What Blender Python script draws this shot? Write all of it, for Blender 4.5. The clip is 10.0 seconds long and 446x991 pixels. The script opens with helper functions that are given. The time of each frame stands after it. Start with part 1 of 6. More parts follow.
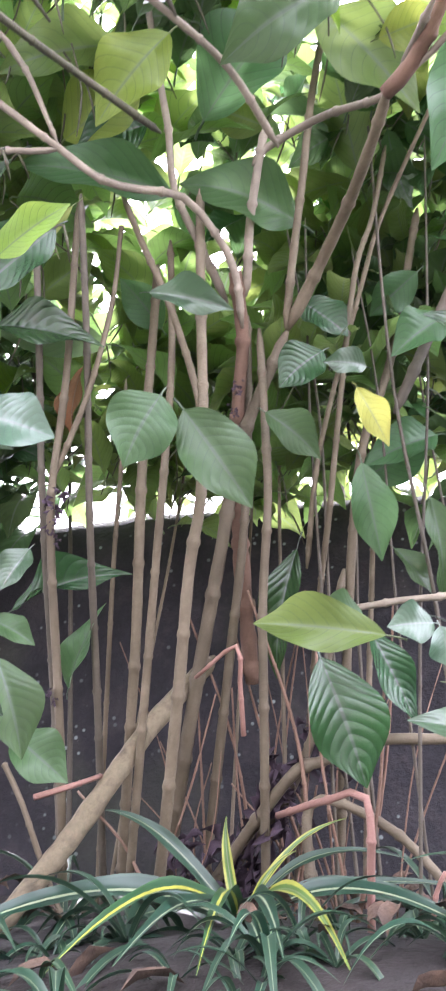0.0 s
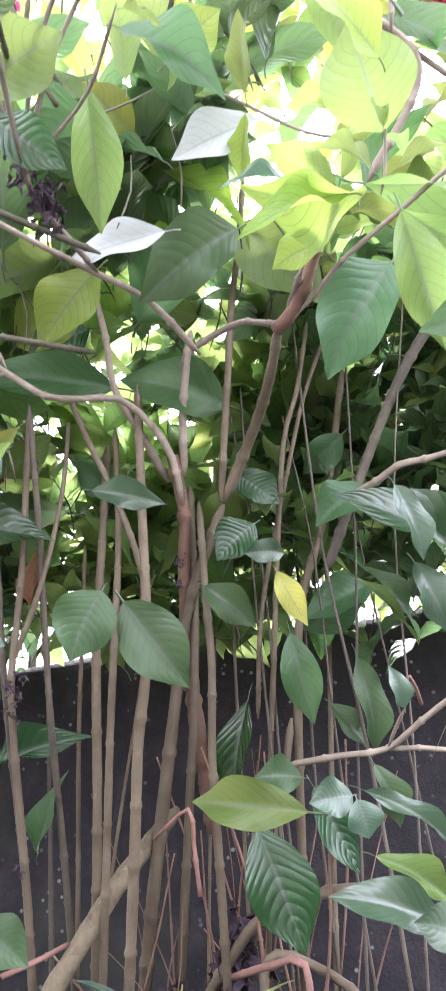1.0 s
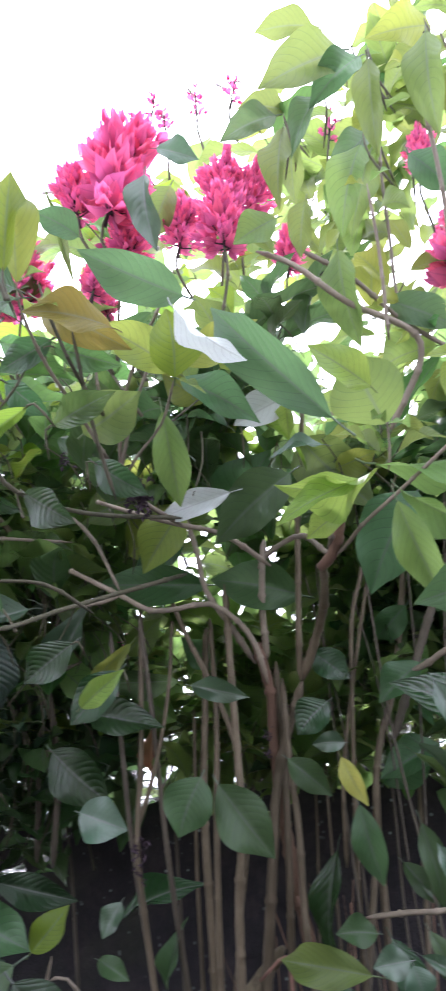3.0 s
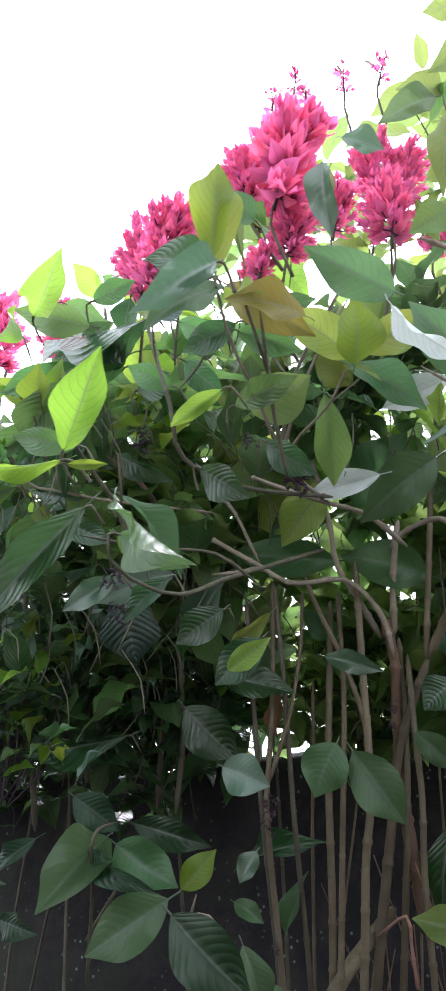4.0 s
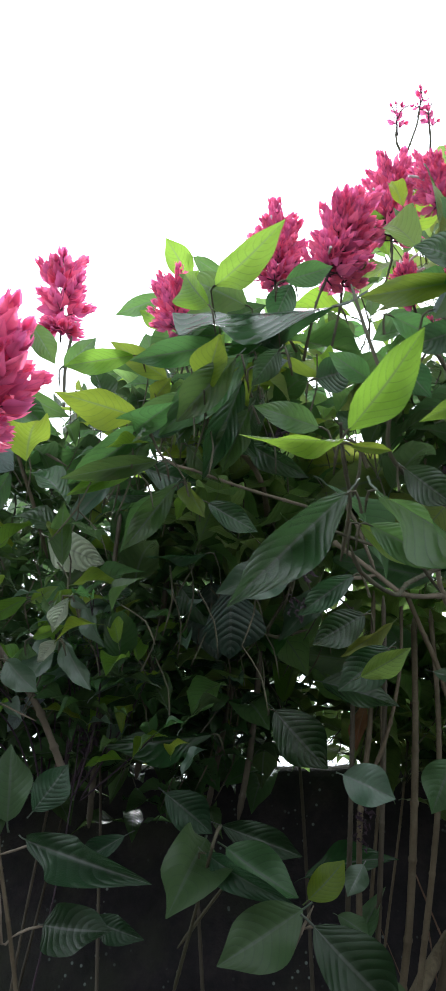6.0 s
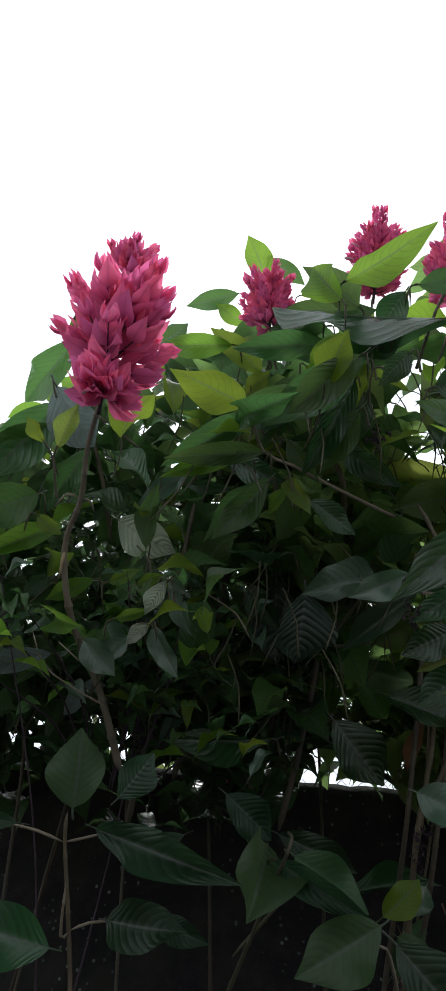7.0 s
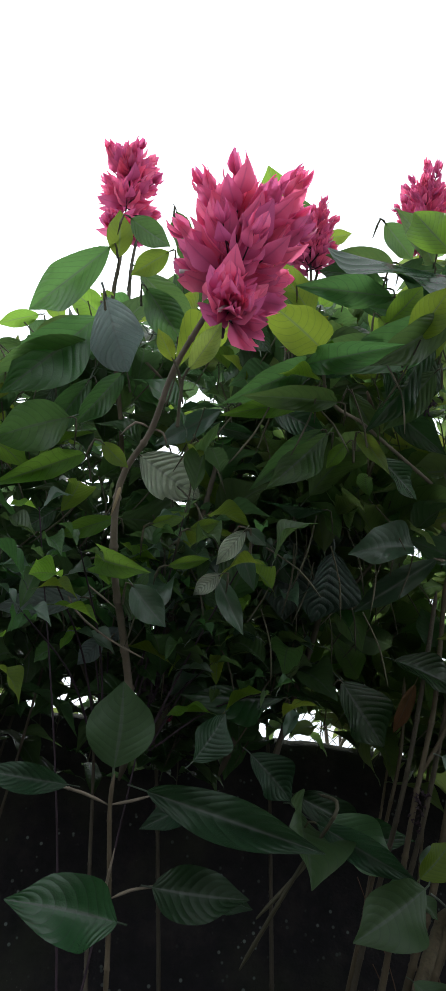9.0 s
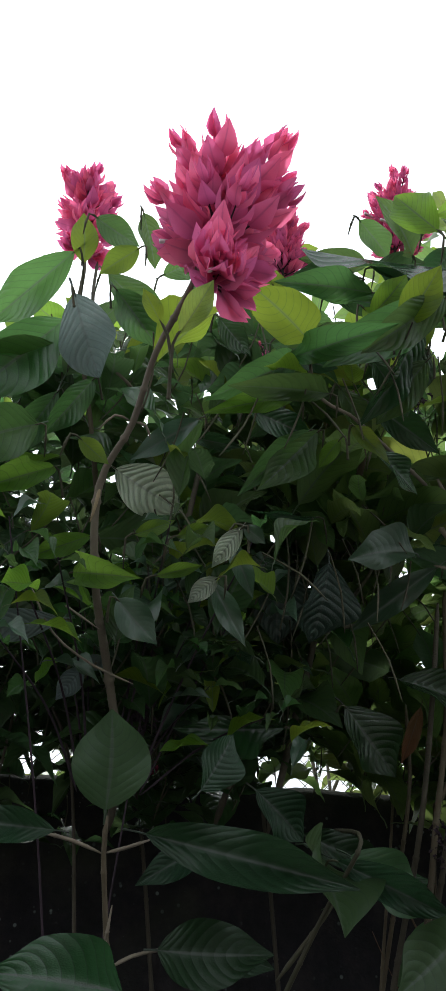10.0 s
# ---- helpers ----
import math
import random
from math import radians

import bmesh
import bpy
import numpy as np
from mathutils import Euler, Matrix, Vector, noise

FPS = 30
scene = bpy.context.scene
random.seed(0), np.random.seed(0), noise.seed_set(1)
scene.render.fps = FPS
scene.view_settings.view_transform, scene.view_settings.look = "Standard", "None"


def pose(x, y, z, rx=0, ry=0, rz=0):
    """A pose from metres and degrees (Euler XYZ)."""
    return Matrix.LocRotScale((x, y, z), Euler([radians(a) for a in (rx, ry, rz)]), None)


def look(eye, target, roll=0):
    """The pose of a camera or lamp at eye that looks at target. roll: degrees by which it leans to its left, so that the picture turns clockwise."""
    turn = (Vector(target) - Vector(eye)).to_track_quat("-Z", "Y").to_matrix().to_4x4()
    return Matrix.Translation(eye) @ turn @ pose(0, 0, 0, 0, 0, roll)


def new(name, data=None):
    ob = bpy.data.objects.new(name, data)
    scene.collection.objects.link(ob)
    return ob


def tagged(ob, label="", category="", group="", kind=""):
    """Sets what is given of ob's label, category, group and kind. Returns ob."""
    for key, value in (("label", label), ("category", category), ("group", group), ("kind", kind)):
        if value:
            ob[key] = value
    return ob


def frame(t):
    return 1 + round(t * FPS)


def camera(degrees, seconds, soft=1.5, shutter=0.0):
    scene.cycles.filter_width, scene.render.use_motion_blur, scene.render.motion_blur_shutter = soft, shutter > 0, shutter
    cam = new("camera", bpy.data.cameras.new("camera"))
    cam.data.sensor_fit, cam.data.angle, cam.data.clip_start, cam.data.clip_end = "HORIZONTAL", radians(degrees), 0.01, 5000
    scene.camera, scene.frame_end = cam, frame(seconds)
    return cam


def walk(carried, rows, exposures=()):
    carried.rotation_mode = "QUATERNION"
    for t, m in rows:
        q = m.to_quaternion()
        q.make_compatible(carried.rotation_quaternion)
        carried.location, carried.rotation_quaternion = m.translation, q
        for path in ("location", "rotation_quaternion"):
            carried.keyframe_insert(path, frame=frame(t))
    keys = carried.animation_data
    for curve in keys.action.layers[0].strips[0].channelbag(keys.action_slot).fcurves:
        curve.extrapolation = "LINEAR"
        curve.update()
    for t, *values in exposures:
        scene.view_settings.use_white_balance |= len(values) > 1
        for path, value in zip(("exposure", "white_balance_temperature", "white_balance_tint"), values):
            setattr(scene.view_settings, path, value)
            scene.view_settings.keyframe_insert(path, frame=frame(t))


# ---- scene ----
cam = camera(34.1, 10.0, soft=1.4, shutter=0.2)
PATH = [
    (0, (0.0, 0.0, 1.25), (-0.316, 1.785, 2.094), -1.8),
    (0.5, (0.054, -0.115, 1.305), (-0.128, 1.643, 2.24), -4.1),
    (1, (0.196, -0.218, 1.374), (-0.099, 1.481, 2.388), -5.5),
    (1.5, (0.355, -0.326, 1.405), (-0.033, 1.31, 2.488), -5.4),
    (2, (0.362, -0.535, 1.44), (0.054, 1.129, 2.506), -6.1),
    (2.5, (0.429, -0.677, 1.459), (0.129, 0.968, 2.556), -6.3),
    (3, (0.509, -0.687, 1.471), (-0.087, 0.821, 2.641), -3.4),
    (3.2, (0.509, -0.689, 1.463), (-0.235, 0.78, 2.598), -3.0),
    (4.3, (0.193, -0.965, 1.448), (-0.535, 0.554, 2.526), 4.1),
    (4.5, (0.115, -1.007, 1.445), (-0.591, 0.546, 2.489), 4.4),
    (5, (-0.012, -0.987, 1.433), (-0.706, 0.539, 2.523), 5.8),
    (5.5, (-0.151, -0.934, 1.429), (-0.743, 0.595, 2.575), 4.3),
    (6, (-0.35, -1.027, 1.415), (-0.852, 0.544, 2.545), 5.0),
    (6.2, (-0.423, -1.083, 1.415), (-0.932, 0.492, 2.538), 6.6),
    (7.3, (-0.759, -0.993, 1.341), (-1.153, 0.561, 2.536), 10.3),
    (7.5, (-0.777, -0.972, 1.341), (-1.206, 0.578, 2.531), 11.9),
    (8, (-0.976, -0.951, 1.361), (-1.203, 0.69, 2.481), 9.7),
    (8.5, (-1.201, -0.96, 1.369), (-1.221, 0.72, 2.455), 8.7),
    (9, (-1.265, -0.932, 1.368), (-1.245, 0.731, 2.479), 6.9),
    (9.5, (-1.288, -0.806, 1.344), (-1.211, 0.767, 2.577), 3.4),
    (10, (-1.319, -0.719, 1.337), (-1.2, 0.829, 2.597), 1.8),
]
walk(cam, [(t, look(eye, target, roll)) for t, eye, target, roll in PATH],
     exposures=[(0, 3.0, 5950, 29), (0.5, 3.1, 5950, 29), (1, 2.7, 5950, 28), (1.5, 2.2, 5950, 27), (2, 1.82, 5900, 26), (2.5, 1.36, 5850, 26), (3, 1.36, 5800, 24), (4.5, .85, 5950, 11), (5.5, .4, 5950, 9), (6, .25, 6000, 9), (7.5, -1.0, 6100, 8), (8.5, -.6, 6100, 8), (10, -.45, 6100, 8)])

# ---- light ----
world = bpy.data.worlds.new("overcast_sky")
scene.world = world
world.use_nodes = True
wn, wl = world.node_tree.nodes, world.node_tree.links
wn.clear()
sky = wn.new("ShaderNodeTexSky")
sky.sky_type, sky.sun_disc = "NISHITA", False
sky.sun_elevation, sky.sun_rotation = radians(58), radians(-20)
sky.air_density, sky.dust_density, sky.ozone_density = 1.0, 6.0, 1.0
cloud = wn.new("ShaderNodeHueSaturation")
cloud.inputs["Saturation"].default_value = 0.12
bg = wn.new("ShaderNodeBackground")
bg.inputs["Strength"].default_value = 0.15
wout = wn.new("ShaderNodeOutputWorld")
veil = wn.new("ShaderNodeMix")
veil.data_type = "RGBA"
veil.inputs[0].default_value = 0.75
veil.inputs[7].default_value = (14.0, 14.2, 14.4, 1.0)
wl.new(sky.outputs[0], cloud.inputs["Color"])
wl.new(cloud.outputs[0], veil.inputs[6])
wl.new(veil.outputs[2], bg.inputs["Color"])
wl.new(bg.outputs[0], wout.inputs["Surface"])
sun = new("sun", bpy.data.lights.new("sun", "SUN"))
sun.data.energy, sun.data.angle, sun.data.color = 3.7, radians(12), (1.0, 0.96, 0.9)
sun.matrix_world = look((-3, 8, 14), (0, 0, 0))

# ---- materials ----
def material(name):
    m = bpy.data.materials.new(name)
    m.use_nodes = True
    nt = m.node_tree
    return m, nt.nodes, nt.links, nt.nodes["Principled BSDF"]


def mix_colour(n, l, fac, a, b, blend="MIX"):
    x = n.new("ShaderNodeMix")
    x.data_type, x.blend_type = "RGBA", blend
    for sock, v in ((x.inputs[0], fac), (x.inputs[6], a), (x.inputs[7], b)):
        if isinstance(v, bpy.types.NodeSocket):
            l.new(v, sock)
        else:
            sock.default_value = v if not isinstance(v, tuple) else (*v, 1.0)[:4]
    return x.outputs[2]


def math_node(n, l, op, a, b=0.0, c=0.0, clamp=False):
    x = n.new("ShaderNodeMath")
    x.operation, x.use_clamp = op, clamp
    for sock, v in zip(x.inputs, (a, b, c)):
        if isinstance(v, bpy.types.NodeSocket):
            l.new(v, sock)
        else:
            sock.default_value = v
    return x.outputs[0]


def noise_node(n, l, scale, detail=4.0, rough=0.6, coord="Object"):
    tc = n.new("ShaderNodeTexCoord")
    x = n.new("ShaderNodeTexNoise")
    x.inputs["Scale"].default_value, x.inputs["Detail"].default_value, x.inputs["Roughness"].default_value = scale, detail, rough
    l.new(tc.outputs[coord], x.inputs["Vector"])
    return x.outputs["Fac"]


def ramp_node(n, l, fac, stops):
    x = n.new("ShaderNodeValToRGB")
    while len(x.color_ramp.elements) < len(stops):
        x.color_ramp.elements.new(0.5)
    for e, (p, c) in zip(x.color_ramp.elements, stops):
        e.position, e.color = p, (*c, 1.0)
    l.new(fac, x.inputs[0])
    return x.outputs[0]


def leaf_material(name, base, rough, thin, vein=0.75, veins=10.0, spec=0.5, joined=False, relief=0.26):
    """A thin leaf: sheen on top, light through it, midrib and slanting side veins from its own map."""
    m, n, l, p = material(name)
    uv = n.new("ShaderNodeUVMap")
    sep = n.new("ShaderNodeSeparateXYZ")
    l.new(uv.outputs[0], sep.inputs[0])
    side = math_node(n, l, "ABSOLUTE", math_node(n, l, "SUBTRACT", sep.outputs[0], 0.5))
    arch = math_node(n, l, "MULTIPLY", math_node(n, l, "POWER", side, 1.5), -veins * 0.75)
    slant = math_node(n, l, "MULTIPLY_ADD", sep.outputs[1], veins, arch)
    wave = math_node(n, l, "ABSOLUTE", math_node(n, l, "SINE", math_node(n, l, "MULTIPLY", slant, math.pi)))
    groove = math_node(n, l, "SUBTRACT", 1.0, math_node(n, l, "MULTIPLY", wave, 4.0, clamp=True))
    rib = math_node(n, l, "SUBTRACT", 1.0, math_node(n, l, "MULTIPLY", side, 27.0, clamp=True), clamp=True)
    if joined:
        g = n.new("ShaderNodeNewGeometry")
        rnd = g.outputs["Random Per Island"]
    else:
        g = n.new("ShaderNodeObjectInfo")
        rnd = g.outputs["Random"]
    hue = n.new("ShaderNodeHueSaturation")
    hue.inputs["Color"].default_value = (*base, 1)
    l.new(math_node(n, l, "MULTIPLY_ADD", rnd, 0.05, 0.475), hue.inputs["Hue"])
    l.new(math_node(n, l, "MULTIPLY_ADD", rnd, 0.5, 0.75), hue.inputs["Value"])
    blot = noise_node(n, l, 14.0, 5.0)
    col = mix_colour(n, l, math_node(n, l, "MULTIPLY", blot, 0.45), hue.outputs[0], tuple(c * 0.55 for c in base))
    spots = noise_node(n, l, 70.0, 2.0)
    spot = math_node(n, l, "MULTIPLY", math_node(n, l, "SUBTRACT", spots, 0.68), 9.0, clamp=True)
    col = mix_colour(n, l, math_node(n, l, "MULTIPLY", spot, 0.5), col, (0.10, 0.075, 0.03))
    pale = tuple(min(1.0, 0.5 * c + 0.16) for c in base)
    col = mix_colour(n, l, math_node(n, l, "MULTIPLY", rib, 0.5), col, pale)
    col = mix_colour(n, l, math_node(n, l, "MULTIPLY", groove, vein * 0.12), col, pale)
    l.new(col, p.inputs["Base Color"])
    p.inputs["Roughness"].default_value = rough
    p.inputs["Specular IOR Level"].default_value = spec
    height = math_node(n, l, "ADD", math_node(n, l, "MULTIPLY", wave, 0.7), math_node(n, l, "MULTIPLY_ADD", spots, 0.35, math_node(n, l, "MULTIPLY", blot, 0.3)))
    bump = n.new("ShaderNodeBump")
    bump.inputs["Strength"].default_value, bump.inputs["Distance"].default_value = relief, 0.006
    l.new(height, bump.inputs["Height"])
    l.new(bump.outputs[0], p.inputs["Normal"])
    back = n.new("ShaderNodeBsdfTranslucent")
    glow = n.new("ShaderNodeHueSaturation")
    glow.inputs["Hue"].default_value, glow.inputs["Saturation"].default_value, glow.inputs["Value"].default_value = 0.472, 0.95, 2.35
    l.new(col, glow.inputs["Color"])
    seen = math_node(n, l, "MULTIPLY", math_node(n, l, "MAXIMUM", math_node(n, l, "MULTIPLY", groove, 0.75), rib), 0.75)
    through_col = mix_colour(n, l, seen, glow.outputs[0], tuple(c * 0.6 for c in base))
    l.new(through_col, back.inputs["Color"])
    mx = n.new("ShaderNodeMixShader")
    mx.inputs[0].default_value = thin
    l.new(p.outputs[0], mx.inputs[1])
    l.new(back.outputs[0], mx.inputs[2])
    l.new(mx.outputs[0], n["Material Output"].inputs["Surface"])
    return m


LEAF = {
    "dark": leaf_material("leaf_dark_green", (0.022, 0.072, 0.022), 0.24, 0.38, spec=0.85, relief=0.42),
    "mature": leaf_material("leaf_mature_green", (0.050, 0.132, 0.032), 0.25, 0.46, spec=0.85, relief=0.42),
    "light": leaf_material("leaf_light_green", (0.098, 0.198, 0.018), 0.42, 0.56, spec=0.4),
    "young": leaf_material("leaf_young_green", (0.112, 0.222, 0.014), 0.40, 0.58, spec=0.4),
    "deep": leaf_material("leaf_deep_green", (0.054, 0.120, 0.046), 0.34, 0.46, spec=0.42, relief=0.22),
    "lime": leaf_material("leaf_lime_green", (0.165, 0.245, 0.040), 0.40, 0.44, spec=0.4, relief=0.2),
    "soft": leaf_material("leaf_soft_green", (0.105, 0.185, 0.045), 0.40, 0.44, spec=0.4, relief=0.2),
    # low is the green darkened, the dimness near the ground put into colour
    "low": leaf_material("leaf_painted_shade_green", (0.020, 0.052, 0.023), 0.34, 0.34, spec=0.42, relief=0.4, vein=0.5),
    "brown": leaf_material("leaf_withered_brown", (0.15, 0.085, 0.035), 0.6, 0.4, spec=0.2),
    # white, silver and pale carry the sky's sheen in their base colour
    "white": leaf_material("leaf_white_sky_sheen", (0.50, 0.55, 0.53), 0.36, 0.3, spec=0.6, relief=0.1),
    "silver": leaf_material("leaf_silver_sky_sheen", (0.16, 0.21, 0.20), 0.34, 0.25, spec=0.7, relief=1.1),
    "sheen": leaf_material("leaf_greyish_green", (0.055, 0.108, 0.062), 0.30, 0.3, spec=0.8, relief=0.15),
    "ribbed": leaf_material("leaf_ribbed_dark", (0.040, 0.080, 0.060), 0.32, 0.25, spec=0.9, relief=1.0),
    "pale": leaf_material("leaf_pale_green_sky_sheen", (0.60, 0.69, 0.52), 0.36, 0.18, spec=0.6, relief=1.6),
    "yellow": leaf_material("leaf_yellowing", (0.34, 0.37, 0.07), 0.5, 0.4, vein=0.1),
    "olive": leaf_material("leaf_olive", (0.20, 0.20, 0.03), 0.45, 0.4),
}
# Three tones of one leaf: shaded, half-lit and backlit put into colour.
FILL = leaf_material("leaf_mass_shaded_green", (0.048, 0.106, 0.036), 0.25, 0.40, spec=0.9, joined=True, relief=0.4)
FILL_MID = leaf_material("leaf_mass_half_lit_green", (0.094, 0.176, 0.044), 0.34, 0.56, spec=0.5, joined=True)
FILL_LIT = leaf_material("leaf_mass_backlit_green", (0.125, 0.200, 0.044), 0.40, 0.42, spec=0.4, joined=True)
HEDGE = leaf_material("hedge_leaf", (0.10, 0.16, 0.07), 0.5, 0.35, joined=True)


def bark_material(name, a, b, c, rough=0.75, mottle=9.0):
    m, n, l, p = material(name)
    big, fine = noise_node(n, l, mottle, 5.0), noise_node(n, l, 120.0, 3.0)
    col = ramp_node(n, l, big, ((0.3, a), (0.52, b), (0.75, c)))
    col = mix_colour(n, l, math_node(n, l, "MULTIPLY", fine, 0.5), col, tuple(v * 0.5 for v in a))
    col = mix_colour(n, l, math_node(n, l, "MULTIPLY", n.new("ShaderNodeObjectInfo").outputs["Random"], 0.55), col, tuple(v * 0.42 for v in b))
    l.new(col, p.inputs["Base Color"])
    p.inputs["Roughness"].default_value = rough
    bump = n.new("ShaderNodeBump")
    bump.inputs["Strength"].default_value, bump.inputs["Distance"].default_value = 0.6, 0.004
    l.new(fine, bump.inputs["Height"])
    l.new(bump.outputs[0], p.inputs["Normal"])
    return m


BARK = {
    "cane": bark_material("cane_bark", (0.092, 0.072, 0.043), (0.150, 0.120, 0.074), (0.235, 0.192, 0.128)),
    "branch": bark_material("branch_bark", (0.17, 0.145, 0.11), (0.29, 0.245, 0.185), (0.41, 0.355, 0.275)),
    "log": bark_material("log_bark", (0.055, 0.045, 0.028), (0.22, 0.18, 0.11), (0.10, 0.10, 0.055), 0.85, 32.0),
    "dead": bark_material("dead_twig", (0.20, 0.105, 0.08), (0.29, 0.155, 0.12), (0.24, 0.14, 0.105)),
    "snag": bark_material("dead_snag", (0.12, 0.07, 0.045), (0.20, 0.12, 0.08), (0.30, 0.20, 0.14), 0.9),
    "deadend": bark_material("peeled_wood", (0.42, 0.33, 0.19), (0.52, 0.42, 0.25), (0.46, 0.36, 0.22)),
    "twig": bark_material("green_twig", (0.06, 0.06, 0.035), (0.10, 0.095, 0.055), (0.16, 0.13, 0.085)),
    # dim is cane bark darkened, the shade on some canes put into colour
    "dim": bark_material("shaded_cane_bark", (0.06, 0.052, 0.036), (0.10, 0.085, 0.06), (0.14, 0.12, 0.085)),
    "husk": bark_material("withered_husk", (0.030, 0.020, 0.030), (0.055, 0.034, 0.050), (0.040, 0.026, 0.036), 0.9),
}


def bract_material(name, base, joined):
    m, n, l, p = material(name)
    if joined:
        rnd = n.new("ShaderNodeNewGeometry").outputs["Random Per Island"]
    else:
        rnd = n.new("ShaderNodeObjectInfo").outputs["Random"]
    uv = n.new("ShaderNodeUVMap")
    sep = n.new("ShaderNodeSeparateXYZ")
    l.new(uv.outputs[0], sep.inputs[0])
    side = math_node(n, l, "ABSOLUTE", math_node(n, l, "SUBTRACT", sep.outputs[0], 0.5))
    rib = math_node(n, l, "SUBTRACT", 1.0, math_node(n, l, "MULTIPLY", side, 14.0, clamp=True), clamp=True)
    hue = n.new("ShaderNodeHueSaturation")
    hue.inputs["Color"].default_value = (*base, 1)
    l.new(math_node(n, l, "MULTIPLY_ADD", rnd, 0.04, 0.48), hue.inputs["Hue"])
    l.new(math_node(n, l, "MULTIPLY_ADD", rnd, 0.50, 0.76), hue.inputs["Value"])
    col = mix_colour(n, l, math_node(n, l, "MULTIPLY", rib, 0.4), hue.outputs[0], (base[0] * 0.45, base[1] * 0.4, base[2] * 0.5))
    col = mix_colour(n, l, math_node(n, l, "MULTIPLY", noise_node(n, l, 90.0), 0.3), col, (base[0] * 0.6, base[1] * 0.5, base[2] * 0.6))
    # Bract bases darkened: the dark gaps between bracts put into the colour.
    base_shade = math_node(n, l, "SUBTRACT", 1.0, math_node(n, l, "MULTIPLY", sep.outputs[1], 1.8, clamp=True))
    col = mix_colour(n, l, math_node(n, l, "MULTIPLY", base_shade, 0.75), col, (base[0] * 0.42, base[1] * 0.2, base[2] * 0.36))
    l.new(col, p.inputs["Base Color"])
    p.inputs["Roughness"].default_value = 0.5
    back = n.new("ShaderNodeBsdfTranslucent")
    l.new(col, back.inputs["Color"])
    mx = n.new("ShaderNodeMixShader")
    mx.inputs[0].default_value = 0.6
    l.new(p.outputs[0], mx.inputs[1])
    l.new(back.outputs[0], mx.inputs[2])
    l.new(mx.outputs[0], n["Material Output"].inputs["Surface"])
    return m


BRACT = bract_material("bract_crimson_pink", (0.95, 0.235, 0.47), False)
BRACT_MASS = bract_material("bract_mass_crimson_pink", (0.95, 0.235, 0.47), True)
m, n, l, p = material("white_corolla")
p.inputs["Base Color"].default_value, p.inputs["Roughness"].default_value = (0.78, 0.72, 0.74, 1), 0.5
COROLLA = m


def wall_material():
    m, n, l, p = material("weathered_render")
    big, mid, fine = noise_node(n, l, 1.6, 6.0), noise_node(n, l, 6.0, 10.0, 0.72), noise_node(n, l, 60.0, 4.0)
    col = ramp_node(n, l, mid, ((0.3, (0.008, 0.0078, 0.010)), (0.5, (0.017, 0.0155, 0.019)), (0.72, (0.040, 0.034, 0.036))))
    moss = math_node(n, l, "MULTIPLY", math_node(n, l, "SUBTRACT", big, 0.52), 6.0, clamp=True)
    col = mix_colour(n, l, math_node(n, l, "MULTIPLY", moss, 0.5), col, (0.045, 0.055, 0.03))
    vor = n.new("ShaderNodeTexVoronoi")
    vor.inputs["Scale"].default_value = 26.0
    tc = n.new("ShaderNodeTexCoord")
    l.new(tc.outputs["Object"], vor.inputs["Vector"])
    lichen = math_node(n, l, "MULTIPLY", math_node(n, l, "SUBTRACT", 0.20, vor.outputs["Distance"]), 12.0, clamp=True)
    patch = math_node(n, l, "MULTIPLY", math_node(n, l, "SUBTRACT", noise_node(n, l, 3.5, 3.0), 0.5), 8.0, clamp=True)
    lichen = math_node(n, l, "MULTIPLY", lichen, patch)
    col = mix_colour(n, l, math_node(n, l, "MULTIPLY", lichen, 0.6), col, (0.30, 0.36, 0.34))
    dots = n.new("ShaderNodeTexVoronoi")
    dots.inputs["Scale"].default_value = 120.0
    l.new(tc.outputs["Object"], dots.inputs["Vector"])
    sep = n.new("ShaderNodeSeparateColor")
    l.new(dots.outputs["Color"], sep.inputs[0])
    rare = math_node(n, l, "GREATER_THAN", sep.outputs[0], 0.66)
    dot = math_node(n, l, "MULTIPLY", math_node(n, l, "SUBTRACT", math_node(n, l, "MULTIPLY", sep.outputs[1], 0.36), dots.outputs["Distance"]), 10.0, clamp=True)
    col = mix_colour(n, l, math_node(n, l, "MULTIPLY", math_node(n, l, "MULTIPLY", dot, rare), math_node(n, l, "MULTIPLY", math_node(n, l, "SUBTRACT", noise_node(n, l, 3.0, 6.0), 0.63), 9.0, clamp=True)), col, (0.36, 0.34, 0.33))
    up = n.new("ShaderNodeSeparateXYZ")
    l.new(n.new("ShaderNodeNewGeometry").outputs["Normal"], up.inputs[0])
    mossy = math_node(n, l, "MULTIPLY", math_node(n, l, "SUBTRACT", math_node(n, l, "ADD", up.outputs[2], mid), 0.95), 4.0, clamp=True)
    col = mix_colour(n, l, mossy, col, (0.022, 0.024, 0.012))
    l.new(col, p.inputs["Base Color"])
    p.inputs["Roughness"].default_value = 0.92
    bump = n.new("ShaderNodeBump")
    bump.inputs["Strength"].default_value, bump.inputs["Distance"].default_value = 0.9, 0.012
    l.new(math_node(n, l, "ADD", mid, math_node(n, l, "MULTIPLY", fine, 0.6)), bump.inputs["Height"])
    l.new(bump.outputs[0], p.inputs["Normal"])
    return m


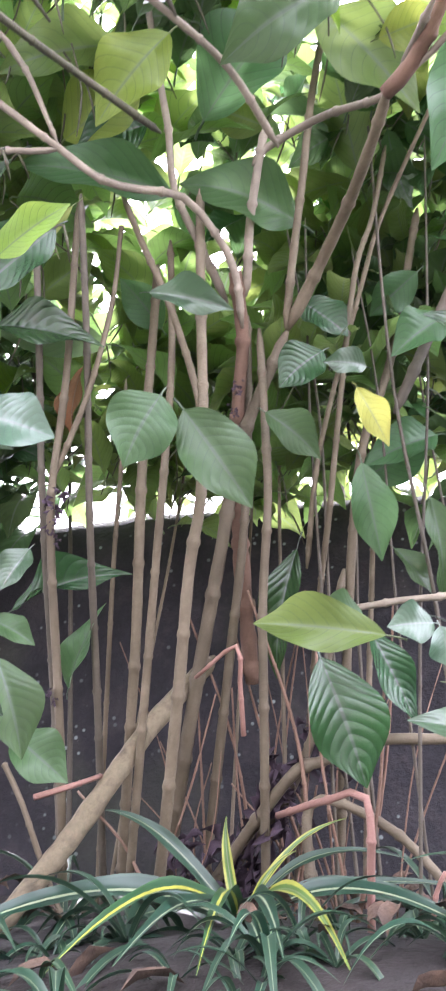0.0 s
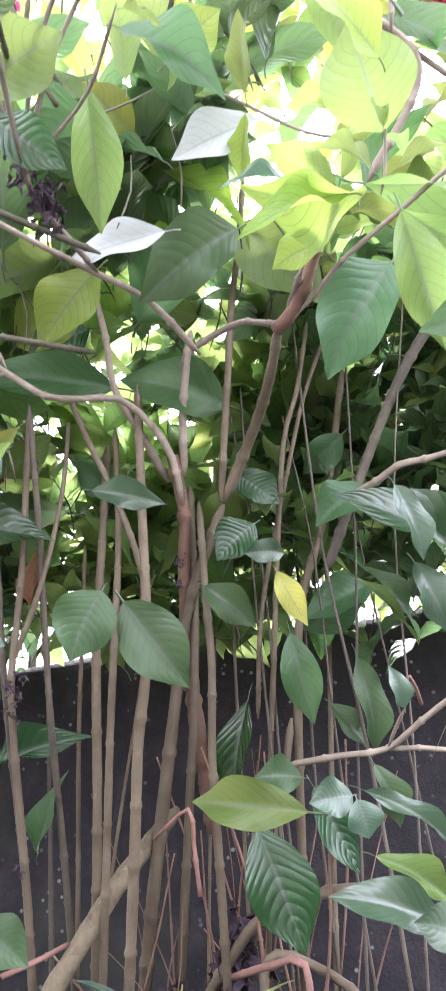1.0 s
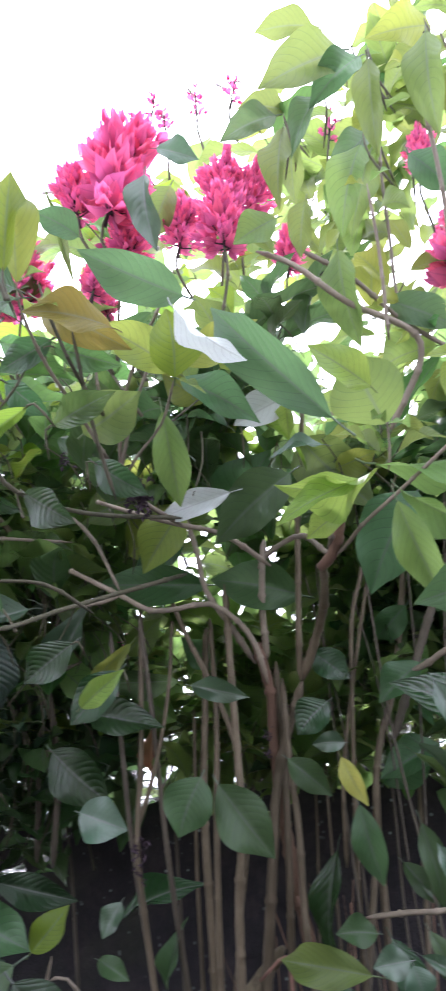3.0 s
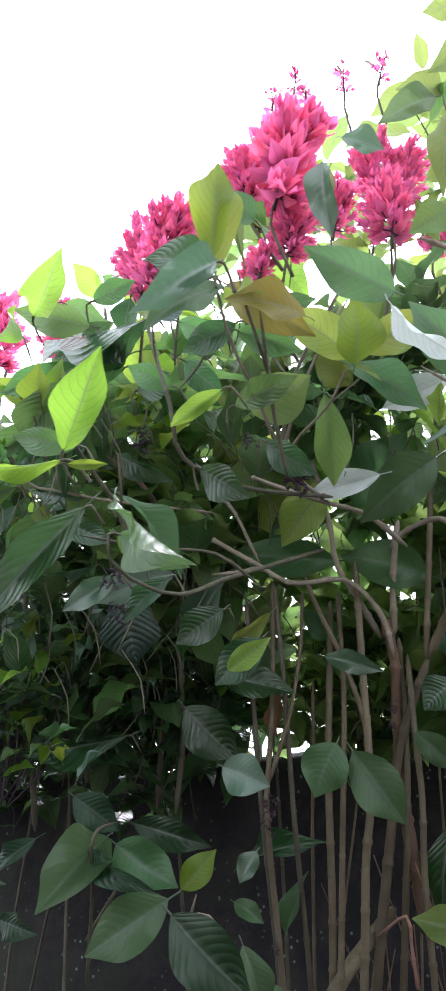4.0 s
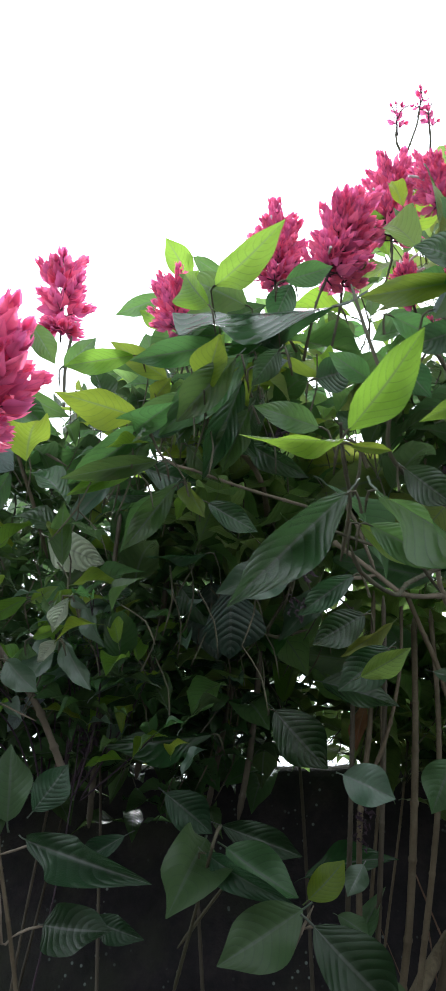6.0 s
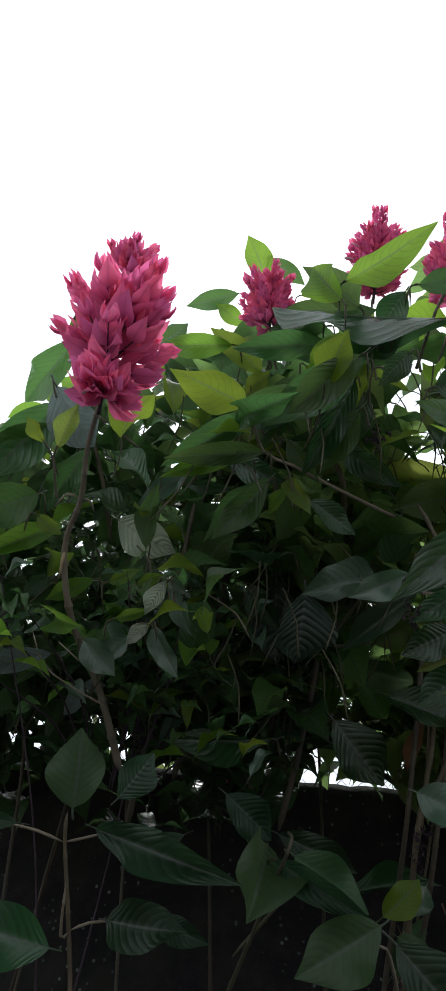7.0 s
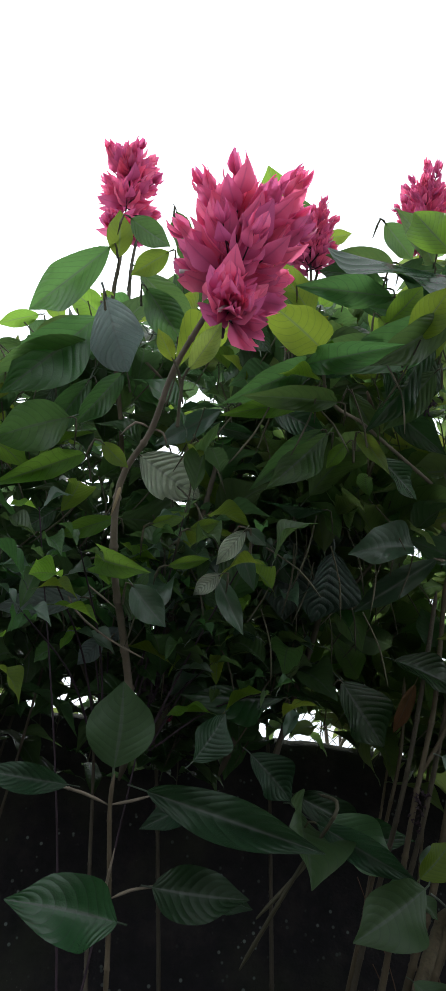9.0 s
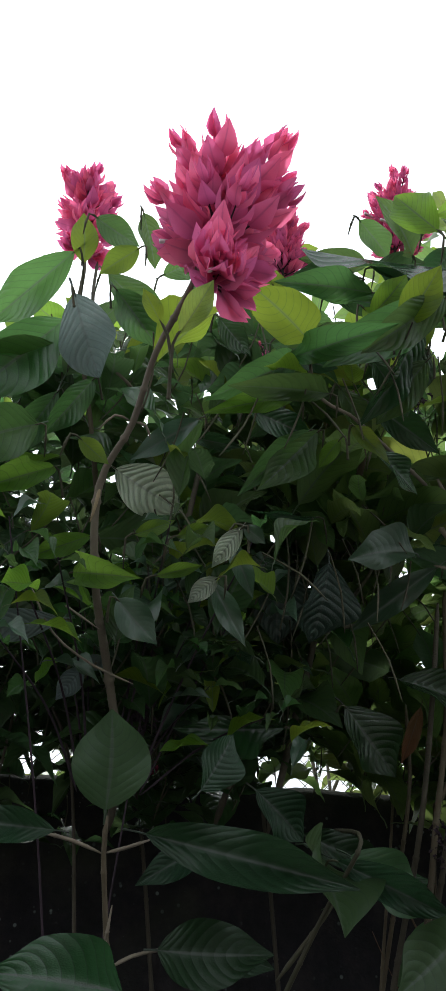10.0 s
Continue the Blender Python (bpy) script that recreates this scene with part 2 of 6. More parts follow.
def plain_material(name, a, b, scale, rough, bumpy=0.5):
    m, n, l, p = material(name)
    f = noise_node(n, l, scale, 6.0)
    l.new(ramp_node(n, l, f, ((0.35, a), (0.65, b))), p.inputs["Base Color"])
    p.inputs["Roughness"].default_value = rough
    bump = n.new("ShaderNodeBump")
    bump.inputs["Strength"].default_value, bump.inputs["Distance"].default_value = bumpy, 0.01
    l.new(noise_node(n, l, scale * 6, 4.0), bump.inputs["Height"])
    l.new(bump.outputs[0], p.inputs["Normal"])
    return m


WALL = wall_material()
SOIL = plain_material("dark_soil", (0.006, 0.005, 0.004), (0.016, 0.012, 0.010), 7.0, 0.95, 0.9)
GREY_RENDER = plain_material("plain_grey_render", (0.20, 0.19, 0.18), (0.28, 0.27, 0.25), 2.0, 0.9)
BRICK = plain_material("far_brick", (0.28, 0.17, 0.11), (0.36, 0.24, 0.16), 12.0, 0.9)
BOUNCE_SLAB = plain_material("bounce_slab_concrete", (0.20, 0.195, 0.185), (0.30, 0.29, 0.275), 5.0, 0.9)
WIRE = plain_material("rusty_wire", (0.08, 0.065, 0.055), (0.14, 0.11, 0.09), 30.0, 0.7)
LITTER = plain_material("dead_leaf_litter", (0.035, 0.022, 0.015), (0.085, 0.052, 0.032), 25.0, 0.9)


def strap_material(name, mid, edge, side_from, line=(0.16, 0.20, 0.12), stripe=0.045):
    """A striped strap leaf: green with pale margins or a pale middle."""
    m, n, l, p = material(name)
    uv = n.new("ShaderNodeUVMap")
    sep = n.new("ShaderNodeSeparateXYZ")
    l.new(uv.outputs[0], sep.inputs[0])
    side = math_node(n, l, "ABSOLUTE", math_node(n, l, "SUBTRACT", sep.outputs[0], 0.5))
    band = math_node(n, l, "MULTIPLY", math_node(n, l, "SUBTRACT", side, side_from), 30.0, clamp=True)
    wear = noise_node(n, l, 30.0)
    col = mix_colour(n, l, math_node(n, l, "MULTIPLY", band, math_node(n, l, "MULTIPLY", noise_node(n, l, 9.0), 1.7, clamp=True)), mid, edge)
    midrib = math_node(n, l, "LESS_THAN", math_node(n, l, "MULTIPLY_ADD", noise_node(n, l, 22.0, 2.0), stripe, side), stripe * 1.5)
    col = mix_colour(n, l, midrib, col, line)
    col = mix_colour(n, l, math_node(n, l, "MULTIPLY", wear, 0.4), col, tuple(c * 0.5 for c in mid))
    l.new(col, p.inputs["Base Color"])
    p.inputs["Roughness"].default_value = 0.38
    back = n.new("ShaderNodeBsdfTranslucent")
    l.new(col, back.inputs["Color"])
    mx = n.new("ShaderNodeMixShader")
    mx.inputs[0].default_value = 0.25
    l.new(p.outputs[0], mx.inputs[1])
    l.new(back.outputs[0], mx.inputs[2])
    l.new(mx.outputs[0], n["Material Output"].inputs["Surface"])
    return m


STRAP = [
    strap_material("strap_dark", (0.020, 0.052, 0.03), (0.035, 0.07, 0.04), 0.40),
    strap_material("strap_cream_edge", (0.022, 0.060, 0.030), (0.12, 0.15, 0.075), 0.44),
    strap_material("strap_yellow", (0.07, 0.14, 0.03), (0.34, 0.34, 0.06), 0.26),
    strap_material("strap_yellow_stripe", (0.022, 0.070, 0.028), (0.04, 0.10, 0.04), 0.40, (0.42, 0.42, 0.07), 0.11),
    strap_material("strap_pale_stripe", (0.016, 0.050, 0.030), (0.03, 0.07, 0.04), 0.40, (0.30, 0.36, 0.22), 0.06),
]


# ---- makers ----
def mesh_from(name, verts, faces, mat, uvs=None, smooth=True):
    me = bpy.data.meshes.new(name)
    me.from_pydata([tuple(v) for v in verts], [], [tuple(f) for f in faces])
    if uvs is not None:
        layer = me.uv_layers.new(name="UVMap")
        idx = np.empty(len(me.loops), dtype=np.int32)
        me.loops.foreach_get("vertex_index", idx)
        layer.data.foreach_set("uv", np.asarray(uvs, dtype=np.float32)[idx].ravel())
    if smooth:
        me.polygons.foreach_set("use_smooth", np.ones(len(me.polygons), dtype=bool))
    if mat is not None:
        me.materials.append(mat)
    me.update()
    return me


def part(name, me, parent, label="", kind=""):
    ob = new(name, me)
    ob.parent = parent
    if label or kind:
        tagged(ob, label=label, kind=kind)
    return ob


def thing(name, label, category, at=(0, 0, 0), group="", kind=""):
    ob = new(name)
    ob.location = at
    ob.empty_display_size = 0.1
    return tagged(ob, label, category, group, kind)


def leaf_grid(rows, cols, curl, fold, wave, seed, stalk=True):
    """A pointed oval leaf, one long in y and one wide in x, its face to +z: vertices, faces, map."""
    rng = random.Random(seed)
    ph, lean = rng.uniform(0, 6), rng.uniform(-0.05, 0.05)
    hook, twist, bulge = rng.uniform(0.1, 0.9), rng.uniform(-0.35, 0.35), rng.uniform(0.84, 0.98)
    verts, faces, uvs = [], [], []
    for i in range(rows + 1):
        s = i / rows
        w = 0.5 * math.sin(math.pi * s ** bulge) ** 0.80 if 0 < s < 1 else 0.0
        t = min(1.0, max(0.0, (s - 0.66) / 0.34))
        w = max(w * (1 - 0.34 * t * t * (3 - 2 * t)), 0.010)
        for j in range(cols + 1):
            u = 2 * j / cols - 1
            x = u * w + lean * math.sin(math.pi * s)
            z = curl * 4 * s * (1 - s) * 0.5 + fold * abs(u) * w
            z += wave * abs(u) ** 2 * math.sin(9 * s + ph + (1.5 if u > 0 else 0)) * w * 1.4
            z += twist * u * w * s - hook * curl * 2.0 * max(0.0, s - 0.5) ** 2
            verts.append((x, s, z))
            uvs.append((0.5 + 0.5 * u, s))
    for i in range(rows):
        for j in range(cols):
            a = i * (cols + 1) + j
            faces.append((a, a + 1, a + cols + 2, a + cols + 1))
    if stalk:
        b = len(verts)
        for y, z, r in ((0.01, 0.0, 0.010), (-0.07, -0.02, 0.009), (-0.14, -0.07, 0.011)):
            for k in range(4):
                a = k * math.pi / 2
                verts.append((r * 2.0 * math.cos(a), y, z + r * math.sin(a)))
                uvs.append((0.5, 0.02))
        for r in range(2):
            for k in range(4):
                a, c = b + r * 4 + k, b + r * 4 + (k + 1) % 4
                faces.append((a, c, c + 4, a + 4))
    return verts, faces, uvs


CURLS = (0.05, 0.1, 0.15, 0.2, 0.25)
LEAF_MESHES = {(tone, c, v): mesh_from("leaf", *leaf_grid(16, 8, c, 0.26, 0.14, 7 * v + 3)[:2], LEAF[tone], leaf_grid(16, 8, c, 0.26, 0.14, 7 * v + 3)[2])
               for tone in LEAF for c in CURLS for v in range(4)}
leaf_count = [0]
# Points of placed leaves that the fill must not hide from the camera.
KEPT_IN_VIEW = []


def leaf_pose(base, tip, face, width):
    b, t, f = Vector(base), Vector(tip), Vector(face)
    y = t - b
    length = y.length
    y.normalize()
    z = (f - y * f.dot(y)).normalized()
    x = y.cross(z)
    m = Matrix((x * width, y * length, z * length)).transposed().to_4x4()
    m.translation = b
    return m


def place_leaf(parent, base, tip, face, width, tone, curl, front=True):
    leaf_count[0] += 1
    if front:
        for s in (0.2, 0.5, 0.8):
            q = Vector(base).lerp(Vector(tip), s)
            KEPT_IN_VIEW.append((q.x, q.z - 0.7 * q.y, q.y))
    ob = part("leaf", LEAF_MESHES[tone, curl, leaf_count[0] % 4], parent)
    ob.matrix_basis = Matrix.Translation(-Vector(parent.location)) @ leaf_pose(base, tip, face, width)
    if tone == "yellow":
        ob["label"] = "yellowing leaf"
    return ob


def smooth_line(points, step):
    """Catmull-Rom through the points, in steps of about that length."""
    p = [Vector(q) for q in points]
    p = [2 * p[0] - p[1]] + p + [2 * p[-1] - p[-2]]
    out = []
    for i in range(1, len(p) - 2):
        k = max(2, int((p[i + 1] - p[i]).length / step))
        for j in range(k):
            t = j / k
            out.append(0.5 * ((2 * p[i]) + (p[i + 1] - p[i - 1]) * t + (2 * p[i - 1] - 5 * p[i] + 4 * p[i + 1] - p[i + 2]) * t * t
                              + (3 * p[i] - p[i - 1] - 3 * p[i + 1] + p[i + 2]) * t ** 3))
    out.append(p[-2])
    return out


def tube(points, r0, r1, sides=8, node=0.0, gap=0.13, rough=0.06, seed=0, step=0.035, blunt=True):
    """A tapered, slightly uneven stem with swollen joints: vertices and faces."""
    rng = random.Random(seed)
    line = smooth_line(points, step)
    total = sum((b - a).length for a, b in zip(line, line[1:])) or 1.0
    verts, faces, run, nextnode, rings = [], [], 0.0, rng.uniform(0.03, gap), []
    for i, q in enumerate(line):
        if i:
            run += (q - line[i - 1]).length
        d = (line[min(i + 1, len(line) - 1)] - line[max(i - 1, 0)]).normalized()
        r = r0 + (r1 - r0) * run / total
        r *= 1 + rng.uniform(-rough, rough)
        if node and run >= nextnode:
            e = d * r * 0.9
            rings += [(q - e, d, r), (q - e * 0.3, d, r * (1 + node)), (q + e * 0.3, d, r * (1 + node * 0.8)), (q + e, d, r * 0.97)]
            nextnode = run + gap * rng.uniform(0.7, 1.3)
        else:
            rings.append((q, d, r))
    side = None
    for q, d, r in rings:
        if side is None:
            side = d.orthogonal().normalized()
        side = (side - d * side.dot(d)).normalized()
        up = d.cross(side)
        if not blunt and (q is rings[0][0] or q is rings[-1][0]):
            r *= 0.35
        for k in range(sides):
            a = 2 * math.pi * k / sides
            verts.append(q + (side * math.cos(a) + up * math.sin(a)) * r)
    for i in range(len(rings) - 1):
        for k in range(sides):
            a, b = i * sides + k, i * sides + (k + 1) % sides
            faces.append((a, b, b + sides, a + sides))
    n = len(verts)
    faces.append(tuple(range(sides - 1, -1, -1)))
    faces.append(tuple(range(n - sides, n)))
    return verts, faces


stem_count = [0]


def soil_height(x, y):
    """The raised bed behind the path: a bank from the path up to the foot of the wall."""
    s = min(1.0, max(0.0, (y + 0.35) / 1.6))
    return 1.08 * s * s * (3 - 2 * s) + 0.03 * math.sin(3.1 * x + 1.7 * y) * s


STEM_NAMES = {"cane": "cane", "branch": "branch", "log": "fallen_branch", "dead": "dead_twig", "snag": "dead_snag", "deadend": "peeled_stub", "twig": "twig", "dim": "cane"}


def place_stem(parent, kind, points, r0, r1):
    stem_count[0] += 1
    pts = [Vector(q) for q in points]
    if kind in ("cane", "dim") and pts[0].z < 1.75:
        d = (pts[0] - pts[1]).normalized()
        if d.z > -0.5:
            d = Vector((0, 0, -1))
        foot = pts[0] + d * (pts[0].z - 1.0) * 0.9
        foot.z = soil_height(foot.x, foot.y) - 0.05
        if (foot - pts[0]).length > 0.03:
            pts = [foot] + pts
            r0 *= 1.05
    if kind == "cane":
        r0, r1 = r0 * 0.88, r1 * 0.88
    off = Vector(parent.location)
    node = {"cane": 0.22, "branch": 0.3, "log": 0.05, "dead": 0.25, "snag": 0.3, "deadend": 0.0, "twig": 0.25, "dim": 0.2}[kind]
    v, f = tube([q - off for q in pts], r0, r1, 9 if r0 > 0.008 else 6, node, 0.16 if kind == "cane" else 0.11, 0.05 if kind != "snag" else 0.15, stem_count[0], blunt=kind in ("dead", "snag"))
    labels = {"log": "thick mottled leaning branch", "dead": "dry reddish twig", "snag": "broken brown dead stub", "deadend": "peeled pale stub"}
    return part(STEM_NAMES[kind], mesh_from(STEM_NAMES[kind], v, f, BARK[kind]), parent, labels.get(kind, ""))


def transform_grid(grid, mats):
    """Many copies of one leaf joined: vertices, faces, map."""
    v0, f0, u0 = np.array(grid[0]), grid[1], np.array(grid[2])
    vs, fs, us = [], [], []
    for k, m in enumerate(mats):
        a = np.array(m)
        vs.append(v0 @ a[:3, :3].T + a[:3, 3])
        fs += [tuple(i + k * len(v0) for i in f) for f in f0]
        us.append(u0)
    return np.concatenate(vs), fs, np.concatenate(us)


def shoot(rng, at, heading, pairs, size):
    """A leafy shoot: opposite pairs of leaves, each pair crossed to the last, drooping: leaf poses."""
    out = []
    h = heading.normalized()
    side = h.orthogonal().normalized()
    for k in range(pairs):
        q = at - h * 0.07 * k
        a = rng.uniform(0, 6.28) if k == 0 else a + math.pi / 2 + rng.uniform(-0.3, 0.3)
        for sgn in (0, math.pi):
            if rng.random() < 0.12:
                continue
            d = side * math.cos(a + sgn) + h.cross(side) * math.sin(a + sgn)
            way = (d + h * rng.uniform(0.1, 0.5) + Vector((0, 0, rng.uniform(-0.5, 0.15)))).normalized()
            ln = size * rng.uniform(0.75, 1.25) * (0.6 if k == 0 else 1.0)
            b = q + d * ln * 0.14
            face = (h * 0.7 + Vector((rng.uniform(-0.4, 0.4), rng.uniform(-0.7, 0.2), 0.8)))
            out.append((b, b + way * ln, face, ln * rng.uniform(0.36, 0.48)))
    return out


def bract_grid():
    verts, faces, uvs = [], [], []
    for i, (s, w, z) in enumerate(((0, 0.10, 0), (0.25, 0.42, 0.06), (0.5, 0.5, 0.07), (0.78, 0.28, 0.02), (1.0, 0.02, -0.08))):
        for u in (-1, 0, 1):
            verts.append((u * w, s, z + 0.22 * w * abs(u)))
            uvs.append((0.5 + 0.5 * u, s))
    for i in range(4):
        for j in range(2):
            a = i * 3 + j
            faces.append((a, a + 1, a + 4, a + 3))
    return verts, faces, uvs


BRACT_GRID = bract_grid()
BRACT_MESH = mesh_from("bract", BRACT_GRID[0], BRACT_GRID[1], BRACT, BRACT_GRID[2])
flower_count = [0]


def flower_poses(rng, height, width):
    """Bracts of a flower head standing on z: a leading spike and side spikes, each with whorls of bracts, shorter to its end."""
    poses, twigs, tubes_ = [], [], []
    sparse, big = width < 0.085, width > 0.2
    size = min(1.0, 0.5 + width * 2.4) * (1.5 if big else 1.0)

    def spike(root, way, length, slim):
        twigs.append((root, root + way * length))
        ln = rng.uniform(0.044, 0.058) * size
        tiers = 2 if sparse else max(3, int(length / (ln * 0.33)))
        side = way.orthogonal().normalized()
        up = way.cross(side)
        for k in range(tiers):
            f = k / (tiers - 1)
            q = root + way * length * (0.30 + 0.70 * f)
            for a in range(3 if not sparse else 2):
                ang = k * 1.05 + a * 2.094 + rng.uniform(-0.4, 0.4)
                out = side * math.cos(ang) + up * math.sin(ang)
                go = (way * rng.uniform(0.65, 1.1) + out * rng.uniform(0.45, 1.0) * (1.0 - 0.45 * f) + Vector((0, 0, 0.15))).normalized()
                el = ln * (1.0 - 0.42 * f) * rng.uniform(0.85, 1.15)
                face = (out + Vector((rng.uniform(-0.4, 0.4), rng.uniform(-0.4, 0.4), rng.uniform(-0.3, 0.3)))).normalized()
                poses.append((q, q + go * el, face, el * (rng.uniform(0.54, 0.70) if big else rng.uniform(0.48, 0.64))))
        for a in range(3):
            ang = a * 2.1 + 0.7
            out = side * math.cos(ang) + up * math.sin(ang)
            q = root + way * length
            poses.append((q, q + (way + out * 0.35) .normalized() * ln * slim, out, ln * slim * 0.42))
        if rng.random() < 0.12:
            q = root + way * length * 0.7
            tubes_.append((q, q + (way + side).normalized() * 0.05))

    count = 5 if sparse else (21 if big else max(14, int(height / 0.0072)))
    low, span = (0.22, 0.52) if big else (0.02, 0.66)
    for a in range(count):
        s = (a + 0.5) / count
        z = height * (low + span * s)
        ang = a * 2.4 + rng.uniform(-0.4, 0.4)
        rise = 0.30 + 0.75 * s + rng.uniform(-0.15, 0.25)
        reach = width * (0.56 if big else 0.62) * math.sin(math.pi * (0.34 + 0.54 * s)) ** 0.7 * rng.uniform(0.72, 1.02)
        way = Vector((math.cos(ang) * math.cos(rise), math.sin(ang) * math.cos(rise), math.sin(rise)))
        length = max(0.03, min(reach / math.cos(rise) - 0.030 * size, (height - z) / max(0.2, math.sin(rise))))
        spike(Vector((0, 0, z)), way, length, 0.6)
    spike(Vector((0, 0, height * 0.5)), Vector((rng.uniform(-0.12, 0.12), rng.uniform(-0.12, 0.12), 1)).normalized(), height * 0.46, 0.55)
    if big:
        for k in range(7):
            ang = rng.uniform(-2.2, 0.6)
            out = Vector((math.cos(ang), math.sin(ang), rng.uniform(-0.25, 0.35))).normalized()
            spike(Vector((0, 0, height * 0.06)), out, width * rng.uniform(0.14, 0.27), 0.6)
    return poses, twigs, tubes_


def place_flower(parent, base, tip, width):
    """A flower head: stalk, dark twigs, white corollas, and crimson bracts; the large heads have each bract on its own."""
    flower_count[0] += 1
    rng = random.Random(100 + flower_count[0])
    b, t = Vector(base), Vector(tip)
    height = (t - b).length * 0.88
    m = Matrix.Translation(b - Vector(parent.location)) @ (t - b).to_track_quat("Z", "Y").to_matrix().to_4x4()
    poses, twigs, corollas = flower_poses(rng, height, width)
    v, f = tube([(0, 0, -0.03), (0, 0, height * 0.5), (0, 0, height * 0.93)], 0.0045, 0.0018, 6)
    head = part("flower_head", mesh_from("flower_stalk", v, f, BARK["husk"]), parent, "crimson-pink flower head of pointed bracts")
    head.matrix_basis = m
    if width < 0.25:
        w = (t - b).normalized()
        foot = b - w * 0.10 + Vector((rng.uniform(-0.07, 0.07), 0.07, -0.11))
        v, f = tube([foot - Vector(parent.location), b - w * 0.07 - Vector(parent.location), b + w * 0.01 - Vector(parent.location)], 0.0050, 0.0036, 6, 0.25, 0.07)
        part("flower_stem", mesh_from("flower_stem", v, f, BARK["twig"]), parent)
    vs, fs = [], []
    for a, c in twigs:
        tv, tf = tube([a, a.lerp(c, 0.5) + Vector((0, 0, -0.004)), c], 0.0022, 0.0014, 4, step=0.05)
        fs += [tuple(i + len(vs) for i in q) for q in tf]
        vs += tv
    part("twig_mass", mesh_from("side_twigs", vs, fs, BARK["husk"]), head, kind="stuff")
    vs, fs = [], []
    for a, c in corollas:
        tv, tf = tube([a, a.lerp(c, 0.5) + Vector((0, 0, 0.006)), c], 0.003, 0.0045, 5, step=0.02)
        fs += [tuple(i + len(vs) for i in q) for q in tf]
        vs += tv
    if vs:
        part("corolla_mass", mesh_from("corollas", vs, fs, COROLLA), head, "white tubular corollas", kind="stuff")
    if width > 0.2:
        for p in poses:
            ob = part("bract", BRACT_MESH, head)
            ob.matrix_basis = leaf_pose(*p)
    else:
        vs, fs, us = transform_grid(BRACT_GRID, [leaf_pose(*p) for p in poses])
        part("bract_mass", mesh_from("bracts", vs, fs, BRACT_MASS, us), head, kind="stuff")
    return head


# ---- setting ----
def tip_leaves(parent, tip, heading, seed):
    """The young leaves at the end of a branch."""
    rng = random.Random(seed)
    for b, t, f, w in shoot(rng, Vector(tip), Vector(heading), 2, 0.13):
        place_leaf(parent, b, t, f, w * 0.85, rng.choice(("young", "light", "mature") if parent.name.endswith("001") else ("lime", "soft", "mature")), rng.choice(CURLS), False)


def build_ground():
    xs = np.concatenate([[-400, -120, -40, -15, -8], np.linspace(-5, 5, 81), [8, 15, 40, 120, 400]])
    ys = np.concatenate([[-400, -120, -40, -15, -8, -5, -3], np.linspace(-1.5, 2.6, 50), [4, 8, 15, 40, 120, 400]])
    verts = [(x, y, soil_height(x, y) + 0.02 * noise.noise(Vector((x * 3, y * 3, 0))) + 0.008 * noise.noise(Vector((x * 14, y * 14, 2)))) for y in ys for x in xs]
    nx = len(xs)
    faces = [(j * nx + i, j * nx + i + 1, (j + 1) * nx + i + 1, (j + 1) * nx + i) for j in range(len(ys) - 1) for i in range(nx - 1)]
    tagged(new("ground", mesh_from("ground", verts, faces, SOIL)), "dark soil bank rising to a raised bed", "ground", kind="structure")


def build_wall():
    """The boundary wall: weathered, its face and rounded top uneven, 0.16 thick."""
    prof = [(-0.09, 0.6), (-0.085, 0.9), (-0.08, 1.2), (-0.08, 1.5), (-0.08, 1.8), (-0.08, 2.05), (-0.082, 2.2), (-0.075, 2.262), (-0.05, 2.292), (0.0, 2.30), (0.05, 2.292), (0.08, 2.25), (0.085, 1.6), (0.09, 0.6)]
    xs = np.linspace(-9, 9, 361)
    verts = []
    for x in xs:
        for dy, z in prof:
            q = Vector((x, dy, z))
            w = 0.016 * noise.noise(q * 2.2) + 0.010 * noise.noise(q * 9)
            rise = 0.03 * noise.noise(Vector((x * 0.9, 4, 0))) + 0.016 * noise.noise(Vector((x * 5, 4, 0))) + 0.010 * noise.noise(Vector((x * 17, 4, 0)))
            verts.append((x, 2.40 + 0.02 * x + dy + (w if dy < 0.04 else -w), z + (rise if z > 2.1 else 0)))
    k = len(prof)
    faces = [(i * k + j, (i + 1) * k + j, (i + 1) * k + j + 1, i * k + j + 1) for i in range(len(xs) - 1) for j in range(k - 1)]
    faces += [tuple(range(k)), tuple(range(len(verts) - 1, len(verts) - k - 1, -1))]
    tagged(new("wall_north", mesh_from("wall", verts, faces, WALL)), "dark weathered garden wall with lichen specks", "wall", kind="structure")


def box(lo, hi):
    (a, b, c), (d, e, f) = lo, hi
    v = [(a, b, c), (d, b, c), (d, e, c), (a, e, c), (a, b, f), (d, b, f), (d, e, f), (a, e, f)]
    return v, [(0, 3, 2, 1), (4, 5, 6, 7), (0, 1, 5, 4), (1, 2, 6, 5), (2, 3, 7, 6), (3, 0, 4, 7)]


build_ground()
build_wall()
# Unseen wall, added to block skylight on the fronts of the leaves.
v, f = box((-9, -3.05, -0.1), (9, -2.8, 2.9))
tagged(new("blocking_wall", mesh_from("blocking_wall", v, f, GREY_RENDER, smooth=False)), "unseen grey rendered wall across the path, added to hold back skylight", "wall", kind="structure")

# Unseen slab, added to bounce light up under the leaves.
v, f = box((-9, -2.8, -0.1), (9, -0.5, 0.05))
tagged(new("pavement", mesh_from("pavement", v, f, BOUNCE_SLAB, smooth=False)), "unseen pale concrete slab beside the bed, added to bounce light", "pavement", kind="structure")


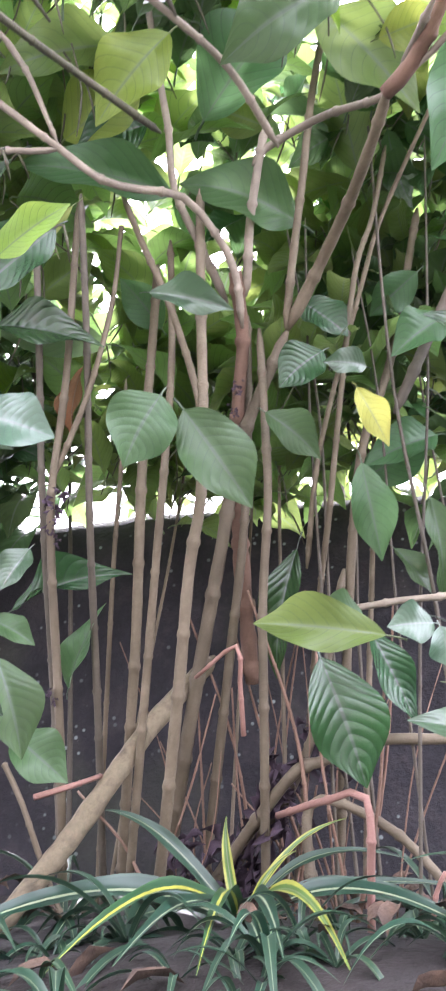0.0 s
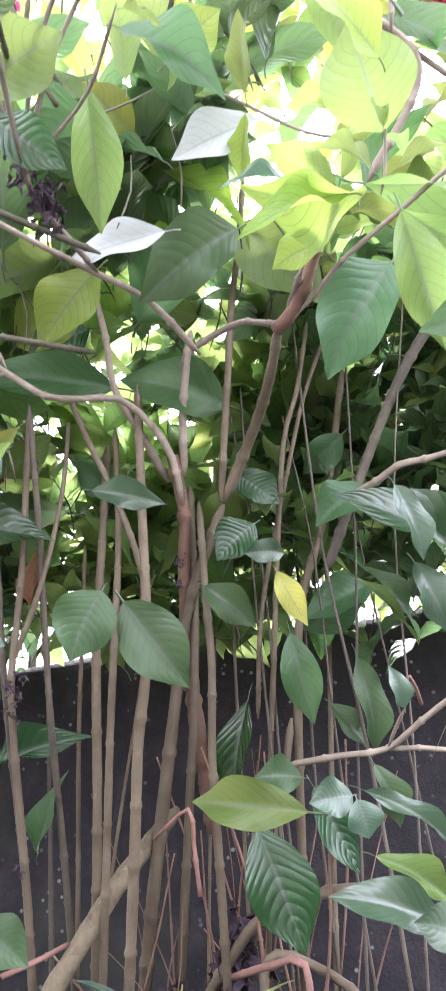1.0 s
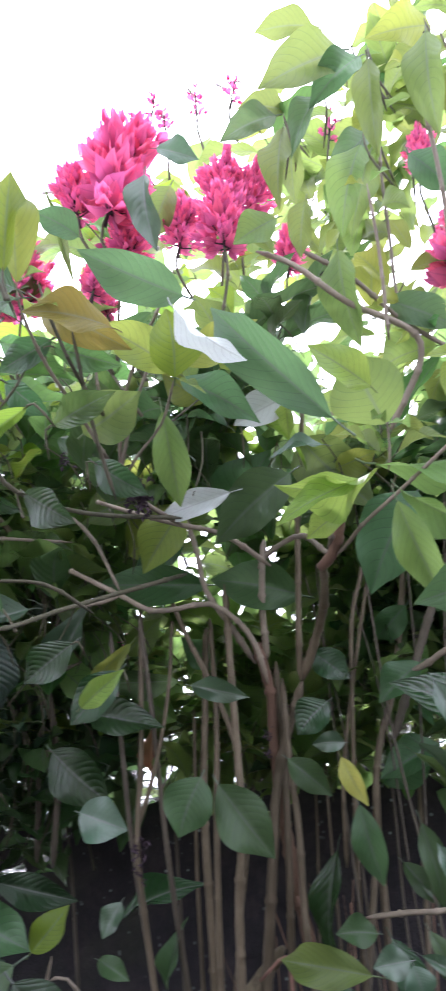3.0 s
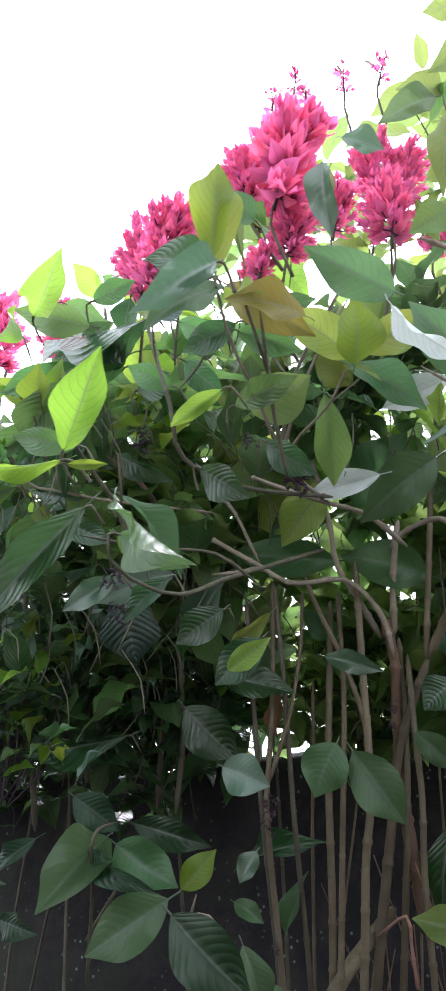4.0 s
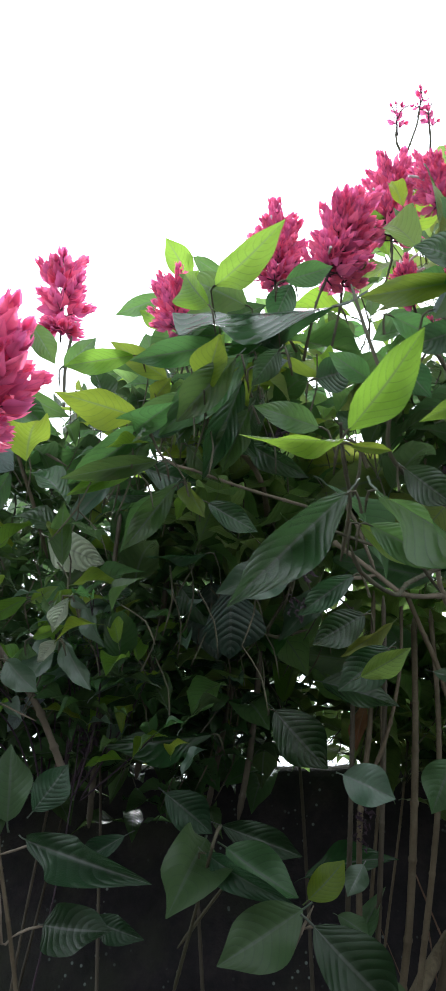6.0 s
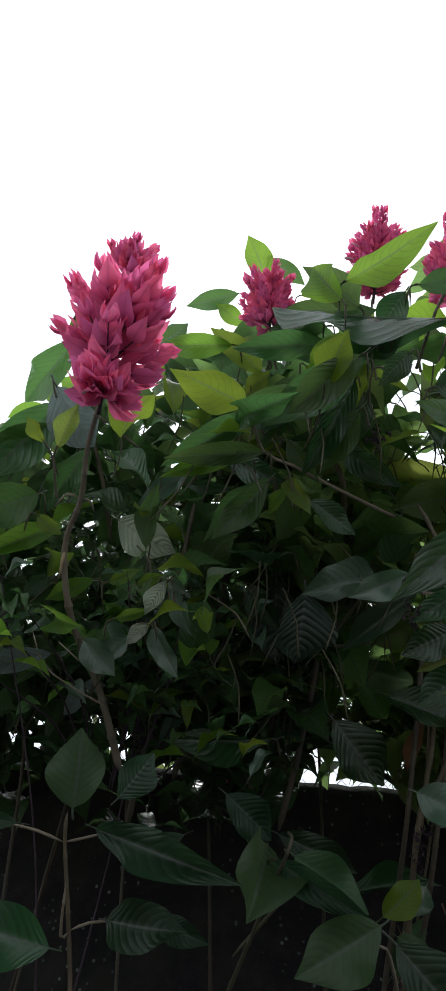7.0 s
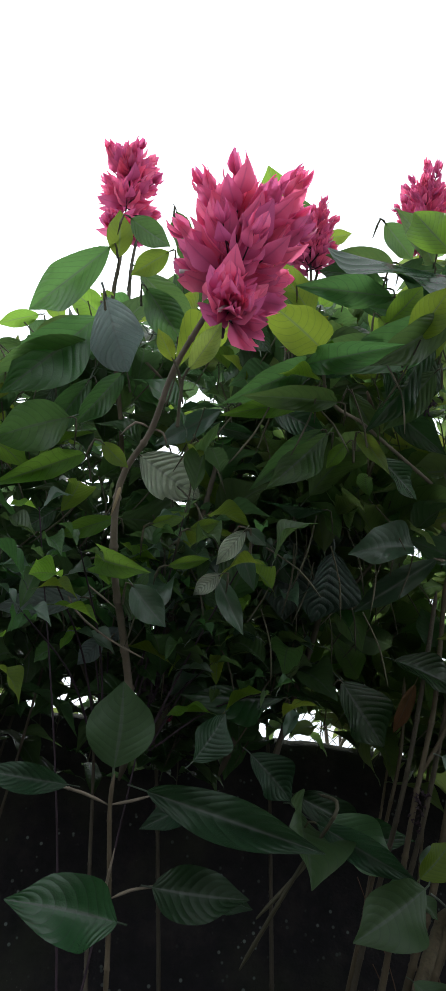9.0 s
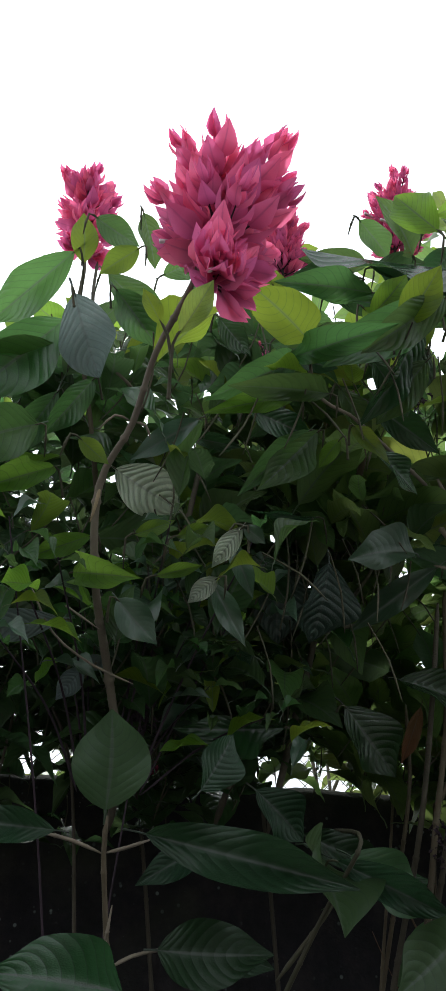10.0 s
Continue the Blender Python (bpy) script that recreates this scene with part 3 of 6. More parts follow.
# ---- the flowering shrub in front of the wall ----
shrub = thing("flowering_shrub", "tall cane-stemmed shrub with large ribbed leaves and crimson flower heads", "shrub", (-0.3, 1.55, 1.06))


def m_leaf(*a):
    return place_leaf(shrub, *a)


def m_stem(*a):
    return place_stem(shrub, *a)


def m_flower(*a):
    return place_flower(shrub, *a)


m_stem("twig", [(0.594, 0.269, 3.157), (0.594, 0.219, 3.257), (0.594, 0.189, 3.317)], 0.0042, 0.0026)
m_stem("twig", [(0.688, 0.259, 3.142), (0.728, 0.209, 3.242), (0.728, 0.179, 3.302)], 0.0042, 0.0026)
m_stem("twig", [(0.318, 0.579, 3.626), (0.349, 0.529, 3.726), (0.349, 0.499, 3.786)], 0.0042, 0.0026)
m_stem("twig", [(0.306, 0.431, 3.327), (0.346, 0.381, 3.427), (0.346, 0.351, 3.487)], 0.0042, 0.0026)
m_stem("twig", [(0.421, 0.467, 3.458), (0.46, 0.417, 3.558), (0.46, 0.387, 3.618)], 0.0042, 0.0026)
m_stem("twig", [(0.571, 0.462, 3.146), (0.532, 0.412, 3.246), (0.532, 0.382, 3.306)], 0.0042, 0.0026)
m_stem("twig", [(0.61, 0.571, 3.198), (0.629, 0.521, 3.298), (0.629, 0.491, 3.358)], 0.0042, 0.0026)
m_stem("twig", [(0.559, 0.422, 3.519), (0.571, 0.372, 3.619), (0.571, 0.342, 3.679)], 0.0042, 0.0026)
m_stem("twig", [(0.636, 0.445, 3.506), (0.605, 0.395, 3.606), (0.605, 0.365, 3.666)], 0.0042, 0.0026)
m_stem("twig", [(0.544, 0.403, 3.675), (0.507, 0.353, 3.775), (0.507, 0.323, 3.835)], 0.0042, 0.0026)
m_stem("twig", [(0.835, 0.435, 3.447), (0.798, 0.385, 3.547), (0.798, 0.355, 3.607)], 0.0042, 0.0026)
m_stem("twig", [(0.625, 0.405, 3.368), (0.598, 0.355, 3.468), (0.598, 0.325, 3.528)], 0.0042, 0.0026)
m_stem("twig", [(0.731, 0.372, 3.313), (0.742, 0.322, 3.413), (0.742, 0.292, 3.473)], 0.0042, 0.0026)
m_stem("twig", [(0.326, 0.501, 3.462), (0.358, 0.451, 3.562), (0.358, 0.421, 3.622)], 0.0042, 0.0026)
m_stem("twig", [(0.577, 0.565, 3.325), (0.569, 0.515, 3.425), (0.569, 0.485, 3.485)], 0.0042, 0.0026)
m_stem("twig", [(0.369, 0.545, 3.575), (0.329, 0.495, 3.675), (0.329, 0.465, 3.735)], 0.0042, 0.0026)
m_stem("cane", [(-0.439, 1.6, 1.162), (-0.354, 1.421, 1.5), (-0.304, 1.314, 1.722), (-0.27, 1.271, 1.848), (-0.257, 1.248, 2.021), (-0.251, 1.218, 2.252), (-0.24, 1.178, 2.577)], 0.0133, 0.0122)
m_stem("cane", [(-0.528, 1.686, 1.158), (-0.444, 1.497, 1.518), (-0.385, 1.365, 1.774), (-0.35, 1.3, 1.972), (-0.331, 1.279, 2.211), (-0.327, 1.25, 2.512)], 0.0108, 0.0089)
m_stem("cane", [(-0.513, 1.615, 1.432), (-0.466, 1.497, 1.654), (-0.423, 1.375, 1.973), (-0.398, 1.35, 2.272), (-0.383, 1.343, 2.531)], 0.0132, 0.0117)
m_stem("cane", [(-0.651, 1.628, 1.118), (-0.618, 1.471, 1.461), (-0.592, 1.317, 1.75), (-0.576, 1.253, 1.89), (-0.547, 1.21, 2.039), (-0.527, 1.175, 2.169), (-0.497, 1.104, 2.519)], 0.0111, 0.0083)
m_stem("cane", [(-0.575, 1.252, 1.917), (-0.487, 1.199, 2.085), (-0.434, 1.171, 2.282), (-0.416, 1.159, 2.481)], 0.0078, 0.0063)
m_stem("cane", [(-0.628, 1.781, 1.514), (-0.57, 1.63, 1.853), (-0.531, 1.548, 2.089), (-0.517, 1.524, 2.335)], 0.0078, 0.0066)
m_stem("cane", [(-0.503, 1.887, 1.146), (-0.398, 1.704, 1.477), (-0.28, 1.532, 1.839), (-0.211, 1.457, 2.069), (-0.079, 1.363, 2.295)], 0.0194, 0.0160)
m_stem("cane", [(-0.079, 1.363, 2.295), (0.016, 1.256, 2.39), (0.079, 1.117, 2.4), (0.126, 0.964, 2.386), (0.151, 0.861, 2.376)], 0.0174, 0.0111)
m_stem("cane", [(-0.082, 1.352, 2.292), (-0.053, 1.296, 2.422), (-0.011, 1.223, 2.591), (0.029, 1.164, 2.779), (0.069, 1.135, 2.95), (0.111, 1.114, 3.199)], 0.0115, 0.0086)
m_stem("cane", [(-0.375, 1.825, 1.278), (-0.286, 1.65, 1.633), (-0.227, 1.529, 1.863), (-0.199, 1.477, 2.078), (-0.176, 1.42, 2.398)], 0.0133, 0.0108)
m_stem("cane", [(-0.207, 1.586, 1.492), (-0.185, 1.491, 1.699), (-0.153, 1.414, 1.898), (-0.145, 1.369, 2.044), (-0.145, 1.373, 2.319)], 0.0115, 0.0103)
m_stem("cane", [(-0.097, 1.672, 1.823), (-0.052, 1.583, 2.029), (-0.001, 1.529, 2.185), (0.107, 1.457, 2.473), (0.18, 1.435, 2.666), (0.337, 1.299, 2.893)], 0.0084, 0.0070)
m_stem("cane", [(-0.077, 1.686, 1.731), (-0.032, 1.586, 1.912), (0.028, 1.487, 2.19), (0.092, 1.401, 2.468), (0.152, 1.392, 2.629), (0.212, 1.401, 2.869)], 0.0090, 0.0074)
m_stem("cane", [(-0.011, 1.711, 1.702), (0.032, 1.604, 1.945), (0.074, 1.568, 2.108), (0.167, 1.584, 2.345), (0.291, 1.562, 2.794)], 0.0127, 0.0122)
m_stem("cane", [(-0.262, 1.25, 1.99), (-0.275, 1.29, 2.09), (-0.295, 1.262, 2.195), (-0.325, 1.20, 2.31), (-0.365, 1.16, 2.42), (-0.41, 1.13, 2.56)], 0.0098, 0.0085)
# A trunk, not a stub: the snag kind gives its dark shaggy bark.
m_stem("snag", [(-0.254, 1.76, 1.579), (-0.244, 1.589, 1.872), (-0.216, 1.449, 2.133), (-0.184, 1.362, 2.281), (-0.18, 1.262, 2.399)], 0.0198, 0.0171)
m_stem("branch", [(-0.179, 1.334, 2.295), (-0.178, 1.247, 2.385), (-0.21, 1.188, 2.45), (-0.262, 1.107, 2.483), (-0.341, 1.048, 2.46), (-0.405, 0.997, 2.448), (-0.473, 0.944, 2.489), (-0.586, 0.848, 2.553)], 0.0092, 0.0072)
m_stem("branch", [(-0.165, 1.305, 2.36), (-0.152, 1.267, 2.398), (-0.133, 1.207, 2.486), (-0.093, 1.133, 2.609), (-0.076, 1.113, 2.659)], 0.0101, 0.0097)
m_stem("branch", [(-0.113, 1.143, 2.581), (-0.084, 1.133, 2.613), (-0.009, 1.115, 2.633), (0.06, 1.071, 2.608), (0.155, 0.921, 2.44), (0.182, 0.832, 2.402), (0.218, 0.718, 2.372)], 0.0090, 0.0061)
m_stem("branch", [(-0.209, 1.32, 2.361), (-0.25, 1.243, 2.459), (-0.291, 1.146, 2.555), (-0.287, 1.075, 2.659), (-0.294, 0.992, 2.785), (-0.297, 0.908, 2.914)], 0.0102, 0.0068)
m_stem("branch", [(-0.473, 0.944, 2.489), (-0.521, 0.922, 2.469), (-0.609, 0.889, 2.459)], 0.0069, 0.0055)
m_stem("branch", [(-0.58, 0.824, 2.725), (-0.531, 0.878, 2.653), (-0.476, 0.95, 2.497)], 0.0076, 0.0050)
m_stem("log", [(-0.729, 1.416, 1.063), (-0.59, 1.487, 1.248), (-0.461, 1.607, 1.469), (-0.343, 1.747, 1.643)], 0.0215, 0.0224)
m_stem("dead", [(-0.037, 1.482, 0.993), (-0.019, 1.412, 1.147), (-0.01, 1.365, 1.298), (-0.078, 1.419, 1.3), (-0.185, 1.544, 1.28)], 0.0069, 0.0074)
m_stem("dead", [(0.071, 1.547, 1.038), (0.093, 1.526, 1.137), (0.115, 1.511, 1.177)], 0.0050, 0.0040)
m_stem("cane", [(-0.129, 1.635, 1.297), (0.008, 1.63, 1.264), (0.105, 1.624, 1.172), (0.15, 1.627, 1.087)], 0.0130, 0.0100)
m_stem("cane", [(-0.344, 1.767, 1.175), (-0.228, 1.685, 1.297), (-0.151, 1.643, 1.367), (-0.102, 1.645, 1.382), (0.026, 1.628, 1.418), (0.193, 1.636, 1.415), (0.477, 1.681, 1.428)], 0.0153, 0.0117)
m_stem("cane", [(-0.272, 1.774, 1.235), (-0.192, 1.731, 1.309), (-0.107, 1.696, 1.461), (-0.065, 1.678, 1.609), (-0.009, 1.66, 1.811)], 0.0127, 0.0112)
m_stem("dead", [(-0.247, 1.55, 1.433), (-0.243, 1.504, 1.533), (-0.243, 1.471, 1.601), (-0.345, 1.542, 1.556)], 0.0059, 0.0047)
m_stem("dead", [(-0.616, 1.369, 1.322), (-0.571, 1.424, 1.341), (-0.545, 1.529, 1.366)], 0.0059, 0.0052)
m_stem("cane", [(-0.642, 1.465, 1.227), (-0.673, 1.44, 1.317), (-0.708, 1.423, 1.387)], 0.0073, 0.0063)
m_stem("branch", [(-0.03, 1.548, 1.679), (0.102, 1.494, 1.676), (0.208, 1.448, 1.67), (0.291, 1.392, 1.707), (0.413, 1.286, 1.757), (0.652, 1.096, 1.859)], 0.0075, 0.0053)
m_stem("branch", [(0.208, 1.45, 1.668), (0.277, 1.444, 1.663), (0.406, 1.432, 1.634), (0.663, 1.458, 1.593)], 0.0058, 0.0044)
m_stem("branch", [(0.214, 1.424, 1.67), (0.236, 1.362, 1.695), (0.258, 1.281, 1.712)], 0.0047, 0.0034)
m_stem("dead", [(0.296, 1.372, 1.736), (0.29, 1.33, 1.76), (0.28, 1.292, 1.776)], 0.0048, 0.0033)
m_stem("dim", [(0.141, 1.475, 2.107), (0.3, 1.391, 2.37), (0.405, 1.312, 2.518), (0.5, 1.26, 2.624), (0.623, 1.169, 2.707)], 0.0125, 0.0136)
m_stem("branch", [(0.212, 1.389, 2.254), (0.303, 1.341, 2.264), (0.358, 1.289, 2.268), (0.421, 1.298, 2.276), (0.544, 1.267, 2.273)], 0.0099, 0.0068)
m_stem("snag", [(0.145, 0.868, 2.374), (0.19, 0.825, 2.38), (0.238, 0.743, 2.406), (0.288, 0.666, 2.444)], 0.0149, 0.0074)
m_stem("branch", [(0.151, 0.857, 2.374), (0.22, 0.81, 2.376), (0.288, 0.728, 2.374), (0.387, 0.681, 2.403), (0.508, 0.629, 2.446), (0.635, 0.575, 2.494)], 0.0055, 0.0042)
m_stem("branch", [(-0.05, 1.07, 2.536), (-0.122, 0.906, 2.57), (-0.207, 0.772, 2.555), (-0.275, 0.692, 2.559), (-0.349, 0.606, 2.569)], 0.0084, 0.0055)
m_stem("branch", [(-0.194, 0.778, 2.552), (-0.222, 0.621, 2.536), (-0.234, 0.536, 2.546), (-0.171, 0.413, 2.638), (-0.091, 0.329, 2.696), (0.005, 0.255, 2.745), (0.074, 0.206, 2.803)], 0.0065, 0.0038)
m_stem("branch", [(-0.234, 0.536, 2.546), (-0.18, 0.508, 2.587), (-0.085, 0.452, 2.61), (0.005, 0.341, 2.621)], 0.0043, 0.0029)
m_stem("branch", [(0.293, 0.534, 3.152), (0.396, 0.598, 3.059), (0.461, 0.652, 2.966), (0.502, 0.688, 2.911), (0.605, 0.748, 2.806), (0.693, 0.804, 2.72)], 0.0078, 0.0057)
m_stem("branch", [(0.613, 0.431, 3.673), (0.551, 0.528, 3.334), (0.524, 0.593, 3.143), (0.501, 0.662, 3.001), (0.517, 0.696, 2.904)], 0.0060, 0.0043)
m_stem("branch", [(0.36, 0.674, 2.617), (0.273, 0.674, 2.677), (0.187, 0.658, 2.761), (0.121, 0.65, 2.84)], 0.0039, 0.0037)
m_stem("branch", [(0.375, 0.684, 2.465), (0.391, 0.66, 2.506), (0.402, 0.627, 2.557)], 0.0037, 0.0028)
m_stem("branch", [(0.384, 0.835, 2.691), (0.523, 0.706, 2.842), (0.379, 0.565, 2.925), (0.279, 0.48, 3.028), (0.19, 0.465, 3.119)], 0.0092, 0.0072)
m_stem("branch", [(0.665, 0.614, 2.746), (0.63, 0.521, 2.806), (0.657, 0.412, 2.947), (0.671, 0.308, 3.096), (0.666, 0.217, 3.219)], 0.0066, 0.0048)
m_stem("branch", [(0.647, 0.641, 2.737), (0.747, 0.54, 2.85), (0.814, 0.448, 2.977)], 0.0061, 0.0043)
m_stem("branch", [(0.455, 0.585, 2.766), (0.491, 0.458, 2.939), (0.507, 0.361, 3.059)], 0.0051, 0.0038)
m_stem("branch", [(-0.238, 0.521, 2.527), (-0.141, 0.416, 2.644), (-0.043, 0.344, 2.736), (0.027, 0.319, 2.818)], 0.0052, 0.0032)
m_stem("branch", [(-0.233, 0.528, 2.539), (-0.206, 0.312, 2.558), (-0.199, 0.163, 2.582), (-0.184, 0.051, 2.617), (-0.172, 0.004, 2.654)], 0.0057, 0.0032)
m_stem("branch", [(-0.208, 0.417, 2.597), (-0.191, 0.335, 2.683), (-0.162, 0.254, 2.758)], 0.0044, 0.0032)
m_stem("twig", [(-0.276, 0.977, 2.524), (-0.375, 0.561, 2.254), (-0.403, 0.355, 2.119), (-0.461, 0.25, 2.119), (-0.472, 0.18, 2.138)], 0.0073, 0.0041)
m_stem("twig", [(-0.307, 0.552, 2.218), (-0.363, 0.437, 2.251), (-0.452, 0.313, 2.221), (-0.557, 0.184, 2.206)], 0.0046, 0.0028)
m_stem("twig", [(-0.163, 0.715, 2.526), (-0.305, 0.466, 2.438), (-0.39, 0.302, 2.441), (-0.383, 0.213, 2.528), (-0.425, 0.156, 2.722), (-0.449, 0.158, 2.866)], 0.0062, 0.0043)
m_stem("twig", [(-0.207, 0.422, 2.634), (-0.139, 0.185, 2.55), (-0.131, 0.075, 2.597), (-0.126, 0.018, 2.641)], 0.0052, 0.0035)
m_stem("twig", [(-0.176, 0.415, 2.397), (-0.158, 0.281, 2.499), (-0.124, 0.127, 2.635)], 0.0052, 0.0041)
m_stem("twig", [(-0.369, 0.216, 2.566), (-0.309, 0.203, 2.615), (-0.244, 0.18, 2.713)], 0.0036, 0.0025)

m_leaf((0.354, 0.68, 2.481), (0.138, 0.574, 2.424), (0.215, 0.077, -0.974), 0.099, "lime", 0.2)
m_leaf((0.35, 0.672, 2.49), (0.658, 0.666, 2.455), (-0.106, 0.223, -0.969), 0.124, "soft", 0.15)
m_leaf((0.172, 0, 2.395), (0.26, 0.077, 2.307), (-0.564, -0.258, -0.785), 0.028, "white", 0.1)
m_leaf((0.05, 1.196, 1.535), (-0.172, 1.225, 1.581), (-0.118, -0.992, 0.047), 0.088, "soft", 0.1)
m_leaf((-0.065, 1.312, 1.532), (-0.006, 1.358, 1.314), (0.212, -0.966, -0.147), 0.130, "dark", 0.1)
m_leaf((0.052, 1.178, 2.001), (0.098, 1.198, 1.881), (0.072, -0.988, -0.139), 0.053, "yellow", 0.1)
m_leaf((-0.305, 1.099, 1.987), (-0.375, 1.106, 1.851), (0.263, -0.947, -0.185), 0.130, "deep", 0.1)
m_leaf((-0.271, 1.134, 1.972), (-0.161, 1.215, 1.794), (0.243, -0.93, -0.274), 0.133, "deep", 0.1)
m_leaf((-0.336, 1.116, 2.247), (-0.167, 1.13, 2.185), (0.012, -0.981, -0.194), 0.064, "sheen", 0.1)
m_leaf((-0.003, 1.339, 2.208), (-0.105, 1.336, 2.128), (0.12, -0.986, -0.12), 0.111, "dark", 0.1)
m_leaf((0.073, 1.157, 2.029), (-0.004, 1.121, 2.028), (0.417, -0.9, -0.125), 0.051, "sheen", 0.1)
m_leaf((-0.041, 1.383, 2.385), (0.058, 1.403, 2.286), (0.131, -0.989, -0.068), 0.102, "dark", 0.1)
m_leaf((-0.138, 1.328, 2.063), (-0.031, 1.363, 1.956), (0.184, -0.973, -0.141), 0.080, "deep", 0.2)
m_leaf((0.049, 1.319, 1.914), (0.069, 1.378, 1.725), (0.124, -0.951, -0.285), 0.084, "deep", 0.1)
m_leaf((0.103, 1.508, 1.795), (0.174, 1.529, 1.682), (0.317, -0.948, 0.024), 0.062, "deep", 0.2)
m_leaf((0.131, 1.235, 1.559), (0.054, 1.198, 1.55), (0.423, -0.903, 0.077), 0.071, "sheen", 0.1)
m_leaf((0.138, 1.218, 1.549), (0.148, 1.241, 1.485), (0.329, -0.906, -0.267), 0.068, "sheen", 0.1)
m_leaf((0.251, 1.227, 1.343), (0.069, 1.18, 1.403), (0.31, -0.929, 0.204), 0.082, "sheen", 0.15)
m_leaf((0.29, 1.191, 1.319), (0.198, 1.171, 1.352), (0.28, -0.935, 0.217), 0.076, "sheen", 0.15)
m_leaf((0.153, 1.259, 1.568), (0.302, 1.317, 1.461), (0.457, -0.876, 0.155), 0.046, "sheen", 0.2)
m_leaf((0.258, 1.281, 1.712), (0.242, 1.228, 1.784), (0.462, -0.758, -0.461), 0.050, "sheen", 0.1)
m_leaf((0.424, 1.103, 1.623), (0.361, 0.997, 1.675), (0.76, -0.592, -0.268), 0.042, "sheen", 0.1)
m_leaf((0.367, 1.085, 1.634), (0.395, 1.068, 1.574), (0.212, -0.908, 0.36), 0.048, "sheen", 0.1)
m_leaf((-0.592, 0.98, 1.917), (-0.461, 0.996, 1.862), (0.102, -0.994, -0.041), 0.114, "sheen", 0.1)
m_leaf((-0.546, 1.036, 1.507), (-0.504, 1.069, 1.359), (0.632, -0.775, 0.006), 0.079, "deep", 0.15)
m_leaf((-0.61, 1.244, 1.422), (-0.507, 1.258, 1.338), (0.347, -0.894, 0.283), 0.088, "deep", 0.1)
m_leaf((-0.64, 1.558, 1.554), (-0.533, 1.477, 1.718), (-0.258, -0.922, -0.287), 0.071, "deep", 0.2)
m_leaf((-0.637, 1.173, 1.61), (-0.555, 1.188, 1.562), (0.301, -0.926, 0.228), 0.055, "deep", 0.2)
m_leaf((-0.563, 1.152, 1.73), (-0.606, 1.137, 1.651), (0.199, -0.977, 0.074), 0.065, "sheen", 0.1)
m_leaf((-0.79, 1.553, 1.744), (-0.496, 1.528, 1.812), (-0.14, -0.957, 0.254), 0.073, "dark", 0.2)
m_leaf((-0.668, 1.122, 2.227), (-0.44, 1.151, 2.157), (0.11, -0.993, -0.052), 0.108, "dark", 0.2)
m_leaf((-0.525, 0.854, 2.137), (-0.388, 0.826, 2.201), (0.076, -0.84, -0.538), 0.065, "lime", 0.15)
m_leaf((-0.308, 1.207, 2.608), (-0.636, 1.054, 2.621), (0.36, -0.805, -0.471), 0.129, "deep", 0.2)
m_leaf((-0.025, 1.291, 2.537), (-0.281, 1.161, 2.599), (0.334, -0.848, -0.411), 0.154, "deep", 0.2)
m_leaf((-0.546, 1.107, 2.731), (-0.323, 1.051, 2.839), (0.084, -0.802, -0.591), 0.162, "lime", 0.1)
m_leaf((-0.353, 1.129, 2.758), (-0.513, 1.096, 2.672), (0.373, -0.851, -0.371), 0.116, "dark", 0.1)
m_leaf((-0.395, 1.041, 2.928), (-0.656, 0.969, 2.816), (0.414, -0.783, -0.463), 0.147, "soft", 0.2)
m_leaf((-0.222, 1.15, 2.762), (-0.005, 1.031, 2.93), (-0.093, -0.864, -0.494), 0.192, "deep", 0.15)
m_leaf((0.085, 1.098, 2.986), (0.267, 1.192, 2.715), (-0.079, -0.925, -0.371), 0.185, "soft", 0.2)
m_leaf((0.274, 1.375, 2.282), (0.142, 1.354, 2.183), (0.13, -0.991, 0.039), 0.101, "deep", 0.15)
m_leaf((0.249, 1.626, 2.121), (0.066, 1.568, 2.033), (0.254, -0.961, 0.106), 0.117, "deep", 0.15)
m_leaf((-0.116, 1.657, 1.871), (-0.199, 1.736, 1.578), (-0.166, -0.963, -0.213), 0.091, "dark", 0.2)
m_leaf((0.034, 1.532, 1.624), (0.107, 1.587, 1.441), (0.24, -0.952, -0.189), 0.084, "dark", 0.15)
m_leaf((0.348, 0.241, 2.284), (0.182, 0.126, 2.529), (-0.169, -0.843, -0.51), 0.097, "deep", 0.1)
m_leaf((0.398, 0.631, 2.559), (0.366, 0.483, 2.668), (-0.018, -0.59, -0.807), 0.167, "soft", 0.05)
m_leaf((0.316, 0.642, 2.435), (0.119, 0.603, 2.354), (0.25, -0.956, -0.153), 0.069, "lime", 0.15)
m_leaf((0.258, 0.718, 2.414), (0.164, 0.69, 2.351), (0.304, -0.952, -0.03), 0.069, "lime", 0.15)
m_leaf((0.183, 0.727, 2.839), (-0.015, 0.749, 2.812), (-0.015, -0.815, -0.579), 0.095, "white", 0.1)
m_leaf((-0.101, 0.485, 2.682), (-0.144, 0.671, 2.525), (0.303, -0.574, -0.761), 0.089, "soft", 0.1)
m_leaf((0.031, 0.288, 2.563), (0.065, 0.185, 2.651), (0.503, -0.46, -0.732), 0.117, "light", 0.1)
m_leaf((0.021, 0.306, 2.605), (-0.091, 0.182, 2.675), (0.378, -0.689, -0.618), 0.092, "lime", 0.15)
m_leaf((0.033, 0.333, 2.642), (0.216, 0.307, 2.669), (0.005, -0.708, -0.706), 0.085, "lime", 0.15)
m_leaf((0.024, 0.576, 2.86), (0.153, 0.526, 2.904), (-0.051, -0.725, -0.686), 0.107, "lime", 0.1)
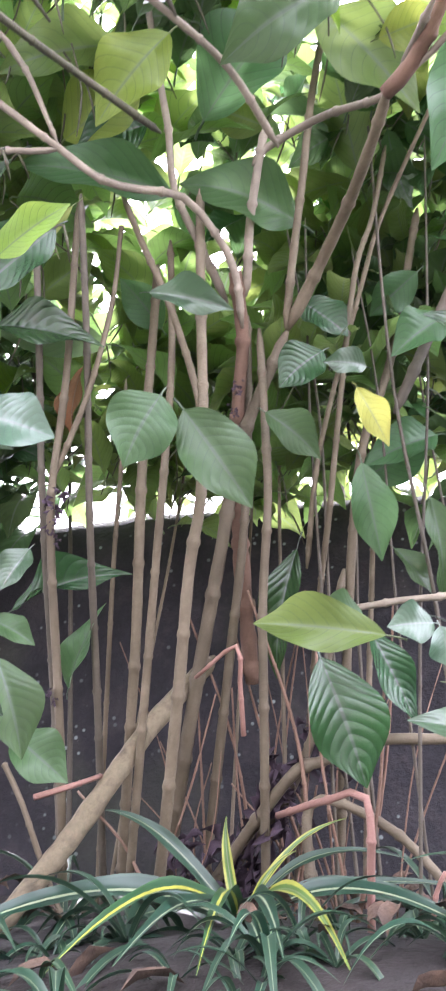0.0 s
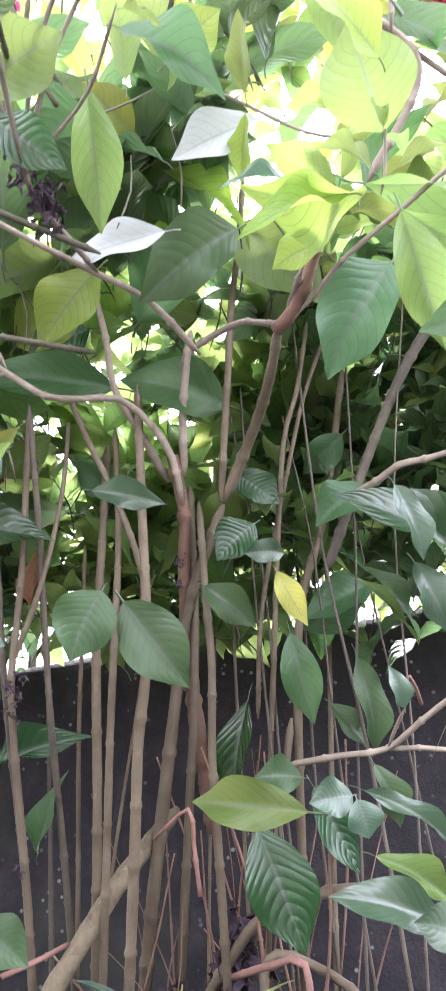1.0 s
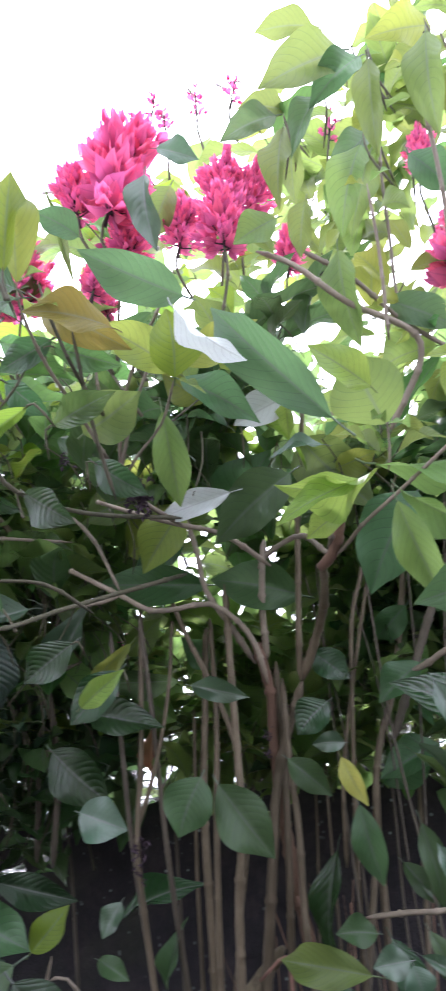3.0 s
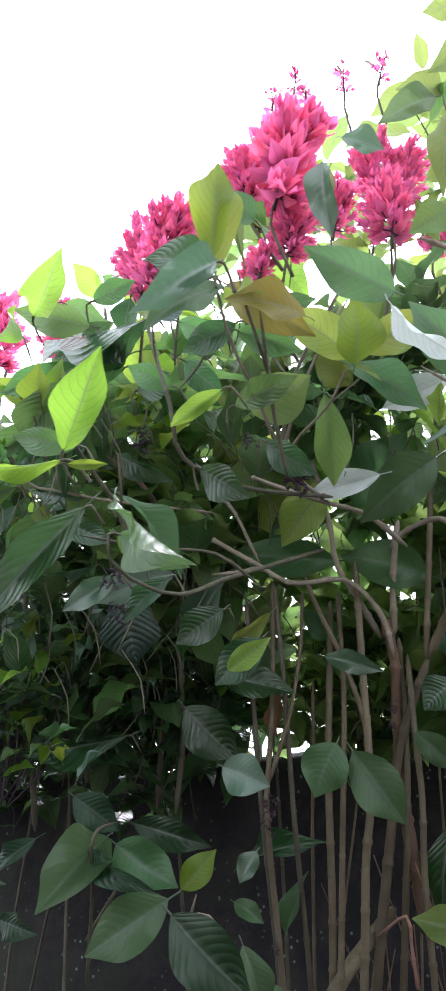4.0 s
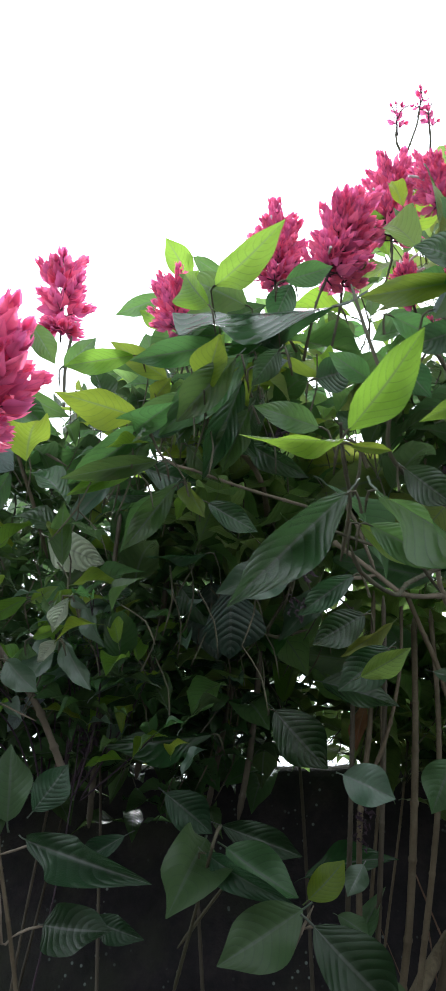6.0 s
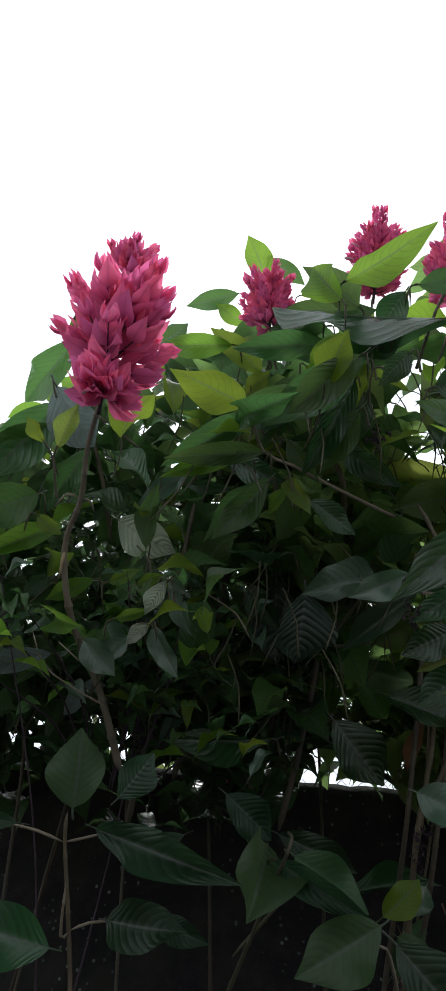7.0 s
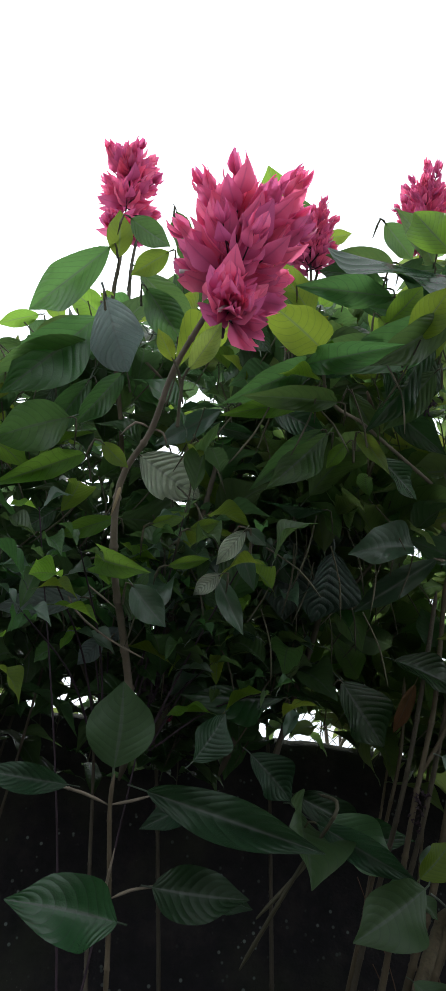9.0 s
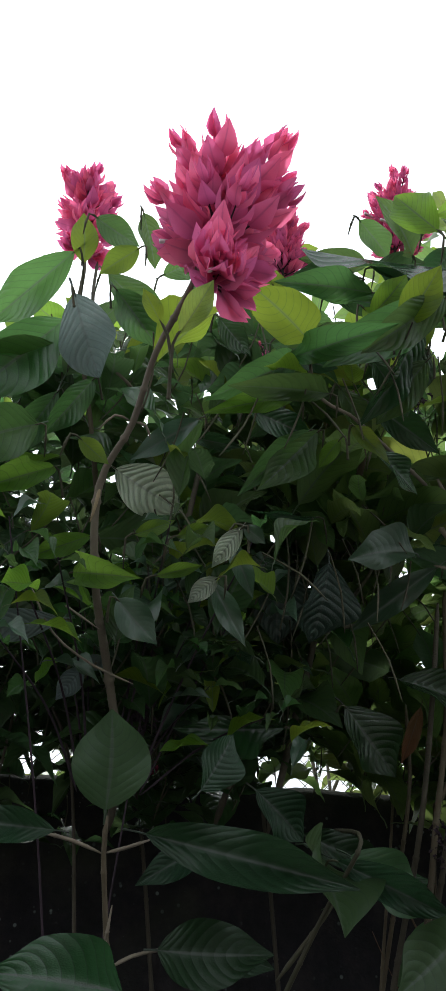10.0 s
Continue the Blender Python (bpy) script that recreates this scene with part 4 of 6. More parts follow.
m_leaf((0.386, 0.619, 2.34), (0.422, 0.768, 2.158), (-0.037, -0.77, -0.637), 0.086, "soft", 0.05)
m_leaf((0.628, 0.764, 2.16), (0.37, 0.664, 2.125), (0.357, -0.934, 0.019), 0.126, "deep", 0.15)
m_leaf((0.325, 1.148, 2.139), (0.356, 1.213, 1.986), (0.411, -0.867, -0.281), 0.071, "sheen", 0.15)
m_leaf((0.468, 1.452, 2.071), (0.211, 1.215, 2.183), (0.621, -0.761, -0.185), 0.163, "dark", 0.2)
m_leaf((0.343, 1.305, 2.026), (0.389, 1.37, 1.877), (0.336, -0.897, -0.287), 0.086, "sheen", 0.2)
m_leaf((0.227, 1.335, 2.051), (0.329, 1.426, 1.883), (0.58, -0.81, -0.086), 0.062, "deep", 0.25)
m_leaf((0.021, 1.432, 1.631), (-0.073, 1.382, 1.635), (0.467, -0.866, 0.18), 0.077, "deep", 0.2)
m_leaf((0.589, 0.204, 3.291), (0.549, 0.321, 3.095), (-0.149, -0.862, -0.485), 0.073, "soft", 0.1)
m_leaf((0.723, 0.194, 3.273), (0.683, 0.306, 3.047), (-0.229, -0.887, -0.401), 0.094, "soft", 0.1)
m_leaf((0.332, 0.489, 3.785), (0.2, 0.411, 3.773), (0.455, -0.686, -0.568), 0.083, "soft", 0.2)
m_leaf((0.337, 0.362, 3.457), (0.271, 0.445, 3.231), (-0.058, -0.942, -0.33), 0.077, "soft", 0.15)
m_leaf((0.445, 0.391, 3.595), (0.332, 0.424, 3.415), (0.14, -0.955, -0.262), 0.087, "deep", 0.2)
m_leaf((0.518, 0.392, 3.276), (0.412, 0.467, 3.051), (0.028, -0.944, -0.329), 0.107, "soft", 0.15)
m_leaf((0.641, 0.501, 3.331), (0.727, 0.579, 3.121), (-0.01, -0.936, -0.353), 0.091, "deep", 0.15)
m_leaf((0.293, 0.3, 2.975), (0.186, 0.287, 2.925), (0.331, -0.797, -0.505), 0.083, "soft", 0.1)
m_leaf((0.397, 0.499, 2.562), (0.299, 0.381, 2.624), (0.447, -0.675, -0.587), 0.087, "lime", 0.1)
m_leaf((0.223, 0.754, 2.656), (0.09, 0.701, 2.624), (0.314, -0.923, 0.223), 0.049, "sheen", 0.15)
m_leaf((0.543, 0.779, 2.488), (0.667, 0.84, 2.316), (0.199, -0.96, -0.199), 0.117, "deep", 0.2)
m_leaf((0.598, 0.526, 2.751), (0.632, 0.557, 2.675), (0.087, -0.935, -0.343), 0.039, "yellow", 0.1)
m_leaf((0.616, 0.589, 2.656), (0.519, 0.537, 2.634), (0.504, -0.833, -0.228), 0.039, "lime", 0.1)
m_leaf((0.641, 0.647, 2.573), (0.663, 0.668, 2.51), (0.108, -0.956, -0.274), 0.036, "lime", 0.1)
m_leaf((0.588, 0.59, 2.647), (0.542, 0.611, 2.564), (-0.16, -0.976, -0.148), 0.042, "lime", 0.1)
m_leaf((-0.17, 0.004, 2.653), (-0.142, -0.096, 2.845), (0.688, -0.596, -0.414), 0.083, "lime", 0.1)
m_leaf((-0.192, 0.094, 2.717), (-0.03, 0.209, 2.598), (0.032, -0.74, -0.672), 0.091, "olive", 0.15)
m_leaf((-0.197, 0.035, 2.684), (-0.296, -0.066, 2.68), (0.661, -0.628, -0.41), 0.108, "dark", 0.2)
m_leaf((-0.159, 0.165, 3.008), (-0.221, 0.071, 3.019), (0.643, -0.495, -0.584), 0.072, "deep", 0.1)
m_leaf((0.176, 0.028, 2.454), (0.063, -0.118, 2.462), (0.317, -0.295, -0.901), 0.085, "deep", 0.15)
m_leaf((-0.529, 0.272, 2.353), (-0.411, 0.384, 2.174), (0.738, -0.672, 0.065), 0.048, "deep", 0.2)
m_leaf((-0.906, 0.872, 2.43), (-0.934, 1.026, 2.267), (0.514, -0.578, -0.634), 0.188, "ribbed", 0.1)
m_leaf((-0.692, 0.808, 2.437), (-0.9, 0.709, 2.333), (0.357, -0.919, 0.168), 0.101, "sheen", 0.1)
m_leaf((-0.138, -0.018, 2.564), (-0.282, -0.066, 2.464), (0.381, -0.918, -0.109), 0.093, "deep", 0.2)
m_leaf((-0.235, 0.107, 3.178), (-0.227, 0.262, 2.961), (0.52, -0.703, -0.486), 0.018, "soft", 0.1)
m_leaf((0.096, 0.077, 3.063), (0.18, 0.118, 3.022), (0.209, -0.87, -0.447), 0.058, "sheen", 0.1)
m_leaf((0.028, 0.144, 3.109), (0.015, 0.234, 2.935), (-0.148, -0.882, -0.447), 0.064, "sheen", 0.15)
m_leaf((-0.018, 0.115, 2.563), (-0.146, 0.005, 2.562), (0.616, -0.714, -0.333), 0.074, "olive", 0.2)
m_leaf((-0.038, 0.75, 2.589), (-0.251, 0.758, 2.579), (-0.006, -0.869, -0.494), 0.079, "white", 0.1)
m_leaf((0.391, 0.522, 3.075), (0.378, 0.661, 2.854), (-0.249, -0.825, -0.507), 0.110, "soft", 0.1)
m_leaf((0.343, 0.462, 3.247), (0.29, 0.536, 3.117), (-0.043, -0.877, -0.478), 0.065, "soft", 0.1)
m_leaf((0.475, 0.658, 2.981), (0.622, 0.728, 2.878), (0.045, -0.855, -0.517), 0.099, "deep", 0.15)
m_leaf((0.626, 0.453, 3.251), (0.706, 0.518, 3.117), (-0.08, -0.877, -0.474), 0.090, "deep", 0.15)
m_leaf((-0.01, 0.401, 2.676), (0.145, 0.484, 2.555), (0.248, -0.917, -0.311), 0.080, "deep", 0.2)
m_leaf((0.098, 0.862, 2.681), (-0.13, 0.853, 2.515), (0.309, -0.875, -0.373), 0.140, "deep", 0.15)
m_leaf((-0.239, 0.899, 2.706), (-0.404, 0.948, 2.545), (0.196, -0.866, -0.46), 0.127, "lime", 0.15)
m_leaf((-0.091, 0.733, 2.918), (-0.172, 0.621, 2.966), (0.256, -0.528, -0.81), 0.094, "lime", 0.05)
m_leaf((-0.26, 0.394, 2.601), (-0.097, 0.364, 2.641), (0.065, -0.655, -0.753), 0.126, "soft", 0.15)
m_leaf((0.41, 0.965, 2.583), (0.229, 1.021, 2.35), (-0.043, -0.979, -0.201), 0.160, "deep", 0.15)
m_leaf((-0.548, 1.31, 2.233), (-0.601, 1.395, 2.092), (-0.239, -0.87, -0.432), 0.047, "brown", 0.2)
m_leaf((0.541, 0.334, 3.662), (0.307, 0.269, 3.535), (0.494, -0.647, -0.58), 0.155, "soft", 0.15)
m_leaf((0.584, 0.363, 3.645), (0.423, 0.351, 3.487), (0.449, -0.801, -0.396), 0.110, "deep", 0.15)
m_leaf((0.486, 0.315, 3.834), (0.323, 0.255, 3.827), (0.28, -0.682, -0.675), 0.081, "soft", 0.15)
m_leaf((0.776, 0.345, 3.598), (0.607, 0.266, 3.524), (0.533, -0.547, -0.645), 0.104, "lime", 0.15)
m_leaf((0.593, 0.341, 3.503), (0.555, 0.468, 3.312), (-0.205, -0.834, -0.512), 0.079, "soft", 0.1)
m_leaf((0.736, 0.308, 3.45), (0.693, 0.424, 3.269), (-0.255, -0.838, -0.482), 0.075, "soft", 0.1)
m_leaf((0.351, 0.437, 3.596), (0.297, 0.561, 3.401), (-0.058, -0.851, -0.522), 0.076, "soft", 0.1)
m_leaf((0.535, 0.484, 3.368), (0.428, 0.579, 3.182), (-0.007, -0.891, -0.453), 0.102, "soft", 0.1)
m_leaf((0.551, 0.483, 3.466), (0.416, 0.474, 3.317), (0.39, -0.87, -0.301), 0.091, "deep", 0.15)
m_leaf((0.307, 0.457, 3.722), (0.138, 0.402, 3.618), (0.541, -0.655, -0.527), 0.101, "deep", 0.15)
m_leaf((-0.023, 0.387, 3.463), (-0.116, 0.448, 3.33), (0.26, -0.794, -0.549), 0.094, "soft", 0.1)
m_leaf((0.182, 1.426, 1.871), (0.187, 1.514, 1.675), (0.428, -0.828, -0.362), 0.079, "deep", 0.15)
m_leaf((0.179, 1.269, 1.614), (0.209, 1.316, 1.503), (0.546, -0.814, -0.199), 0.055, "deep", 0.15)
m_leaf((0.153, 1.249, 1.457), (0.282, 1.3, 1.372), (0.48, -0.852, 0.21), 0.051, "soft", 0.2)
m_leaf((0.212, 1.359, 2.031), (0.325, 1.429, 1.879), (0.478, -0.877, -0.049), 0.048, "soft", 0.2)
m_leaf((0.394, 0.662, 2.396), (0.548, 0.742, 2.289), (-0.451, -0.27, -0.851), 0.068, "soft", 0.1)
m_leaf((-0.386, 1.235, 3.152), (-0.783, 1.148, 3.083), (0.255, -0.52, -0.815), 0.189, "lime", 0.05)
m_leaf((-0.437, 0.945, 2.33), (-0.589, 0.963, 2.238), (0.343, -0.637, -0.691), 0.052, "lime", 0.05)
m_leaf((-0.566, 1.505, 2.44), (-0.841, 1.372, 2.438), (0.353, -0.721, -0.596), 0.107, "deep", 0.05)
m_leaf((0.053, 1.671, 2.042), (0.236, 1.622, 2.108), (-0.078, -0.891, -0.446), 0.116, "deep", 0.05)
m_leaf((-0.711, 1.374, 2.518), (-0.555, 1.353, 2.615), (0.317, -0.682, -0.659), 0.104, "soft", 0.05)
m_leaf((-0.653, 1.659, 2.359), (-0.775, 1.53, 2.461), (0.34, -0.76, -0.553), 0.109, "soft", 0.05)
m_leaf((-0.412, 1.483, 2.448), (-0.492, 1.377, 2.54), (0.232, -0.734, -0.638), 0.100, "deep", 0.05)
m_leaf((0.252, 1.513, 2.534), (0.125, 1.58, 2.469), (-0.094, -0.774, -0.626), 0.099, "deep", 0.05)
m_leaf((0.187, 1.068, 2.81), (0.318, 1.039, 2.808), (-0.133, -0.555, -0.821), 0.094, "lime", 0.05)
m_leaf((-0.087, 1.27, 2.857), (-0.22, 1.212, 2.888), (0.075, -0.606, -0.792), 0.101, "soft", 0.05)

m_flower((-0.343, 0.602, 3.585), (-0.314, 0.506, 3.98), 0.196)
m_flower((-0.128, 0.232, 3.162), (-0.037, 0.168, 3.424), 0.229)
m_flower((-0.215, 0.229, 3.201), (-0.232, 0.178, 3.413), 0.122)
m_flower((-0.145, 0.35, 3.075), (-0.094, 0.303, 3.249), 0.139)
m_flower((-0.212, 0.315, 2.988), (-0.181, 0.288, 3.084), 0.085)
m_flower((0.134, 0.375, 3.036), (0.143, 0.332, 3.214), 0.149)
m_flower((-0.282, 0.575, 4.245), (-0.271, 0.539, 4.385), 0.074)
m_flower((-0.191, 0.57, 4.335), (-0.166, 0.542, 4.451), 0.069)
m_flower((-0.157, 0.618, 4.285), (-0.152, 0.584, 4.416), 0.069)
m_flower((0.011, 0.539, 4.115), (0.026, 0.498, 4.276), 0.078)
m_flower((0.138, 0.565, 4.161), (0.172, 0.537, 4.279), 0.078)
m_flower((0.066, 0.575, 3.48), (0.103, 0.502, 3.767), 0.153)
m_flower((0.116, 0.637, 3.522), (0.194, 0.578, 3.746), 0.156)
m_flower((-0.052, 0.5, 3.319), (-0.007, 0.456, 3.499), 0.139)
m_flower((0.198, 0.803, 3.444), (0.241, 0.767, 3.596), 0.112)
m_flower((0.421, 0.77, 4.006), (0.462, 0.734, 4.157), 0.074)
m_flower((0.683, 0.859, 3.121), (0.722, 0.805, 3.35), 0.210)
m_flower((0.678, 0.84, 3.714), (0.726, 0.795, 3.894), 0.108)
m_flower((0.694, 0.858, 3.264), (0.751, 0.806, 3.466), 0.153)
m_flower((-0.251, 0.435, 2.939), (-0.257, 0.422, 2.995), 0.063)
m_flower((-0.295, 0.518, 3.157), (-0.323, 0.474, 3.337), 0.094)
m_flower((-1.348, 2.191, 2.228), (-1.336, 2.171, 2.318), 0.102)
m_flower((-0.929, 2.299, 2.911), (-0.93, 2.28, 2.996), 0.108)

tip_leaves(shrub, (0.005, 0.341, 2.621), (0.63, -0.773, 0.076), 7)
tip_leaves(shrub, (0.517, 0.696, 2.904), (0.151, 0.327, -0.933), 8)
tip_leaves(shrub, (0.121, 0.65, 2.84), (-0.639, -0.078, 0.765), 9)
tip_leaves(shrub, (0.402, 0.627, 2.557), (0.18, -0.534, 0.826), 10)
tip_leaves(shrub, (0.19, 0.465, 3.119), (-0.692, -0.117, 0.713), 11)
tip_leaves(shrub, (0.666, 0.217, 3.219), (-0.034, -0.596, 0.802), 12)
tip_leaves(shrub, (0.507, 0.361, 3.059), (0.107, -0.626, 0.772), 13)
tip_leaves(shrub, (0.027, 0.319, 2.818), (0.632, -0.227, 0.741), 14)
tip_leaves(shrub, (-0.172, 0.004, 2.654), (0.209, -0.776, 0.595), 15)
tip_leaves(shrub, (-0.162, 0.254, 2.758), (0.25, -0.711, 0.658), 16)


# ---- the neighbouring shrub of the same kind ----
shrub_two = thing("flowering_shrub", "leafy flowering shrub with one large crimson head leaning out", "shrub", (-1.35, 1.35, 1.05))


def spur(parent, base, tip):
    """The thin shoot that carries a leaf, bending back and down into the bush."""
    b, d = Vector(base), (Vector(tip) - Vector(base)).normalized()
    stem_count[0] += 1
    rng = random.Random(stem_count[0])
    back = Vector((-d.x, -d.y, min(-d.z, 0.0)))
    foot = b + back * 0.03 + Vector((rng.uniform(-0.01, 0.01), rng.uniform(0.03, 0.06), rng.uniform(-0.05, -0.02)))
    off = Vector(parent.location)
    v, f = tube([b + d * 0.01 - off, b + back * 0.02 - off, foot - off], 0.0022, 0.0034, 5, 0.25, 0.06, 0.05, stem_count[0], 0.03, False)
    return part("twig", mesh_from("twig", v, f, BARK["twig"]), parent)


def s_leaf(base, tip, *a):
    spur(shrub_two, base, tip)
    return place_leaf(shrub_two, base, tip, *a)


def s_stem(*a):
    return place_stem(shrub_two, *a)


def s_flower(*a):
    return place_flower(shrub_two, *a)


s_stem("twig", [(-0.508, 0.318, 2.185), (-0.473, 0.202, 2.252), (-0.473, 0.1, 2.285), (-0.466, 0.012, 2.301)], 0.0053, 0.0034)
s_stem("twig", [(-0.467, 0.197, 2.262), (-0.448, 0.156, 2.292), (-0.44, 0.122, 2.342)], 0.0038, 0.0028)
# Lighter branch bark here: the light on this stem put into its colour.
s_stem("branch", [(-1.4, 1.0, 1.9), (-1.452, 0.824, 2.07), (-1.483, 0.6, 2.164), (-1.484, 0.446, 2.286), (-1.424, 0.336, 2.364), (-1.388, 0.22, 2.442), (-1.328, 0.101, 2.508), (-1.309, 0.037, 2.551)], 0.0114, 0.0052)
s_stem("deadend", [(-1.482, 0.446, 2.284), (-1.487, 0.462, 2.25), (-1.496, 0.486, 2.22)], 0.0054, 0.0024)
s_stem("branch", [(-1.427, 0.334, 2.366), (-1.46, 0.325, 2.371), (-1.49, 0.342, 2.343)], 0.0030, 0.0023)
s_stem("branch", [(-1.424, 0.334, 2.366), (-1.397, 0.332, 2.356), (-1.386, 0.349, 2.336)], 0.0030, 0.0024)
s_stem("cane", [(-1.543, 0.85, 2.572), (-1.571, 0.741, 2.711), (-1.608, 0.632, 2.849), (-1.639, 0.553, 2.998), (-1.639, 0.516, 3.125), (-1.656, 0.5, 3.259)], 0.0080, 0.0067)
s_stem("branch", [(-1.458, 0.7, 2.837), (-1.608, 0.588, 2.905), (-1.659, 0.519, 2.945)], 0.0055, 0.0044)
s_stem("cane", [(-0.857, 1.334, 2.493), (-0.852, 1.119, 2.603), (-0.811, 0.912, 2.702), (-0.808, 0.741, 2.755), (-0.877, 0.584, 2.795)], 0.0146, 0.0087)
s_stem("branch", [(-0.575, 0.827, 2.636), (-0.784, 0.609, 2.598), (-0.927, 0.486, 2.599), (-1.009, 0.463, 2.632), (-1.044, 0.374, 2.713)], 0.0055, 0.0039)
s_stem("branch", [(-1.305, 0.9, 2.417), (-1.233, 0.841, 2.328), (-1.209, 0.772, 2.253)], 0.0043, 0.0031)
s_stem("branch", [(-1.385, 0.732, 1.989), (-1.475, 0.732, 2.026), (-1.561, 0.677, 2.067), (-1.622, 0.664, 2.166)], 0.0028, 0.0022)
s_stem("branch", [(-1.467, 0.684, 2.086), (-1.546, 0.694, 2.142)], 0.0028, 0.0022)
s_stem("twig", [(-0.713, 1.122, 2.401), (-0.838, 1.092, 2.377), (-0.738, 1.017, 2.529), (-0.759, 0.937, 2.625)], 0.0068, 0.0052)
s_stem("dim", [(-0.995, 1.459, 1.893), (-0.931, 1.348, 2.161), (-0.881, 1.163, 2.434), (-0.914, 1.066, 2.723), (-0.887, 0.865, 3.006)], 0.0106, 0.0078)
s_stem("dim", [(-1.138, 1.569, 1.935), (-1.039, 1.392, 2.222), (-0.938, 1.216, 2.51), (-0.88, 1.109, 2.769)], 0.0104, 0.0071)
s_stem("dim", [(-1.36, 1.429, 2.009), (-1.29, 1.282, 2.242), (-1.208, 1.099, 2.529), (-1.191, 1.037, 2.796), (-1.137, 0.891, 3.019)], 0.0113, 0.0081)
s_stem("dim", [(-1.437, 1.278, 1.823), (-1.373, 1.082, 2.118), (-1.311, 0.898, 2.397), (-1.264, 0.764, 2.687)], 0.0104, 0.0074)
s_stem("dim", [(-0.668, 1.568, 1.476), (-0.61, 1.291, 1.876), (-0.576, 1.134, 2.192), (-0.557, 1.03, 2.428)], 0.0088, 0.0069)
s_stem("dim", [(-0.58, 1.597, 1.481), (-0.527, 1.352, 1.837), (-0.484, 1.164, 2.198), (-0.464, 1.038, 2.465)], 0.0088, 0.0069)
s_stem("twig", [(-1.097, 1.032, 3.251), (-1.132, 0.875, 3.57), (-1.147, 0.807, 3.794)], 0.0084, 0.0063)
s_stem("twig", [(-1.649, 0.889, 3.251), (-1.677, 0.857, 3.485), (-1.687, 0.858, 3.678)], 0.0076, 0.0060)

s_leaf((-1.626, 0.442, 3.048), (-1.631, 0.34, 3.125), (0.165, -0.602, -0.781), 0.073, "light", 0.05)
s_leaf((-1.585, 0.299, 3.039), (-1.473, 0.354, 3.015), (0.126, -0.6, -0.79), 0.073, "mature", 0.05)
s_leaf((-1.465, 0.303, 2.928), (-1.558, 0.35, 2.875), (0.123, -0.629, -0.767), 0.063, "light", 0.05)
s_leaf((-1.65, 0.418, 3.062), (-1.899, 0.637, 2.998), (-0.115, -0.396, -0.911), 0.122, "mature", 0.05)
s_leaf((-1.548, 0.407, 2.96), (-1.376, 0.517, 2.884), (0.094, -0.665, -0.741), 0.091, "mature", 0.1)
s_leaf((-1.598, 0.325, 2.753), (-1.543, 0.546, 2.717), (0.33, -0.232, -0.915), 0.142, "silver", 0.05)
s_leaf((-1.521, 0.407, 2.899), (-1.403, 0.514, 2.814), (0.096, -0.68, -0.727), 0.098, "mature", 0.05)
s_leaf((-1.368, 0.006, 2.262), (-1.401, -0.033, 2.297), (0.092, -0.707, -0.701), 0.029, "young", 0.05)
s_leaf((-1.339, 0.015, 2.256), (-1.292, -0.046, 2.319), (0.039, -0.706, -0.708), 0.043, "lime", 0.1)
s_leaf((-1.05, 0.345, 2.689), (-1.216, 0.184, 2.663), (0.443, -0.322, -0.837), 0.111, "young", 0.05)
s_leaf((-0.862, 0.471, 3.146), (-1.043, 0.487, 3.164), (-0.136, -0.614, -0.778), 0.090, "dark", 0.05)
s_leaf((-0.795, 0.116, 2.818), (-0.875, 0.12, 2.963), (-0.653, -0.675, -0.344), 0.096, "young", 0.05)
s_leaf((-0.846, 0.287, 2.695), (-0.778, 0.17, 2.772), (-0.245, -0.628, -0.739), 0.088, "young", 0.05)
s_leaf((-1.048, 0.444, 2.733), (-1.277, 0.436, 2.553), (0.371, -0.82, -0.437), 0.073, "mature", 0.05)
s_leaf((-1.06, 0.471, 2.633), (-1.277, 0.447, 2.524), (0.344, -0.783, -0.518), 0.058, "light", 0.15)
s_leaf((-1.085, 0.414, 2.697), (-0.889, 0.203, 2.591), (-0.701, -0.335, -0.629), 0.072, "mature", 0.05)
s_leaf((-1.065, 0.444, 2.735), (-0.955, 0.443, 2.715), (-0.131, -0.706, -0.696), 0.047, "dark", 0.1)
s_leaf((-0.732, 0.331, 2.825), (-0.821, 0.459, 2.735), (-0.244, -0.664, -0.707), 0.078, "young", 0.05)
s_leaf((-0.75, 0.388, 2.708), (-0.853, 0.518, 2.605), (-0.238, -0.711, -0.661), 0.093, "mature", 0.05)
s_leaf((-0.949, 0.474, 2.682), (-0.859, 0.539, 2.582), (-0.185, -0.738, -0.649), 0.058, "mature", 0.05)
s_leaf((-0.946, 0.521, 2.55), (-0.991, 0.572, 2.496), (-0.156, -0.778, -0.608), 0.040, "light", 0.05)
s_leaf((-0.928, 0.46, 2.539), (-0.863, 0.443, 2.408), (-0.525, -0.837, -0.153), 0.042, "light", 0.05)
s_leaf((-1.004, 0.59, 2.638), (-1.179, 0.633, 2.442), (0.17, -0.921, -0.351), 0.068, "mature", 0.15)
s_leaf((-1.281, 0.705, 2.762), (-1.461, 0.779, 2.655), (0.049, -0.78, -0.624), 0.071, "sheen", 0.05)
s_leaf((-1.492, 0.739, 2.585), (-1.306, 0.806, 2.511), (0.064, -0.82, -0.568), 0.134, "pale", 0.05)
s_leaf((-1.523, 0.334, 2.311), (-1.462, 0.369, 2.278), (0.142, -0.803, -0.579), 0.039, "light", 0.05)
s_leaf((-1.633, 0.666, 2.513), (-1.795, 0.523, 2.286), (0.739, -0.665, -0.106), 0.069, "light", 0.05)
